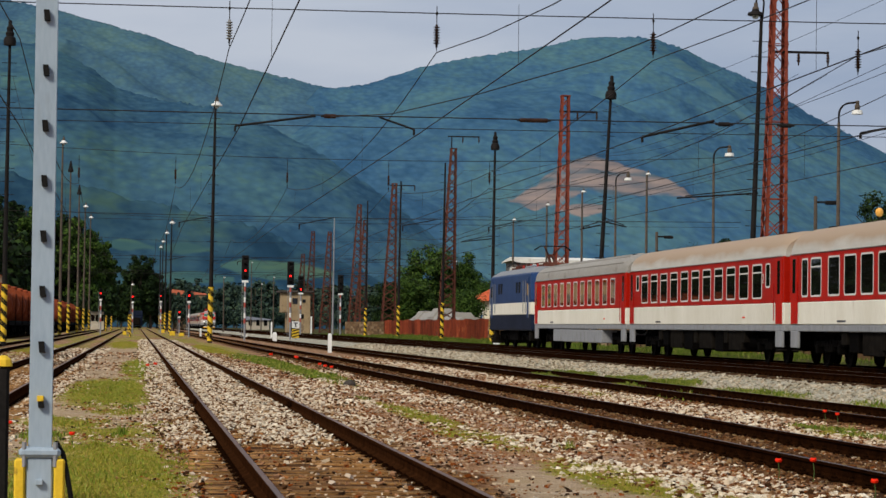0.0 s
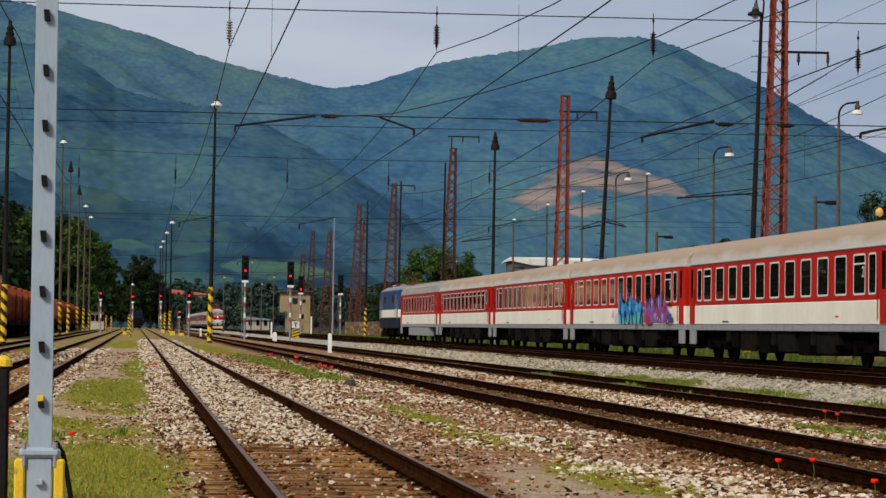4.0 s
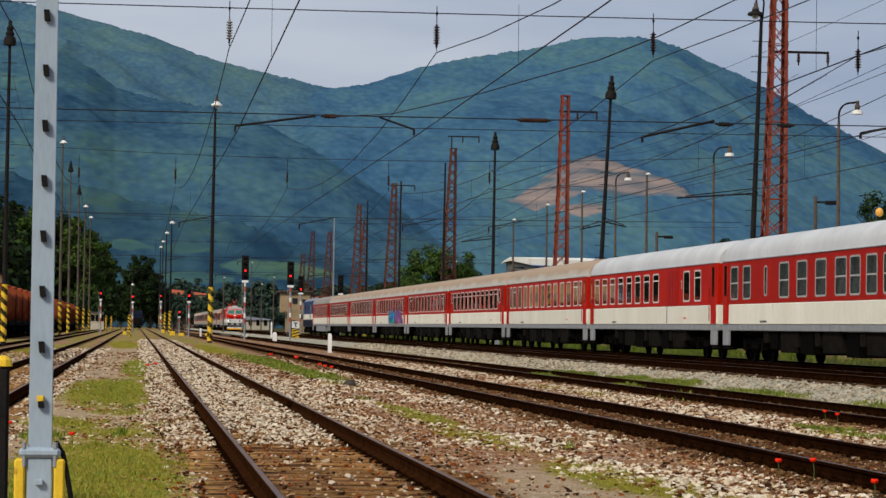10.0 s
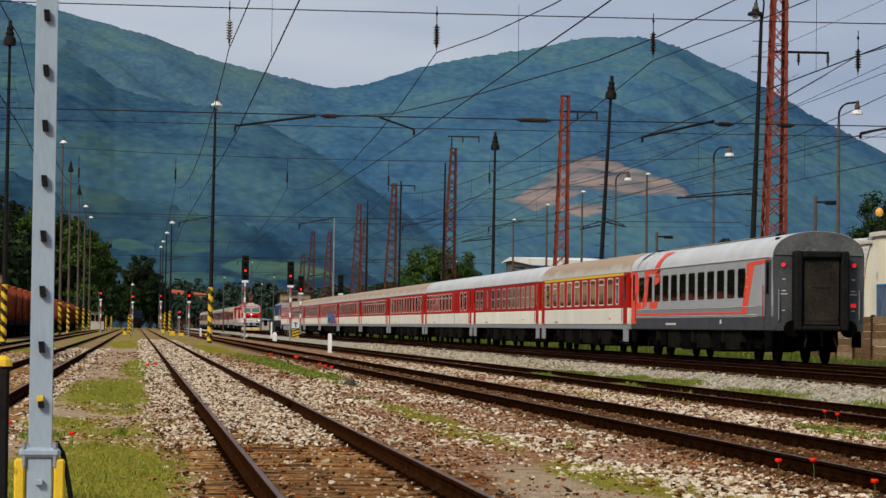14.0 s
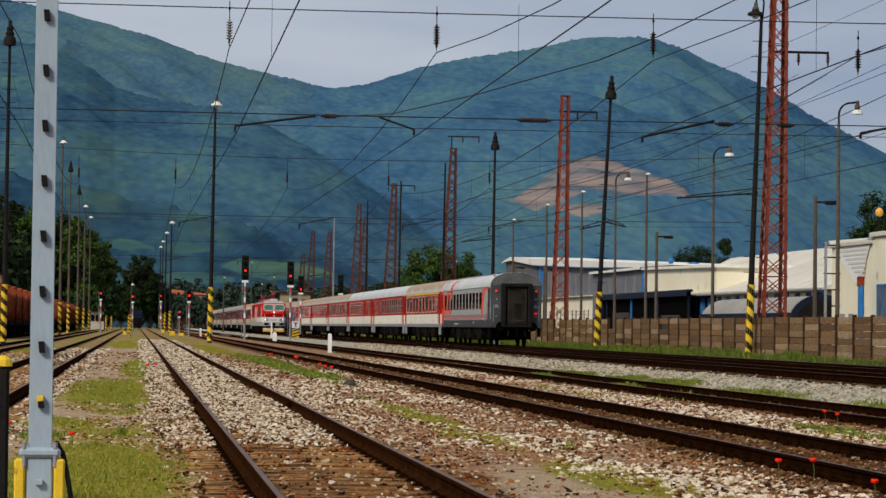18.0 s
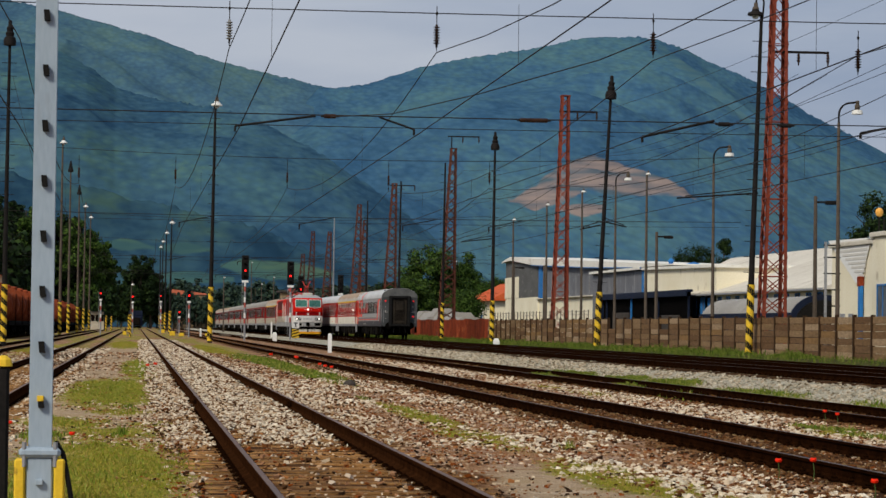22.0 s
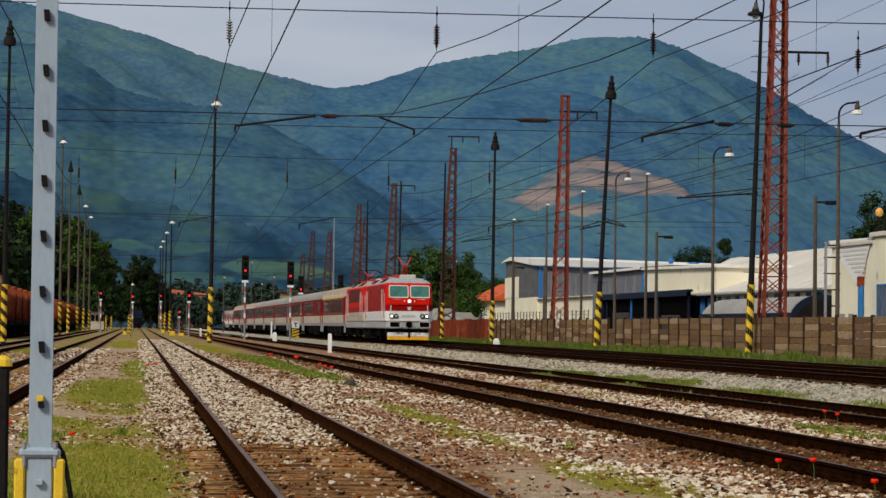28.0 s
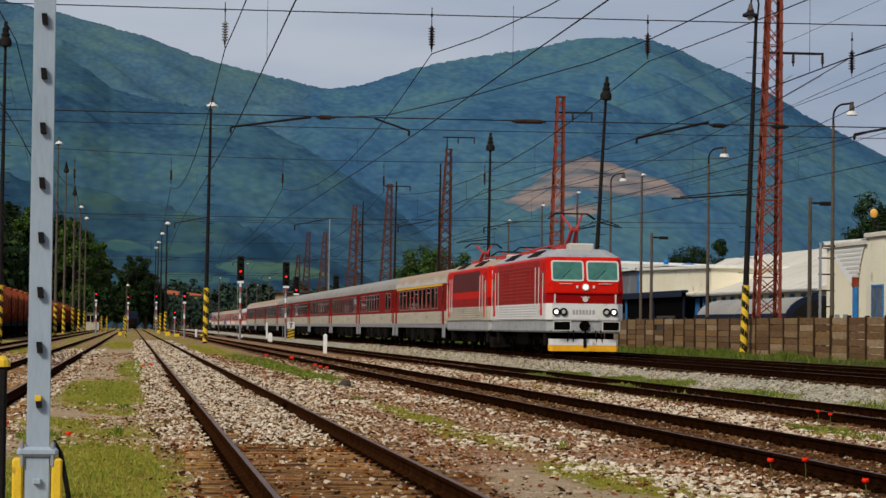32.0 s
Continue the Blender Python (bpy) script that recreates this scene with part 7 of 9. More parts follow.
HOLD = {1.78: 0.6, 7.62: -0.8, 12.7: -0.4, 16.95: 0.3}   # where the contact wires are held off the track centres
HUNG = {1.78: 2.13, 7.62: 7.18, 12.7: 12.55, 16.95: 17.72}   # where the messenger wires hang at the near span
NEXT = {7.62: 7.21, 12.7: 12.18, 16.95: 17.17}   # and at the span after it
SPANS = [-4.0, 66.0, 133.0, 215.0, 275.0, 337.0]
for (tx, tz), hook in zip(TRACKS[3:], (8.0, 7.9, 8.0, 8.0, 7.85, 8.05)):
    cpts, mpts, drops = [], [], []
    for k, (a, b) in enumerate(zip(SPANS[:-1], SPANS[1:])):
        sag = 0.5 if k == 0 and tx != 7.62 else 1.15
        for i in range(9):
            f = i / 8
            y = a + (b - a) * f
            zm = hook + tz - 4 * sag * f * (1 - f)
            xc = tx + HOLD.get(tx, 0.0) + (0.12 if k % 2 else -0.12) * (1 - 2 * f) - 0.12
            zc = 5.95
            if i < 8 or k == len(SPANS) - 2:
                cpts.append((xc, y, zc))
                hang = [HUNG.get(tx, tx) if j == 1 else NEXT.get(tx, tx) if j == 2 else tx + 0.35 * math.sin(j + tx) for j in (k, k + 1)]
                mpts.append((hang[0] * (1 - f) + hang[1] * f, y, zm))
            if i in (2, 4, 6):
                drops.append((y, zc, zm, xc - tx))
    wire_run("contact_wire", tx, cpts, 0.0125, "wire", "dark contact wire over a track", drops[:9])
    wire_run("messenger_wire", tx, mpts, 0.0125, "wire", "sagging messenger wire over a track")


def insulator_string(x, y, z0, z1, big=False):
    """A string of insulators hanging from z1 down to z0."""
    t = thing("insulator_string", x, y, z0, "brown insulator string hanging from the span wire", "insulator", "insulators")
    h = z1 - z0
    part("rod", Geo().tube((0, 0, 0), (0, 0, h), 0.012, 0.012, 5), M["wire"], t)
    c = h * 0.35
    prof = [(0.03, c - 0.24)]
    for k in range(7):
        z = c - 0.22 + k * 0.065
        prof += [(0.035, z), (0.085 if big else 0.07, z + 0.02), (0.085 if big else 0.07, z + 0.03), (0.035, z + 0.045)]
    prof.append((0.03, c + 0.26))
    part("insulator_body", Geo().lathe(prof, 10), M["grey_porcelain" if big and x < 3 else "porcelain"], t)
    for z in (0.08, h * 0.8):
        part("clamp", Geo().box(-0.025, 0.025, -0.025, 0.025, z, z + 0.07, 0.006), M["mast_dark"], t)
    return t


def head_span(y, x0, x1, top, steady, droop, tracks, ends=None):
    """Cross wires over all tracks: an upper span that carries the messenger wires, and steady wires below."""
    t = thing("span_wire", (x0 + x1) / 2, y, 0, "cross-span wires over the yard tracks", "overhead wire", "overhead wires", "structure")
    cx = (x0 + x1) / 2

    def curve(z, d):
        pts = []
        for i in range(13):
            f = i / 12
            pts.append((x0 + (x1 - x0) * f - cx, 0, z - 4 * d * f * (1 - f)))
        return pts
    part("upper_span", Geo().path(curve(top + droop, droop), 0.014, 5), M["wire"], t)
    part("steady_span", Geo().path(curve(steady + 0.1, 0.1), 0.014, 5), M["wire"], t)
    part("lower_steady_span", Geo().path([(a, 0.3, c - 0.25) for a, b, c in curve(steady + 0.1, 0.1)], 0.009, 5), M["wire"], t)
    if ends:
        part("catenary_span", Geo().path(curve(ends, ends - top - 1.0), 0.012, 5), M["wire"], t)
    return t


head_span(66.0, -16, 34, 8.87, 6.32, 0.12, None)
head_span(133.0, -7.2, 29.8, 9.35, 6.5, 0.5, None)
head_span(215.0, -8.8, 28.1, 9.5, 6.5, 0.6, None)
head_span(275.0, -8.8, 28.1, 9.5, 6.5, 0.6, None)
head_span(337.0, -8.8, 28.1, 9.5, 7.4, 0.6, None)
for (tx, tz), z0 in zip(TRACKS[4:8], (8.0, 8.0, 7.95, 7.65)):
    x = HUNG[tx]
    insulator_string(x, 66.0, z0 - 0.05, z0 + 1.05, True)
for tx, tz in TRACKS[3:]:
    insulator_string(NEXT.get(tx, tx), 133.0, 8.0 + tz, 9.35, False)
# registration arms at the near span, and hooks that hold the contact wires
for x0, x1, z0, z1, r in ((2.3, 4.25, 6.02, 6.3, 0.028), (5.8, 6.65, 6.3, 6.02, 0.024), (12.3, 14.1, 5.95, 6.38, 0.032), (17.8, 18.6, 6.15, 6.31, 0.03)):
    t = thing("registration_arm", x0, 66.0, 0, "dark steel registration arm on the steady wire", "registration arm", "registration arms")
    part("tube", Geo().tube((0, 0, z0), (x1 - x0, 0, z1), r, r, 8), M["mast_dark"], t)
    e = 0.0 if z0 < z1 else x1 - x0
    part("clamp", Geo().box(e - 0.025, e + 0.025, -0.04, 0.04, min(z0, z1) - 0.14, min(z0, z1), 0.006), M["mast_dark"], t)
for x, m in ((4.6, "porcelain"), (9.6, "porcelain"), (14.35, "mast_dark"), (15.9, "mast_dark")):
    t = thing("span_insulator", x, 66.0, 6.3, "insulator set into the steady span wire", "insulator", "insulators")
    w = 0.36 if m == "porcelain" and x > 5 else 0.16
    part("insulator_body", Geo().lathe([(0.02, -w), (0.055, -w + 0.03), (0.055, w - 0.03), (0.02, w)], 10, (0, 0, 0), "x"), M[m], t)
    part("end_fitting", Geo().box(-w - 0.06, -w + 0.02, -0.025, 0.025, -0.025, 0.025, 0.006).box(w - 0.02, w + 0.06, -0.025, 0.025, -0.025, 0.025, 0.006), M["mast_dark"], t)
# contact wire of the crossover, rising to the span's end
wire_run("crossover_wire", 6.8, [(4.6, 66, 6.28), (5.62, 60.8, 5.98), (6.8, 54.8, 5.94), (7.5, 51.2, 5.98), (8.13, 48, 6.01), (8.68, 45.2, 6.16), (9.3, 42, 6.42), (12.0, 28, 7.4), (14.5, 12, 8.6)], 0.011, "wire", "contact wire that leads over to the next track")
# cantilever hooks in the far spans
for yy in (133.0, 215.0, 275.0):
    for tx, tz in TRACKS[4:8]:
        t = thing("registration_arm", tx, yy, 0, "dark steel registration arm in the far span", "registration arm", "registration arms")
        part("tube", Geo().tube((0.2, 0, 6.15), (1.9, 0, 6.5), 0.022, 0.022, 6), M["mast_dark"], t)
        part("clamp", Geo().box(0.18, 0.24, -0.03, 0.03, 5.9, 6.17, 0.006), M["mast_dark"], t)
# brackets on two of the poles
for xx, yy, zz, w in ((28.2, 164.9, 7.3, -1.3), (28.4, 164.9, 7.5, 1.4), (28.1, 214.4, 8.0, -2.6), (29.9, 129.7, 7.6, -4.0)):
    t = thing("cantilever_bracket", xx, yy, zz, "dark steel cantilever bracket on a pole", "bracket", "brackets")
    part("tube", Geo().tube((0, 0, 0.3), (w, 0, 0.0), 0.04, 0.04, 6), M["mast_dark"], t)
    part("stay", Geo().tube((0, 0, 0.55), (w * 0.9, 0, 0.1), 0.025, 0.025, 6), M["mast_dark"], t)
# feeder and lighting wires along the right side
for x, z, s, y0 in ((33.0, 14.2, 1.0, 134.5), (34.5, 14.2, 1.0, 134.5), (32.5, 17.0, 1.2, 60.0), (34.0, 11.0, 0.6, 129.0), (28.4, 9.5, 0.8, 60.0), (24.6, 10.4, 0.9, 60.0)):
    pts = []
    ys = [y0, 202.0, 272.0, 337.0, 393.0, 454.0, 497.0]
    for a, b in zip(ys[:-1], ys[1:]):
        for i in range(8):
            f = i / 8
            pts.append((x, a + (b - a) * f, z - 4 * s * f * (1 - f)))
    wire_run("feeder_wire", x, pts, 0.011, "wire", "sagging feeder wire along the masts")
for (a, b) in (((30.0, 129.7, 11.4), (20.8, 66.0, 9.0)), ((-7.2, 156.5, 15.2), (-5.4, 150.0, 8.6)), ((28.6, 164.9, 12.0), (16.9, 133.0, 8.6))):
    t = thing("guy_wire", *a, "thin stay wire between pole and span", "overhead wire", "overhead wires", "structure")
    part("strand", Geo().tube((0, 0, 0), Vector(b) - Vector(a), 0.011, 0.011, 5, False), M["wire"], t)


# ---- the fence along the yard ----
fence = thing("concrete_fence", 30.0, 0, 0.04, "weathered brown concrete panel fence with stacked slabs", "fence", "", "structure")
post_me = Geo().box(-0.09, 0.09, -0.075, 0.075, -0.1, 1.9, 0.015).mesh("fence_post", M["fence_post"])
slab_me = [Geo().box(-0.035, 0.035, -1.36, 1.36, 0.0, h, 0.012).mesh("fence_slab", M["panel"]) for h in (0.295, 0.285, 0.3)]
gaps = {(25, 5), (25, 4), (19, 4), (33, 5), (33, 4)}
for k in range(47):
    y = 97.6 + k * 2.86
    piece("fence_post", post_me, fence, pose(rng.uniform(-0.02, 0.02), y, rng.uniform(-0.03, 0.02), 0, rng.uniform(-0.6, 0.6), 0))
    for j in range(6):
        if (k, j) in gaps:
            continue
        piece("fence_slab", slab_me[(k + j) % 3], fence, pose(rng.uniform(-0.02, 0.02), y + 1.43, j * 0.303 + rng.uniform(-0.004, 0.004), rng.uniform(-0.2, 0.2), rng.uniform(-1.5, 1.5), 0))
for k in range(30):
    y = 180.0 + k * 1.7
    piece("wire_stake", shared("wire_stake", lambda: Geo().box(-0.03, 0.03, -0.03, 0.03, 1.8, 2.45, 0.005).mesh("wire_stake", M["concrete"])), fence, pose(0, y, 0))
part("barbed_wire", Geo().path([(0, 180, 2.15), (0, 231, 2.15)], 0.012, 4).path([(0, 180, 2.35), (0, 231, 2.35)], 0.012, 4), M["wire"], fence)
rust = thing("sheet_fence", 30.0, 0, 0.02, "rust-red corrugated sheet fence", "fence", "", "structure")
for k in range(33):
    y = 231.5 + k * 3.0
    g = Geo()
    n = 12
    v = []
    for zz in (0.0, 1.95 + 0.06 * math.sin(k * 1.7)):
        for i in range(n + 1):
            v.append((0.04 * (i % 2), y + 2.96 * i / n, zz))
    g.add(v, [(i, i + 1, n + 2 + i, n + 1 + i) for i in range(n)])
    g.box(0.05, 0.12, y, y + 0.08, 0, 1.9)
    part("sheet", g, M["rust_sheet"], rust, "rusted sheet" if k < 1 else "")
back_wall = thing("yard_wall", 30.0, 0, 0.0, "brown slab wall in the far yard", "wall", "", "structure")
for k in range(22):
    for j in range(6):
        piece("fence_slab", slab_me[j % 3], back_wall, pose(0, 333.0 + k * 2.8, j * 0.303))


# ---- the works behind the fence ----
def wall_window(parent, x, y, z, w, h, trim="blue_trim", side=-1):
    fr = part("window", Geo().box(-0.06, 0.02, -w / 2, w / 2, -h / 2, -h / 2 + 0.09).box(-0.06, 0.02, -w / 2, w / 2, h / 2 - 0.09, h / 2).box(-0.06, 0.02, -w / 2, -w / 2 + 0.09, -h / 2 + 0.09, h / 2 - 0.09)
              .box(-0.06, 0.02, w / 2 - 0.09, w / 2, -h / 2 + 0.09, h / 2 - 0.09).box(-0.05, 0.02, -0.03, 0.03, -h / 2 + 0.09, h / 2 - 0.09), M[trim], parent, "blue window frame", pose(x, y, z))
    part("pane", Geo().box(-0.02, 0.01, -w / 2 + 0.09, w / 2 - 0.09, -h / 2 + 0.09, h / 2 - 0.09), M["pane"], fr)
    return fr


# tall grey hall with a white lower wall
t = thing("factory_hall", 46.0, 300.0, 0.05, "grey sheet-clad hall with cream base and pale roof", "factory hall")
part("lower_wall", Geo().box(0.25, 20, -26.4, 12, -0.1, 4.5, 0.02).box(0.05, 20, 12, 39.6, -0.1, 4.8, 0.02), M["plaster"], t, "cream plaster wall")
part("cladding", Geo().loft([[(0.12, y, 4.55), (8.8, y, 4.55), (8.8, y, z), (0.12, y, z)] for y, z in ((-26.5, 7.45), (12.0, 8.45))]), M["sheet_grey"], t, "grey sheet cladding")
# far bay in a darker grey than the rest of the wall
part("cladding", Geo().loft([[(0.06, y, 4.8), (8.8, y, 4.8), (8.8, y, z), (0.06, y, z)] for y, z in ((12.0, 8.45), (39.5, 9.3))]), M["sheet_dark"], t, "darker sheet cladding of the far bay")
part("rear_cladding", Geo().loft([[(0.9, y, 4.7), (8.8, y, 4.7), (8.8, y, z), (0.9, y, z)] for y, z in ((-66.0, 6.76), (-26.5, 7.45))]), M["sheet_grey"], t)
part("end_block", Geo().box(-0.02, 12, 27.8, 39.8, 4.82, 7.4, 0.02), M["plaster"], t)
part("roof", Geo().loft([[(-0.35, y, z0), (9.0, y, z0), (9.0, y, z1), (-0.35, y, z1)] for y, z0, z1 in ((-70.0, 6.74, 6.84), (-55.0, 6.85, 7.22), (-25.0, 7.46, 8.12), (15.0, 8.56, 9.32), (33.0, 9.5, 9.92), (40.5, 9.3, 9.45))]), M["bright_roof"], t, "pale sheet roof with a deep edge")
part("roof_trim", Geo().loft([[(-0.37, y, z - 0.09), (-0.3, y, z - 0.09), (-0.3, y, z), (-0.37, y, z)] for y, z in ((-55.0, 6.84), (-25.0, 7.45), (15.0, 8.55))]), M["blue_trim"], t, "thin blue trim under the roof edge")
part("panel_strip", Geo().box(-0.02, 0.15, 8.6, 11.0, 4.6, 8.3, 0.02), M["blue_trim"], t, "blue panel strip")
part("ledge", Geo().box(-0.12, 0.3, -26.4, 12, 4.5, 4.62, 0.02), M["hall_roof"], t, "pale ledge under the cladding")
for k in range(8):
    part("cladding_joint", Geo().box(0.06, 0.125, -24 + k * 4.3, -23.9 + k * 4.3, 4.6, 7.5 + k * 0.11), M["solebar"], t)
# lower grey annex and the cream hall with roof ventilators
t = thing("factory_annex", 46.0, 258.0, 0.05, "grey annex with a thin pale roof edge", "factory hall")
part("wall", Geo().box(0.0, 0.85, -12.3, 15.4, -0.1, 6.62, 0.02), M["sheet_grey"], t)
part("roof", Geo().loft([[(-0.4, y, z), (0.85, y, z), (0.85, y, z + 0.24), (-0.4, y, z + 0.24)] for y, z in ((-12.5, 6.66), (15.5, 6.7))]), M["bright_roof"], t)
part("blue_corner", Geo().box(-0.06, 0.1, -12.6, -11.9, 0, 6.6, 0.01), M["blue_trim"], t)
for k in range(5):
    part("wall_joint", Geo().box(-0.03, 0.02, -8 + k * 4.6, -7.92 + k * 4.6, 4.4, 6.6), M["solebar"], t)
t = thing("cream_hall", 46.0, 232.0, 0.05, "cream plaster hall with blue roof ventilators", "factory hall")
part("wall", Geo().loft([[(0, y, -0.1), (12, y, -0.1), (12, y, z), (0, y, z)] for y, z in ((-18.0, 6.2), (13.2, 6.6))]), M["plaster"], t)
part("roof", Geo().loft([[(-0.3, y, z), (12.3, y, z), (12.3, y, z + 0.24), (-0.3, y, z + 0.24)] for y, z in ((-18.3, 6.2), (13.3, 6.6))]), M["bright_roof"], t)
for y, r, h in ((10.8, 0.22, 0.95), (0.7, 0.55, 0.35)):
    v = part("roof_ventilator", Geo().lathe([(r, 0), (r, h * 0.7), (r * 1.3, h * 0.75), (r * 1.1, h * 0.9), (r * 0.2, h + 0.1)], 12), M["blue_trim"], t, "blue roof ventilator", pose(2.0, y, 6.62))
# dark canopy in front
t = thing("loading_canopy", 45.1, 215.0, 0.05, "dark navy loading canopy on blue posts", "canopy")
part("roof", Geo().box(-0.5, 0.0, 3.7, 46, 4.3, 4.5, 0.03), M["navy"], t)
part("fascia", Geo().box(-0.6, -0.5, 3.7, 46, 3.95, 4.4, 0.01), M["navy"], t)
# Black sheet in place of the deep shade under the canopy.
part("back_wall", Geo().box(-0.15, -0.12, 4.0, 46, -0.1, 4.3), M["under"], t)
part("side_wall", Geo().box(-0.5, -0.15, 45.6, 45.9, -0.1, 4.3), M["navy"], t)
for k in range(4):
    part("post", Geo().box(-0.35, -0.2, 4.0 + k * 13.0, 4.25 + k * 13.0, -0.1, 3.95, 0.02), M["blue_trim" if k == 2 else "navy"], t, "blue canopy post" if k == 2 else "")
part("stacked_goods", Geo().box(-0.45, -0.2, 8, 15, -0.05, 2.4, 0.05).box(-0.45, -0.2, 19, 27, -0.05, 2.0, 0.05).box(-0.45, -0.2, 31, 39, -0.05, 2.7, 0.05), M["tar"], t)
# the long hall with the great pale roof
t = thing("long_hall", 46.0, 205.0, 0.05, "long cream hall with a great pale roof and blue-framed windows", "factory hall")
part("wall", Geo().box(0, 24, -26, 30, -0.1, 4.2, 0.02), M["plaster"], t)
roof = part("roof", Geo().add([(-0.5, -27, 4.15), (-0.5, 30.5, 4.25), (12, 58, 8.3), (12, -27, 8.25), (24.5, -27, 4.2), (24.5, 58, 4.2), (-0.5, -27, 3.95), (-0.5, 30.5, 4.05), (24.5, -27, 3.95), (24.5, 58, 3.95)],
                              [(0, 3, 2, 1), (3, 4, 5, 2), (0, 1, 7, 6), (6, 7, 9, 8), (0, 6, 8, 4, 3)]), M["hall_roof"], t, "great pale sheet roof")
part("gutter", Geo().box(-0.62, -0.48, -27, 30.5, 3.95, 4.1, 0.02), M["solebar"], t)
for k in range(17):
    wall_window(t, -0.01, -24.5 + k * 3.2, 3.1, 1.3, 1.5)
for y in (11.5, 14.5):
    part("door_jamb", Geo().box(-0.1, 0.02, y - 0.3, y + 0.3, 0, 3.8, 0.01), M["blue_trim"], t, "blue gate jamb")
# the vaulted tank shed before it
t = thing("vaulted_shed", 39.5, 165.0, 0.05, "grey vaulted sheet shed with a black plate for the dark open end", "shed")
g = Geo()
arch = [(1.9 * math.cos(math.pi * i / 14), 1.7 + 1.55 * math.sin(math.pi * i / 14)) for i in range(15)]
g.extrude(arch, -10.5, 15.0)
part("vault", g, M["roof_dull"], t, "light grey vault", None, True)
part("base", Geo().box(-1.99, 1.99, -10.4, 15.0, -0.1, 2.25, 0.02), M["navy"], t, "dark blue base")
# Solid black plate painted as the unlit inside of the shed.
ring = Geo()
ring.extrude([(1.7 * math.cos(math.pi * i / 14), 1.5 + 1.5 * math.sin(math.pi * i / 14)) for i in range(15)], -10.62, -10.5)
part("black_end_plate", ring, M["black"], t, "black plate for the dark open end")
part("end_rim", Geo().extrude([(1.98 * math.cos(math.pi * i / 14), 1.7 + 1.63 * math.sin(math.pi * i / 14)) for i in range(15)], -10.55, -10.3), M["navy"], t)
for k in range(6):
    part("shed_window", Geo().box(-2.03, -1.97, -8 + k * 3.6, -6.2 + k * 3.6, 0.9, 1.5, 0.01), M["pane"], t)
# gabled house and flat house at the near end
t = thing("gabled_house", 40.0, 150.0, 0.05, "cream house with a white brick gable parapet", "house")
part("wall", Geo().box(0, 14, -9, 4.4, -0.1, 6.0, 0.02), M["plaster"], t)
part("parapet", Geo().add([(-0.08, 5.0, 6.45), (-0.08, -4.4, 6.35), (-0.08, -2.4, 4.1), (-0.08, -1.2, 3.9), (-0.3, 4.6, 6.2), (0.5, 5.0, 6.45), (0.5, -4.4, 6.35), (0.5, -1.2, 3.9)], [(0, 3, 2, 1), (0, 1, 6, 5), (1, 2, 7, 6), (0, 5, 7, 3)]), M["marker_white"], t, "white brick parapet")
for k in range(9):
    part("brick_course", Geo().box(-0.1, -0.06, 3.6 - k * 0.65, -3.9 + k * 0.12, 6.15 - k * 0.24, 6.3 - k * 0.24, 0.01), M["frame"], t)
part("roof", Geo().box(-0.2, 14.2, -9.2, 4.6, 6.0, 6.25, 0.03), M["hall_roof"], t)
part("blue_pipe", Geo().box(-0.25, -0.05, -2.75, -2.25, 0, 3.75, 0.03), M["blue_trim"], t, "blue downpipe box")
part("pipe_head", Geo().box(-0.3, -0.02, -2.75, -2.25, 3.7, 4.25, 0.03), M["rust_sheet"], t)
for y in (1.8, 0.0):
    part("vent_slit", Geo().box(-0.06, 0.02, y - 0.45, y + 0.45, 0.8, 2.2, 0.01), M["solebar"], t)
t = thing("flat_house", 38.0, 128.0, 0.05, "cream flat-roofed house with a blue-framed window", "house")
part("wall", Geo().box(0, 10, -12, 10.4, -0.1, 6.1, 0.02), M["plaster"], t)
part("roof", Geo().box(-0.15, 10.15, -12.2, 10.5, 6.1, 6.35, 0.03), M["hall_roof"], t)
wall_window(t, -0.01, 8.2, 2.7, 2.2, 1.9)
wall_window(t, -0.01, 3.2, 2.7, 2.2, 1.9)
part("antenna", Geo().tube((0.5, 10.0, 4.2), (0.5, 10.0, 7.1), 0.04, 0.04, 6).tube((-0.4, 10.0, 6.0), (1.2, 10.0, 6.0), 0.025, 0.025, 6), M["mast_dark"], t)
# small houses by the far trees
t = thing("tiled_house", 48.8, 385.0, 0.05, "small white house with a bright orange tiled roof", "house")
part("wall", Geo().box(0, 9, -13, 13, -0.1, 5.0, 0.02), M["plaster"], t)
part("roof", Geo().add([(-0.8, -13.8, 4.9), (-0.8, 14.5, 4.9), (4.5, 14.5, 7.6), (4.5, -13.8, 7.6), (9.8, -13.8, 4.9), (9.8, 14.5, 4.9)], [(0, 3, 2, 1), (3, 4, 5, 2), (0, 4, 3), (1, 2, 5), (0, 1, 5, 4)]), M["tile"], t, "orange tiled roof")
wall_window(t, -0.01, 0, 2.8, 1.6, 1.6)
t = thing("grey_hut", 44.0, 372.0, 0.05, "small hut with a grey pitched roof", "hut")
part("wall", Geo().box(0, 2.0, -6, 6, -0.1, 3.6, 0.02), M["ochre"], t)
part("roof", Geo().add([(-0.3, -6.5, 3.5), (-0.3, 6.5, 3.5), (1.0, 6.5, 5.3), (1.0, -6.5, 5.3), (2.3, -6.5, 3.5), (2.3, 6.5, 3.5)], [(0, 3, 2, 1), (3, 4, 5, 2), (0, 4, 3), (1, 2, 5), (0, 1, 5, 4)]), M["sheet_grey"], t)
g = Geo()
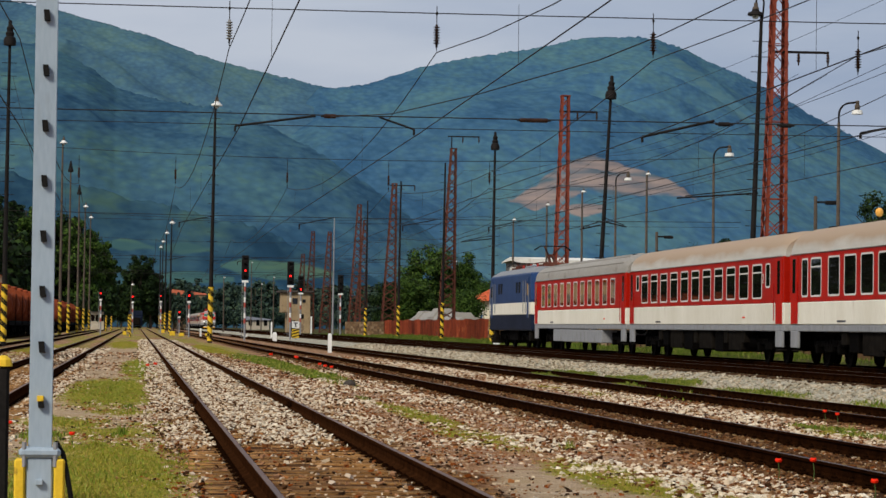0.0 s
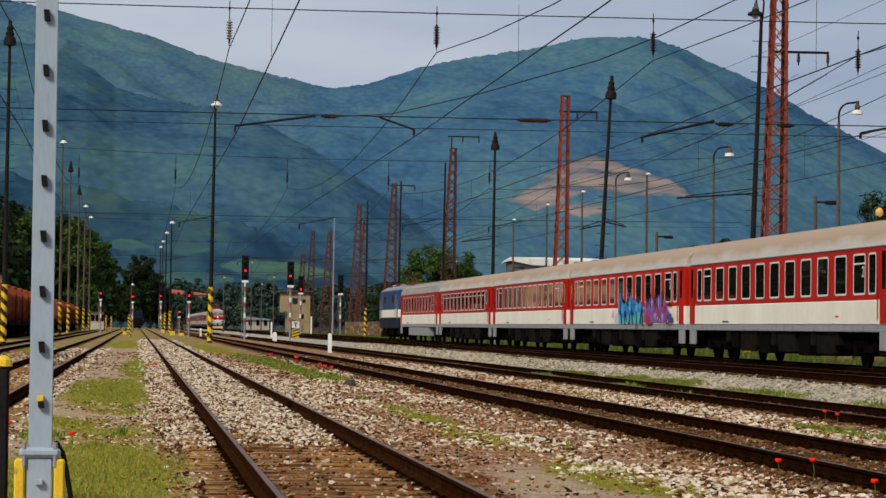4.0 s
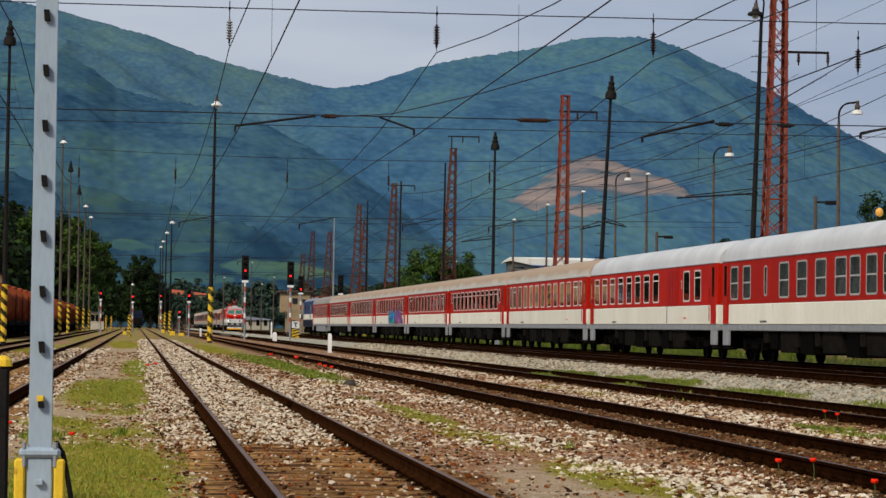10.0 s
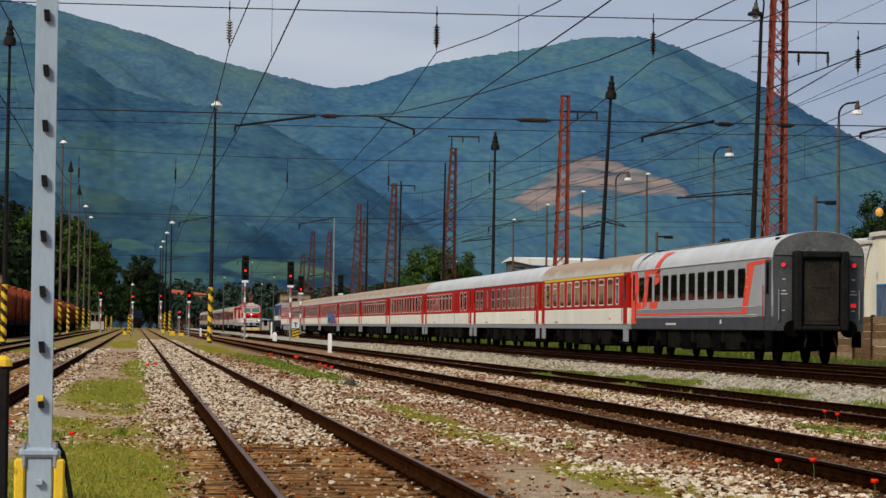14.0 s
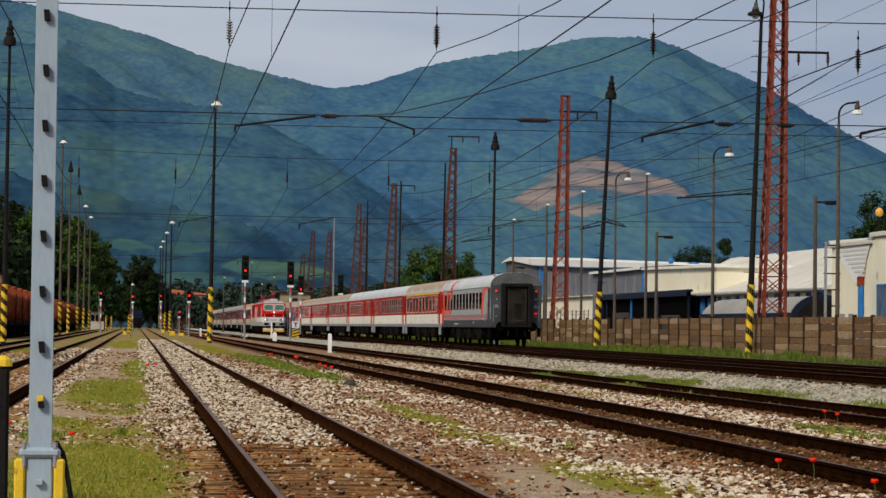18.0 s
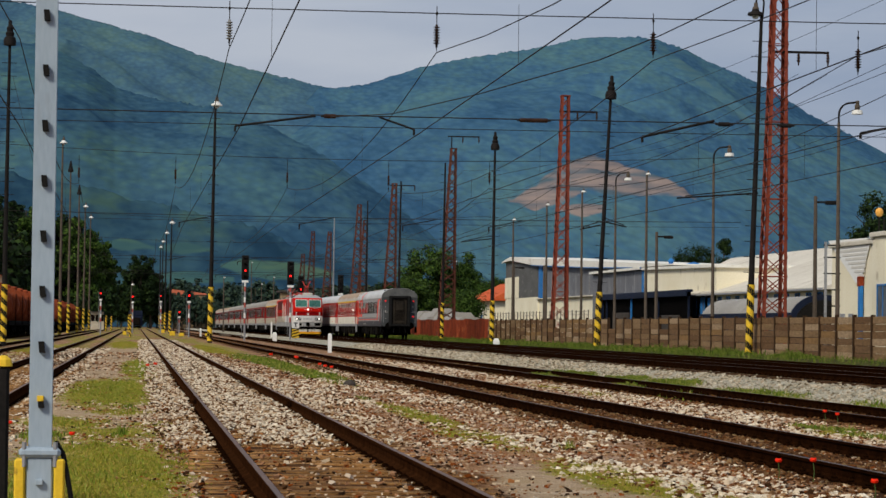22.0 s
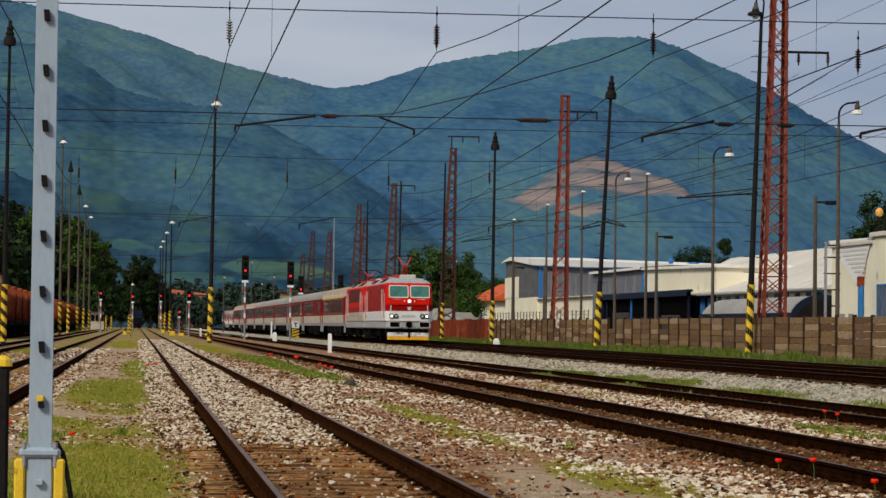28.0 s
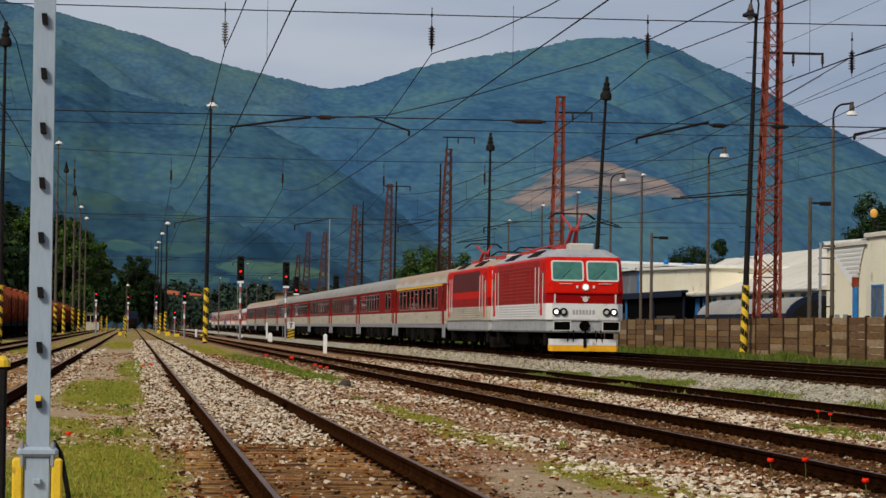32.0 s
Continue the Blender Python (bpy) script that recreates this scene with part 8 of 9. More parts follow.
for k in range(10):
    a0, a1 = 282 + k * 5.5, 282 + (k + 1) * 5.5
    h = 2.0 + 1.0 * math.sin(math.pi * (k + 0.7) / 10.6) + 0.25 * math.sin(k * 2.0)
    g.extrude([(-1.6, 0.0), (-1.5, h * 0.7), (-0.8, h), (0.8, h), (1.5, h * 0.7), (1.6, 0.0)], a0, a1)
solid("covered_stack", g, M["roof_dull"], "long stack under pale sheeting behind the fence", "covered stack", m=pose(34.5, 0, 0.1))
# the ochre signal box
t = thing("signal_box", 24.5, 425.0, 0.0, "ochre signal box with a flat tarred roof and dark windows", "signal box")
part("wall", Geo().box(-2.2, 2.2, -3.5, 3.5, 3.2, 6.3, 0.04), M["ochre"], t)
part("lower_wall", Geo().box(-1.3, 2.2, -3.5, 3.5, -0.2, 3.2, 0.03), M["ochre"], t)
part("roof", Geo().box(-2.7, 2.7, -4, 4, 6.3, 6.6, 0.05), M["tar"], t)
for x, z, w, h in ((-0.2, 5.0, 0.8, 0.9), (1.2, 5.0, 0.5, 0.5), (-0.5, 1.2, 0.7, 1.6), (0.9, 2.6, 0.6, 0.7)):
    part("window", Geo().box(x - w / 2, x + w / 2, -3.55, -3.45, z - h / 2, z + h / 2, 0.01), M["glass"], t)


# ---- parked wagons on the sidings ----
def tank_wagon(label):
    t = thing("tank_wagon", 0, 0, 0, label, "tank wagon", "parked wagons")
    part("tank", Geo().lathe([(0.05, -5.6), (0.9, -5.5), (1.35, -5.15), (1.45, -4.8), (1.45, 4.8), (1.35, 5.15), (0.9, 5.5), (0.05, 5.6)], 20, (0, 0, 2.75), "y"), M["tank_rust"], t, "", None, True)
    for k in range(7):
        part("hoop", Geo().lathe([(1.44, -0.07), (1.53, -0.06), (1.53, 0.06), (1.44, 0.07)], 20, (0, -4.5 + k * 1.5, 2.75), "y"), M["tank_rust"], t)
    part("dome", Geo().lathe([(0.45, 0), (0.45, 0.35), (0.3, 0.45), (0.0, 0.48)], 12, (0, 0, 4.1)), M["tank_rust"], t)
    part("frame", Geo().box(-1.2, 1.2, -6.2, 6.2, 0.95, 1.35, 0.03), M["under"], t)
    for y in (-4.2, 4.2):
        bogie(t, y, 1.8, 0.46)
    for s in (-1, 1):
        part("ladder", Geo().tube((s * 1.5, -0.2, 1.0), (s * 1.5, -0.2, 3.6), 0.03, 0.03, 5).tube((s * 1.5, 0.2, 1.0), (s * 1.5, 0.2, 3.6), 0.03, 0.03, 5), M["under"], t)
    return t


first = tank_wagon("rust-brown hooped tank wagon standing on a siding")
first.matrix_basis = pose(-11.6, 232.0, -0.02)
for k in range(1, 8):
    copy_thing(first, pose(-11.6, 232.0 + 13.2 * k, -0.02))
for k in range(9):
    copy_thing(first, pose(-11.6, 395.0 + 13.2 * k, -0.02))
# a dark locomotive waiting far down the yard, seen end on
t = thing("shunting_locomotive", -0.2, 600.0, -0.1, "dark blue shunting locomotive far down the siding", "locomotive")
part("body", Geo().box(-1.5, 1.5, -5, 5, 0.9, 3.0, 0.1), M["navy"], t)
part("cab", Geo().box(-1.5, 1.5, -4.5, -1.0, 3.0, 4.1, 0.1), M["navy"], t)
part("bonnet", Geo().box(-1.0, 1.0, -5.4, -4.6, 1.0, 2.6, 0.08), M["under_box"], t)
for y in (-3, 3):
    bogie(t, y, 2.2, 0.5)
for x, y, w, h, mat in ((16.4, 866.0, 10.0, 10.5, "ochre"), (29.0, 660.0, 5.5, 2.4, "dull_white"), (-8.3, 588.0, 2.8, 3.6, "dull_white")):
    t = thing("station_house", x, y, 0.0, "distant house with a tiled roof" if mat == "ochre" else "small pale hut beside the far tracks", "house", "distant houses")
    part("wall", Geo().box(-w / 2, w / 2, -4, 4, -0.2, h, 0.03), M[mat], t)
    part("roof", Geo().add([(-w / 2 - 0.5, -4.5, h), (w / 2 + 0.5, -4.5, h), (w / 2 + 0.5, 4.5, h), (-w / 2 - 0.5, 4.5, h), (-w / 2 - 0.5, 0, h + 0.17 * w), (w / 2 + 0.5, 0, h + 0.05 * w)], [(0, 1, 5, 4), (1, 2, 5), (2, 3, 4, 5), (3, 0, 4), (0, 3, 2, 1)]), M["old_tile" if mat == "ochre" else "sheet_grey"], t)
    for k in range(3):
        part("window", Geo().box(-w / 3 + k * w / 3 - 0.4, -w / 3 + k * w / 3 + 0.4, -4.06, -3.98, h * 0.45, h * 0.45 + 1.4, 0.01), M["glass"], t)


# an unseen long tan shed added at the head of the sidings, mirrored in the coaches' windows
t = thing("goods_shed", -28.6, 420.0, 0.05, "unseen sunlit tan shed with a low pitched roof beyond the wagons, mirrored in the coach windows", "shed")
part("wall", Geo().box(-7.2, 7.2, 0, 24, -0.1, 8.6, 0.03), M["tan_plaster"], t, "tan plastered wall")
part("roof", Geo().add([(-7.6, -0.4, 8.5), (7.6, -0.4, 8.5), (7.6, 24.4, 8.5), (-7.6, 24.4, 8.5), (0, -0.4, 11.0), (0, 24.4, 11.0)], [(0, 4, 5, 3), (1, 2, 5, 4), (0, 1, 4), (2, 3, 5), (0, 3, 2, 1)]), M["tile"], t)
for k in range(6):
    part("pilaster", Geo().box(-6.9 + k * 2.7, -6.5 + k * 2.7, -0.16, 0.02, 0, 8.4, 0.03), M["tan_plaster"], t)
for k in range(5):
    part("window", Geo().box(-5.75 + k * 2.7, -4.95 + k * 2.7, -0.05, 0.02, 5.2, 6.6, 0.02), M["pane"], t)


# ---- trees ----
def tree(x, y, z, h, w, leaf, name="tree", label="broad leafy tree at the yard's edge", conifer=False, count=4200, leafy=1.0):
    """A tapered trunk with limbs, and a crown of many leaf clumps with gaps."""
    t = thing(name, x, y, z, label, "tree", "trees")
    r = np.random.default_rng(int(abs(x * 31 + y * 7)) + 1)
    g = Geo()
    g.tube((0, 0, -0.3), (0.2, 0, h * 0.4), h * 0.018, h * 0.012, 8).tube((0.2, 0, h * 0.4), (0, 0.1, h * 0.85), h * 0.012, h * 0.004, 8)
    for k in range(9):
        a = r.uniform(0, 6.28)
        z0 = h * r.uniform(0.25, 0.7)
        g.tube((0.1, 0, z0), (math.cos(a) * w * 0.35, math.sin(a) * w * 0.35, z0 + h * r.uniform(0.08, 0.2)), h * 0.006, h * 0.002, 5)
    part("trunk", g, M["bark"], t)
    n_clump = 44 if count < 15000 else 90
    if conifer:
        f = r.uniform(0.12, 1.0, 40)
        rad = (1 - f) * w * 0.5 + 0.2
        ang = r.uniform(0, 6.28, 40)
        cen = np.stack([np.cos(ang) * rad * 0.7, np.sin(ang) * rad * 0.7, f * h], -1)
        size = 0.35 * rad + 0.6
    else:
        u = r.normal(size=(n_clump, 3))
        u /= np.linalg.norm(u, axis=1)[:, None]
        rad = r.uniform(0.45, 1.0, n_clump)[:, None]
        cen = u * rad * np.array([w * 0.42, w * 0.42, h * 0.4]) + np.array([0, 0, h * 0.53])
        size = r.uniform(0.09, 0.19, n_clump) * w * (1.0 if count < 15000 else 1.35 if w < 7 else 0.8)
    per = count // len(cen)
    pts, nrm = [], []
    for c, s in zip(cen, size):
        d = r.normal(size=(per, 3))
        d /= np.linalg.norm(d, axis=1)[:, None]
        q = c + d * s * r.uniform(0.35, 1.1, per)[:, None] * np.array([1, 1, 0.8])
        pts.append(q)
        nrm.append(d + r.normal(size=(per, 3)) * 0.5 + np.array([0, 0, 0.5]))
    pts, nrm = np.concatenate(pts), np.concatenate(nrm)
    keep = pts[:, 2] > 0.3
    pts, nrm = pts[keep], nrm[keep]
    nrm /= np.linalg.norm(nrm, axis=1)[:, None]
    a = np.cross(nrm, r.normal(size=nrm.shape))
    a /= np.linalg.norm(a, axis=1)[:, None]
    b = np.cross(nrm, a)
    s = leafy * (h * 0.013 + 0.08) * r.uniform(0.6, 1.4, len(pts))[:, None]
    v = np.stack([pts - a * s, pts - b * s * 0.6, pts + a * s, pts + b * s * 0.6], 1).reshape(-1, 3)
    f = np.arange(len(v)).reshape(-1, 4)
    bulk("crown", v, f, M[leaf], t)
    return t


# Tree row mostly out of view, added so that the coach windows mirror dark.
for k in [k for k in range(34) if not 345 < 190 + 14.5 * k < 450]:
    tree(-25 - 5.0 * (k % 3), 190 + 14.5 * k, 0.05, 15 + 3 * math.sin(k * 1.9) + k * 0.16, 13 + 2 * math.cos(k), "leaf_dark", label="dark leafy tree beside the sidings, mostly unseen, added for the windows' reflections", count=1800, leafy=1.7)
# Unseen trees that close a bright sky gap in the mirrored view.
for x, y in ((-43, 392), (-47, 408), (-50, 430), (-44, 436)):
    tree(x, y, 0.05, 15, 13, "leaf_dark", label="unseen dark tree beside the shed, added for the windows' reflections", count=1800, leafy=1.7)
for k, (x, h) in enumerate(((-33, 31), (-29, 32), (-25, 31), (-21.5, 30.5), (-18.5, 29), (-15.5, 28), (-12.5, 26), (-9.5, 24), (-7.4, 21))):
    tree(x, 600 + 9 * (k % 3), 0.0, h, 12.5 if k < 7 else 8, "leaf" if k > 5 or k == 3 else "leaf_dark", label="tall leafy tree behind the wagons", count=22000, leafy=0.75)
for x, y, h, w in ((1.0, 800, 23.0, 12), (-1.8, 803, 20.0, 10), (3.9, 803, 20.0, 10), (-4.5, 810, 13, 10), (6.0, 812, 14.5, 10)):
    tree(x, y, 0.0, h, w, "leaf_dark", label="dark round tree at the end of the sidings", count=22000, leafy=0.8)
for k in range(8):
    tree(-35 + 3.6 * k, 640, 0.0, 24 - 0.9 * k, 13, "leaf_dark", label="tall dark tree behind the wagons", count=5200, leafy=1.8)
for k in range(11):
    tree(-34 + 2.7 * k, 586 + 5 * (k % 2), 0.0, 7.5 + 2 * math.sin(k * 2.7), 7, "leaf_dark", "bush", "dark bushes at the foot of the trees", count=1500, leafy=1.8)
for k in range(52):
    tree(-12 + k * 2.5 + 2 * math.sin(k * 3.3), 880 + 22 * (k % 5), 0.0, 12 + 5.5 * abs(math.sin(k * 1.7)), 13, "leaf_far", "tree", "far leafy tree beyond the yard", count=1100, leafy=2.6)
for x, y, h, w, m in ((41, 405, 9.5, 8, "leaf"), (45.5, 425, 15.0, 11, "leaf"), (50.5, 430, 14.0, 10, "leaf"), (56, 425, 9.5, 8, "leaf"), (43, 360, 6.5, 6, "leaf"), (38.5, 415, 8.5, 7, "leaf_dark")):
    tree(x, y, 0.05, h, w, m, label="leafy tree behind the lattice masts", count=20000, leafy=0.75)
for x, h in ((9.6, 12.0), (11.2, 12.0), (12.6, 12.6), (14.0, 11.6), (15.3, 12.6), (16.6, 12.6), (18.2, 12.0), (19.6, 11.4), (21.2, 11.4), (24.0, 10.0)):
    tree(x, 846, 0.0, h, 4.6, "leaf_far", label="far leafy tree before a tiled house", count=5200, leafy=1.0)
for x, y, h, w, c in ((71.6, 350, 12.4, 6.0, False), (73.4, 350, 13.0, 6.5, False), (76.2, 350, 13.6, 5.5, True)):
    tree(x, y, 0.05, h, w, "leaf_dark", label="dark tree behind the factory roof", conifer=c, count=20000, leafy=0.5)
for x, y, h, w in ((61.5, 222, 13.4, 7.0), (63.4, 212, 14.8, 8.5)):
    tree(x, y, 0.05, h, w, "leaf_dark", label="dark tree behind the flat house", count=20000, leafy=0.6)

for k in range(26):
    # hidden behind nearer trees; added to darken what far coach windows reflect
    tree(-27 - 4 * (k % 2), 690 + 17 * k, 0.0, 17, 15, "leaf_dark", label="hidden dark tree beyond the sidings, added for the windows' reflections", count=700, leafy=3.0)
    tree(-14 + 3.1 * k + 1.3 * math.sin(k * 2.1), 852 + 6 * (k % 3), 0.0, 5.5 + 2.2 * abs(math.sin(k * 1.3)), 9, "leaf_far", "bush", "dark bushes at the far end of the yard", count=900, leafy=2.4)

# ---- loose stones ----
def stones(name, n, area, size, material, label, seed, keep=None, flat=0.65, lift=0.0):
    """Angular stones strewn over x0, x1, y0, y1; the nearer, the denser."""
    r = np.random.default_rng(seed)
    x0, x1, y0, y1 = area
    k = n * 2
    u = r.uniform(0, 1, k)
    y = y0 * (y1 / y0) ** u
    x = r.uniform(x0, x1, k)
    if keep is not None:
        ok = keep(x, y, r)
        x, y = x[ok], y[ok]
    x, y = x[:n], y[:n]
    n = len(x)
    cube = np.array([(a, b, c) for c in (-1, 1) for b in (-1, 1) for a in (-1, 1)]) * np.array([0.72, 0.72, 0.8])
    tri = np.array([(0, 2, 3), (0, 3, 1), (4, 5, 7), (4, 7, 6), (0, 1, 5), (0, 5, 4), (2, 6, 7), (2, 7, 3), (0, 4, 6), (0, 6, 2), (1, 3, 7), (1, 7, 5)])
    shape = cube[None] * (1 + r.uniform(-0.55, 0.4, (n, 8, 3)))
    s = size[0] + (size[1] - size[0]) * r.uniform(0, 1, n) ** 2.4
    s = s * (1 + np.clip((y - 40) / 90, 0, 1.2))
    shape = shape * (s[:, None] * np.stack([r.uniform(0.7, 1.7, n), r.uniform(0.6, 1.2, n), r.uniform(0.3, 0.75, n) * flat / 0.65], -1))[:, None, :]
    a, b = r.uniform(0, 6.28, n), r.uniform(-0.5, 0.5, n)
    ca, sa, cb, sb = np.cos(a), np.sin(a), np.cos(b), np.sin(b)
    X = shape[..., 0] * cb[:, None] - shape[..., 2] * sb[:, None]
    Z = shape[..., 0] * sb[:, None] + shape[..., 2] * cb[:, None]
    Y = shape[..., 1]
    vx = X * ca[:, None] - Y * sa[:, None] + x[:, None]
    vy = X * sa[:, None] + Y * ca[:, None] + y[:, None]
    vz = Z + (ground_z(x) + lumps(x, y) + s * 0.22 + lift)[:, None]
    v = np.stack([vx, vy, vz], -1).reshape(-1, 3)
    f = (tri[None] + (np.arange(n) * 8)[:, None, None]).reshape(-1, 3)
    return bulk(name, v, f, material, None, label, "gravel", "stuff")


def in_view(x, y, margin=1.0):
    return (x > -0.058 * y - margin) & (x < 0.282 * y + margin)


def patch(x, y, s=1.0):
    return np.sin(x * 1.3 * s + 1.7 * np.sin(y * 0.37 * s)) * np.sin(y * 0.53 * s + 1.1 * np.sin(x * 0.9 * s))


def on_rail(x):
    bad = np.zeros(len(x), bool)
    for tx, tz in TRACKS:
        bad |= np.abs(np.abs(x - tx) - 0.7525) < 0.1
    return bad


def keep_yard(x, y, r):
    p = patch(x, y) + r.uniform(-0.5, 0.5, len(x))
    a = np.abs(x - 1.78) < 1.3
    path = ((x - 3.9) / 0.8) ** 2 + ((y - 22.5) / 4.5) ** 2 < 1
    return in_view(x, y) & ~on_rail(x) & ~(path & (r.uniform(0, 1, len(x)) < 0.75)) & (p > -0.5) & ~a & ~((x > -1.7) & (x < 0.25) & (p < 0.3)) & ((np.abs(x - 7.62) > 1.35) | (r.uniform(0, 1, len(x)) < 0.3))


def keep_between(x, y, r):
    far = np.clip((y - 30) / 5, 0.05, 1)
    return ~on_rail(x) & (patch(x * 2.2, y * 1.1) + r.uniform(-0.5, 0.7, len(x)) > -0.45) & (r.uniform(0, 1, len(x)) < far) & (np.abs(x - 1.78) < 1.25 + r.normal(0, 0.25, len(x)))


def keep_bank(x, y, r):
    return in_view(x, y) & ~on_rail(x)


stones("yard_gravel", 115000, (-7, 11.5, 16.5, 130), (0.006, 0.027), M["stone"], "brown, rust and pale loose gravel of the yard", 3, keep_yard)
stones("siding_stones", 40000, (0.1, 3.3, 30, 230), (0.013, 0.031), M["pale_stone"], "pale limestone between the siding's rails", 4, keep_between, lift=0.035)
stones("dark_siding_stones", 1500, (0.4, 3.2, 16.5, 36), (0.012, 0.034), M["stone"], "dark stones between oak sleepers", 14, lambda x, y, r: ~on_rail(x), lift=0.02)
stones("left_siding_stones", 8000, (-4.6, -1.4, 22, 150), (0.016, 0.038), M["pale_stone"], "pale stones along the overgrown siding", 5, keep_bank)
stones("bank_ballast", 34000, (13.9, 22.4, 42, 190), (0.018, 0.036), M["grey_stone"], "grey ballast of the main line bank", 6, keep_bank)
stones("shoulder_stones", 12000, (3.2, 6.4, 20, 90), (0.014, 0.042), M["pale_stone"], "pale and tan stones along the siding's edge", 8, lambda x, y, r: in_view(x, y) & (((x - 3.75) / 0.75) ** 2 + ((y - 22.5) / 4.0) ** 2 > 1) & (patch(x * 1.4, y * 0.8) + r.uniform(-0.4, 0.4, len(x)) > 0.15))
stones("rust_stones", 20000, (6.1, 14.2, 24, 130), (0.012, 0.03), M["rust_stone"], "rust-stained stones between the sidings' rails", 31, lambda x, y, r: in_view(x, y) & ~on_rail(x) & ((np.abs(x - 7.62) < 1.5) | (np.abs(x - 12.7) < 1.5)))
stones("verge_stones", 9000, (8.8, 11.4, 30, 120), (0.016, 0.04), M["pale_stone"], "tan stones between the sidings", 9, lambda x, y, r: in_view(x, y) & (patch(x, y * 0.8) + r.uniform(-0.5, 0.5, len(x)) > -0.1))


# ---- grass, weeds and poppies ----
def grass(name, spots, per_m2, height, material, label, seed, width=0.006, thin=False):
    """Blades in oval patches: centre x, y, half widths in x and y, density."""
    r = np.random.default_rng(seed)
    xs, ys, hs = [], [], []
    for cx_, cy_, rx, ry, d in spots:
        n = int(per_m2 * d * math.pi * rx * ry * min(1.0, (32 / cy_) ** 1.3 if thin else 1.0))
        q = np.sqrt(r.uniform(0, 1, n)) * r.uniform(0.7, 1.25, n)
        a = r.uniform(0, 6.28, n)
        xs.append(cx_ + rx * q * np.cos(a))
        ys.append(cy_ + ry * q * np.sin(a))
        hs.append(height * (1.15 - 0.6 * q) * r.uniform(0.5, 1.2, n))
    x, y, h = np.concatenate(xs), np.concatenate(ys), np.concatenate(hs)
    ok = ~on_rail(x) & (patch(x * 3, y * 3) + r.uniform(-0.8, 0.8, len(x)) > -0.55)
    x, y, h = x[ok], y[ok], h[ok]
    n = len(x)
    a = r.uniform(0, 6.28, n)
    h = h * (1 + 1.1 * np.clip(patch(x * 7 + 3, y * 5), 0, 1) ** 2)
    w = width * (1 + np.clip((y - 30) / (28 if thin else 35), 0, 6)) * r.uniform(0.7, 1.4, n)
    lx, ly = r.normal(0, 0.35, n) * h, r.normal(0, 0.35, n) * h
    z = ground_z(x) + lumps(x, y) - 0.01
    dx, dy = np.cos(a) * w, np.sin(a) * w
    v = np.stack([np.stack([x - dx, y - dy, z], -1), np.stack([x + dx, y + dy, z], -1),
                  np.stack([x + dx * 0.7 + lx * 0.4, y + dy * 0.7 + ly * 0.4, z + h * 0.6], -1), np.stack([x - dx * 0.7 + lx * 0.4, y - dy * 0.7 + ly * 0.4, z + h * 0.6], -1),
                  np.stack([x + lx, y + ly, z + h], -1)], 1).reshape(-1, 3)
    k = np.arange(n)[:, None] * 5
    f = np.concatenate([k + np.array([0, 1, 2]), k + np.array([0, 2, 3]), k + np.array([3, 2, 4])])
    return bulk(name, v, f, material, None, label, "grass", "stuff")


grass("dry_lawn", LAWN, 5200, 0.028, M["grass"], "short yellow-green grass in worn patches", 21, 0.005, True)
grass("lawn_tufts", LAWN[:8], 170, 0.055, M["tuft"], "taller green tufts in the worn grass", 25, 0.006)
WEEDS = [(5.0, 98.0, 0.6, 30.0, 0.9), (5.3, 75.0, 0.4, 6.0, 0.6), (13.9, 88.0, 0.8, 3.2, 6.0), (14.2, 79.5, 0.7, 2.4, 6.0), (14.1, 73.0, 0.9, 3.0, 6.0), (14.4, 62.0, 0.5, 5.0, 0.7), (14.6, 52.0, 0.4, 3.0, 0.6), (12.2, 60.0, 0.5, 4.0, 0.3), (10.3, 40.0, 0.35, 1.8, 1.4), (10.2, 37.5, 0.3, 1.0, 1.0),
         (-1.1, 33.0, 0.3, 1.6, 1.0), (-0.2, 33.5, 0.12, 0.5, 2.0), (-1.2, 22.0, 0.25, 2.0, 1.5), (-0.1, 45.0, 0.15, 0.8, 1.0), (4.6, 115.0, 0.7, 14.0, 0.12), (5.1, 32.0, 0.1, 0.4, 1.2), (4.3, 52.0, 0.15, 0.5, 1.2)]
grass("green_weeds", WEEDS, 300, 0.1, M["weed"], "fresh green weeds in tufts", 22, 0.009)
FAR_GRASS = [(26.5, 110.0, 2.6, 22.0, 0.1), (26.2, 150.0, 2.6, 30.0, 0.12), (26.0, 205.0, 2.6, 35.0, 0.16), (26.0, 270.0, 2.6, 45.0, 0.25), (29.3, 130.0, 0.4, 40.0, 0.3), (29.3, 210.0, 0.5, 45.0, 0.9), (28.4, 146.0, 0.9, 5.0, 3.0), (28.2, 158.0, 0.9, 4.0, 3.0), (28.0, 168.0, 0.9, 4.5, 3.5), (29.0, 285.0, 0.8, 50.0, 2.0), (28.8, 118.0, 0.8, 2.5, 5.0), (28.8, 131.0, 0.9, 3.0, 6.0), (28.6, 139.0, 0.8, 2.5, 5.0), (28.6, 176.0, 0.8, 4.0, 4.0), (24.0, 330.0, 3.0, 40.0, 0.3)]
grass("fence_grass", FAR_GRASS, 70, 0.24, M["verge_grass"], "tall green grass along the fence", 23, 0.0045)


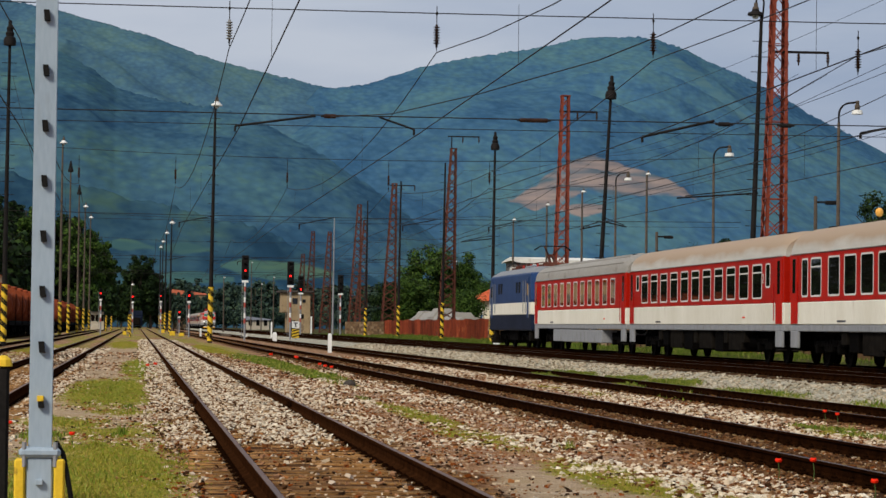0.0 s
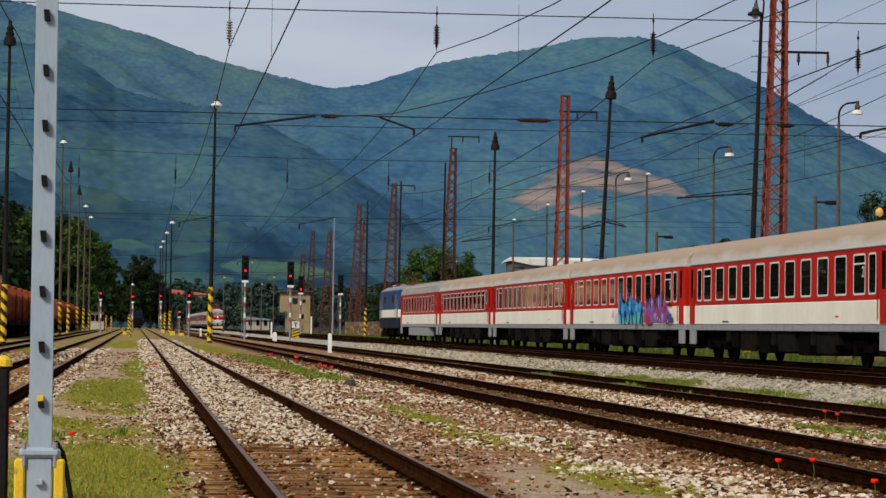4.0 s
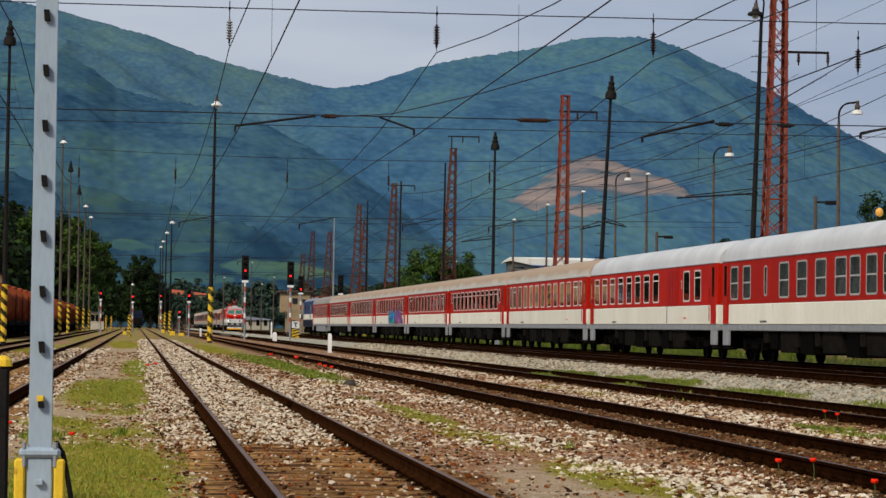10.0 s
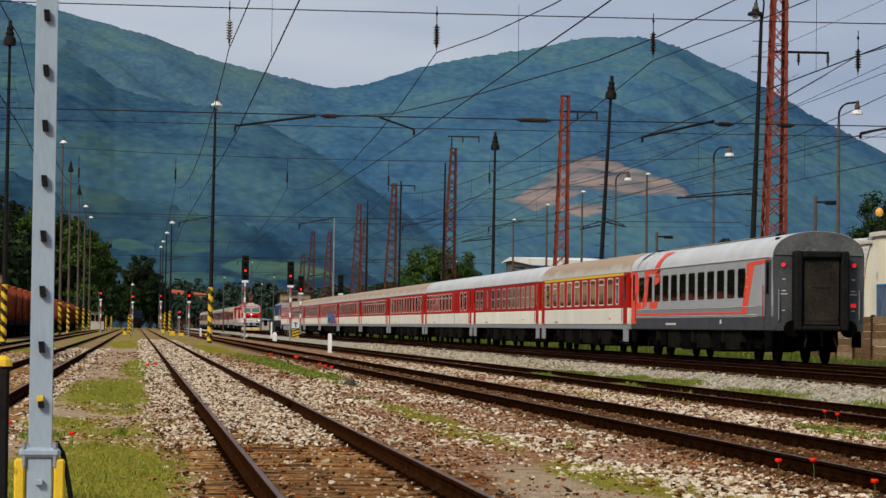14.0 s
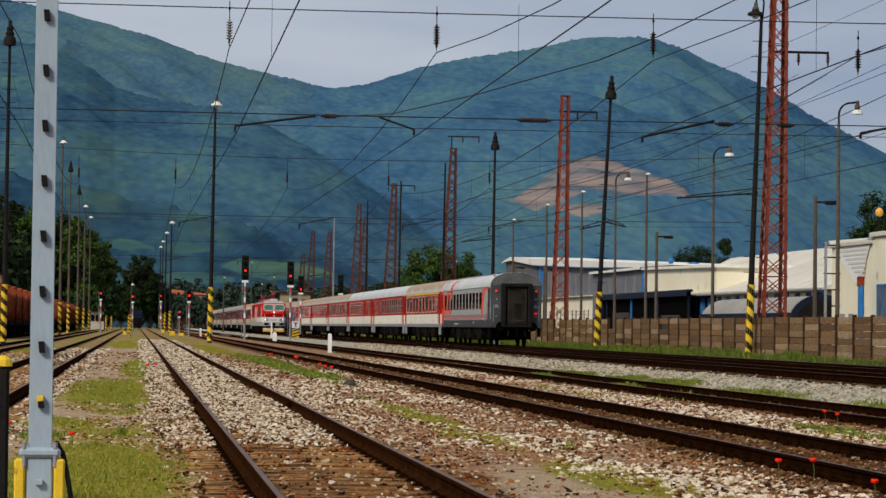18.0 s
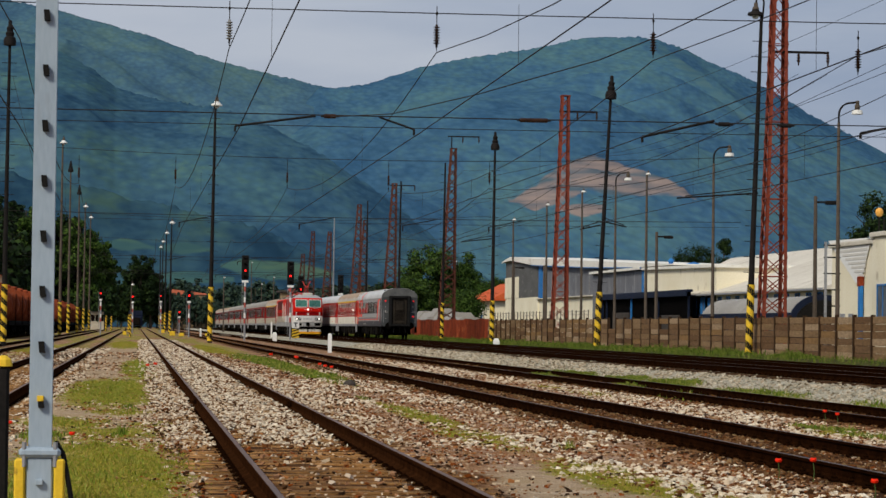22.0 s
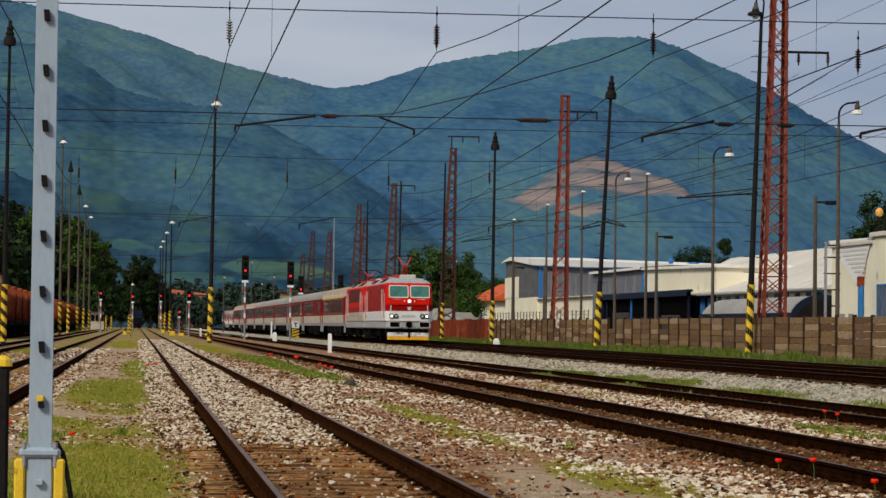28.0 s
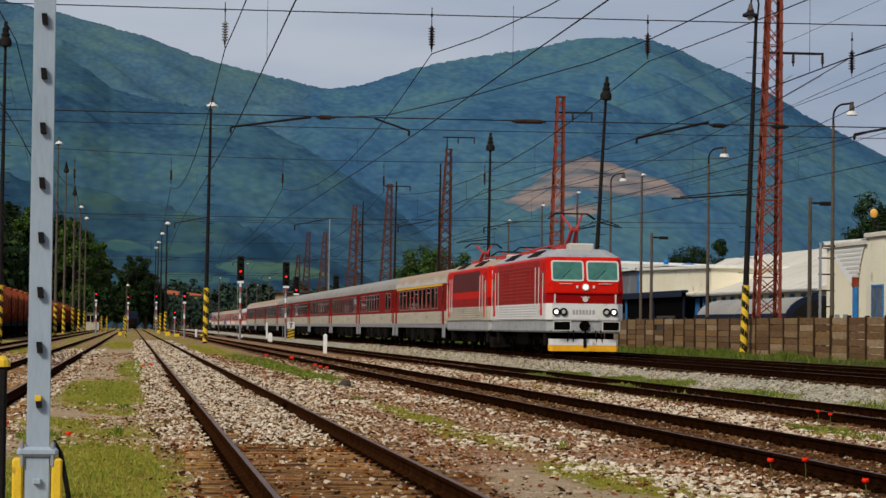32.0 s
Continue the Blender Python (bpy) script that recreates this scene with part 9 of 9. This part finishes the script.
def poppy(x, y, h):
    z = float(ground_z(x))
    t = thing("poppy", x, y, z, "red poppy flower on a thin green stem", "flower", "poppies")
    part("stem", Geo().path([(0, 0, 0), (0.01, 0, h * 0.5), (0.0, 0, h)], 0.004, 5), M["stem"], t)
    s = 0.75 + max(0, y - 40) / 90
    for k in range(4):
        a = math.pi / 2 * k + 0.4
        g = Geo()
        v = [(0, 0, 0)]
        for rad, z in ((0.036, 0.012), (0.046, 0.034), (0.038, 0.056)):
            for i in range(5):
                b = a + (i - 2) * 0.42
                v.append((math.cos(b) * rad * s, math.sin(b) * rad * s, (z - 0.004 * abs(i - 2)) * s))
        g.add(v, [(0, i + 2, i + 1) for i in range(4)] + [(5 * k2 + i + 1, 5 * k2 + i + 2, 5 * k2 + i + 7, 5 * k2 + i + 6) for k2 in range(2) for i in range(4)])
        part("petal", g, M["poppy"], t, "", pose(0, 0, h))


for x, y, h in ((-0.7, 30.9, 0.12), (-0.6, 23.3, 0.1), (-1.54, 34.2, 0.12), (10.89, 42.4, 0.22), (10.62, 40.6, 0.22), (6.1, 25.5, 0.2), (6.49, 25.7, 0.2), (6.35, 23.0, 0.15), (6.16, 105.8, 0.2), (6.1, 104.0, 0.2),
                (5.54, 112.5, 0.2), (5.96, 86.3, 0.15), (6.0, 84.0, 0.15), (5.4, 110.0, 0.22), (5.9, 88.0, 0.18), (-1.25, 22.5, 0.1), (0.35, 82.0, 0.12), (0.6, 85.0, 0.12)):
    poppy(x, y, h)


# ---- what moves ----
SPEED_A, FRONT_A = 16.65, 133.1      # train leaving: front of its first coach at the start
SPEED_B, FRONT_B = 16.87, 642.2      # train arriving: nose of its first locomotive at the start


def motions():
    nose = [(t, FRONT_B - SPEED_B * t - gain) for t, gain in ((0.0, 0.0), (8.0, 0.0), (16.0, 0.0), (24.0, 0.0), (28.0, 0.1), (30.0, 0.4), (32.0, 1.1))]
    lead = [(t, FRONT_A + SPEED_A * t - lag) for t, lag in ((0.0, 1.75), (1.0, 1.35), (2.0, 1.05), (4.0, 0.78), (8.0, 0.65), (12.0, 0.35), (18.0, 0.45), (24.0, 0.45), (32.0, 0.45))]
    for ob, back in TRAIN_A:
        walk(ob, [(t, pose(20.6, y - back, 0.23)) for t, y in lead])
    walk(BLUE, [(t, pose(20.6, y + 8.4, 0.23, 0, 0, 180)) for t, y in lead])
    walk(LEAD, [(t, pose(16.95, y + 8.1, 0.23)) for t, y in nose])
    walk(AID, [(t, pose(16.95, y + 8.1 + 16.9, 0.23)) for t, y in nose])
    for ob, back in TRAIN_B:
        walk(ob, [(t, pose(16.95, y + 33.8 + back, 0.23)) for t, y in nose])


motions()
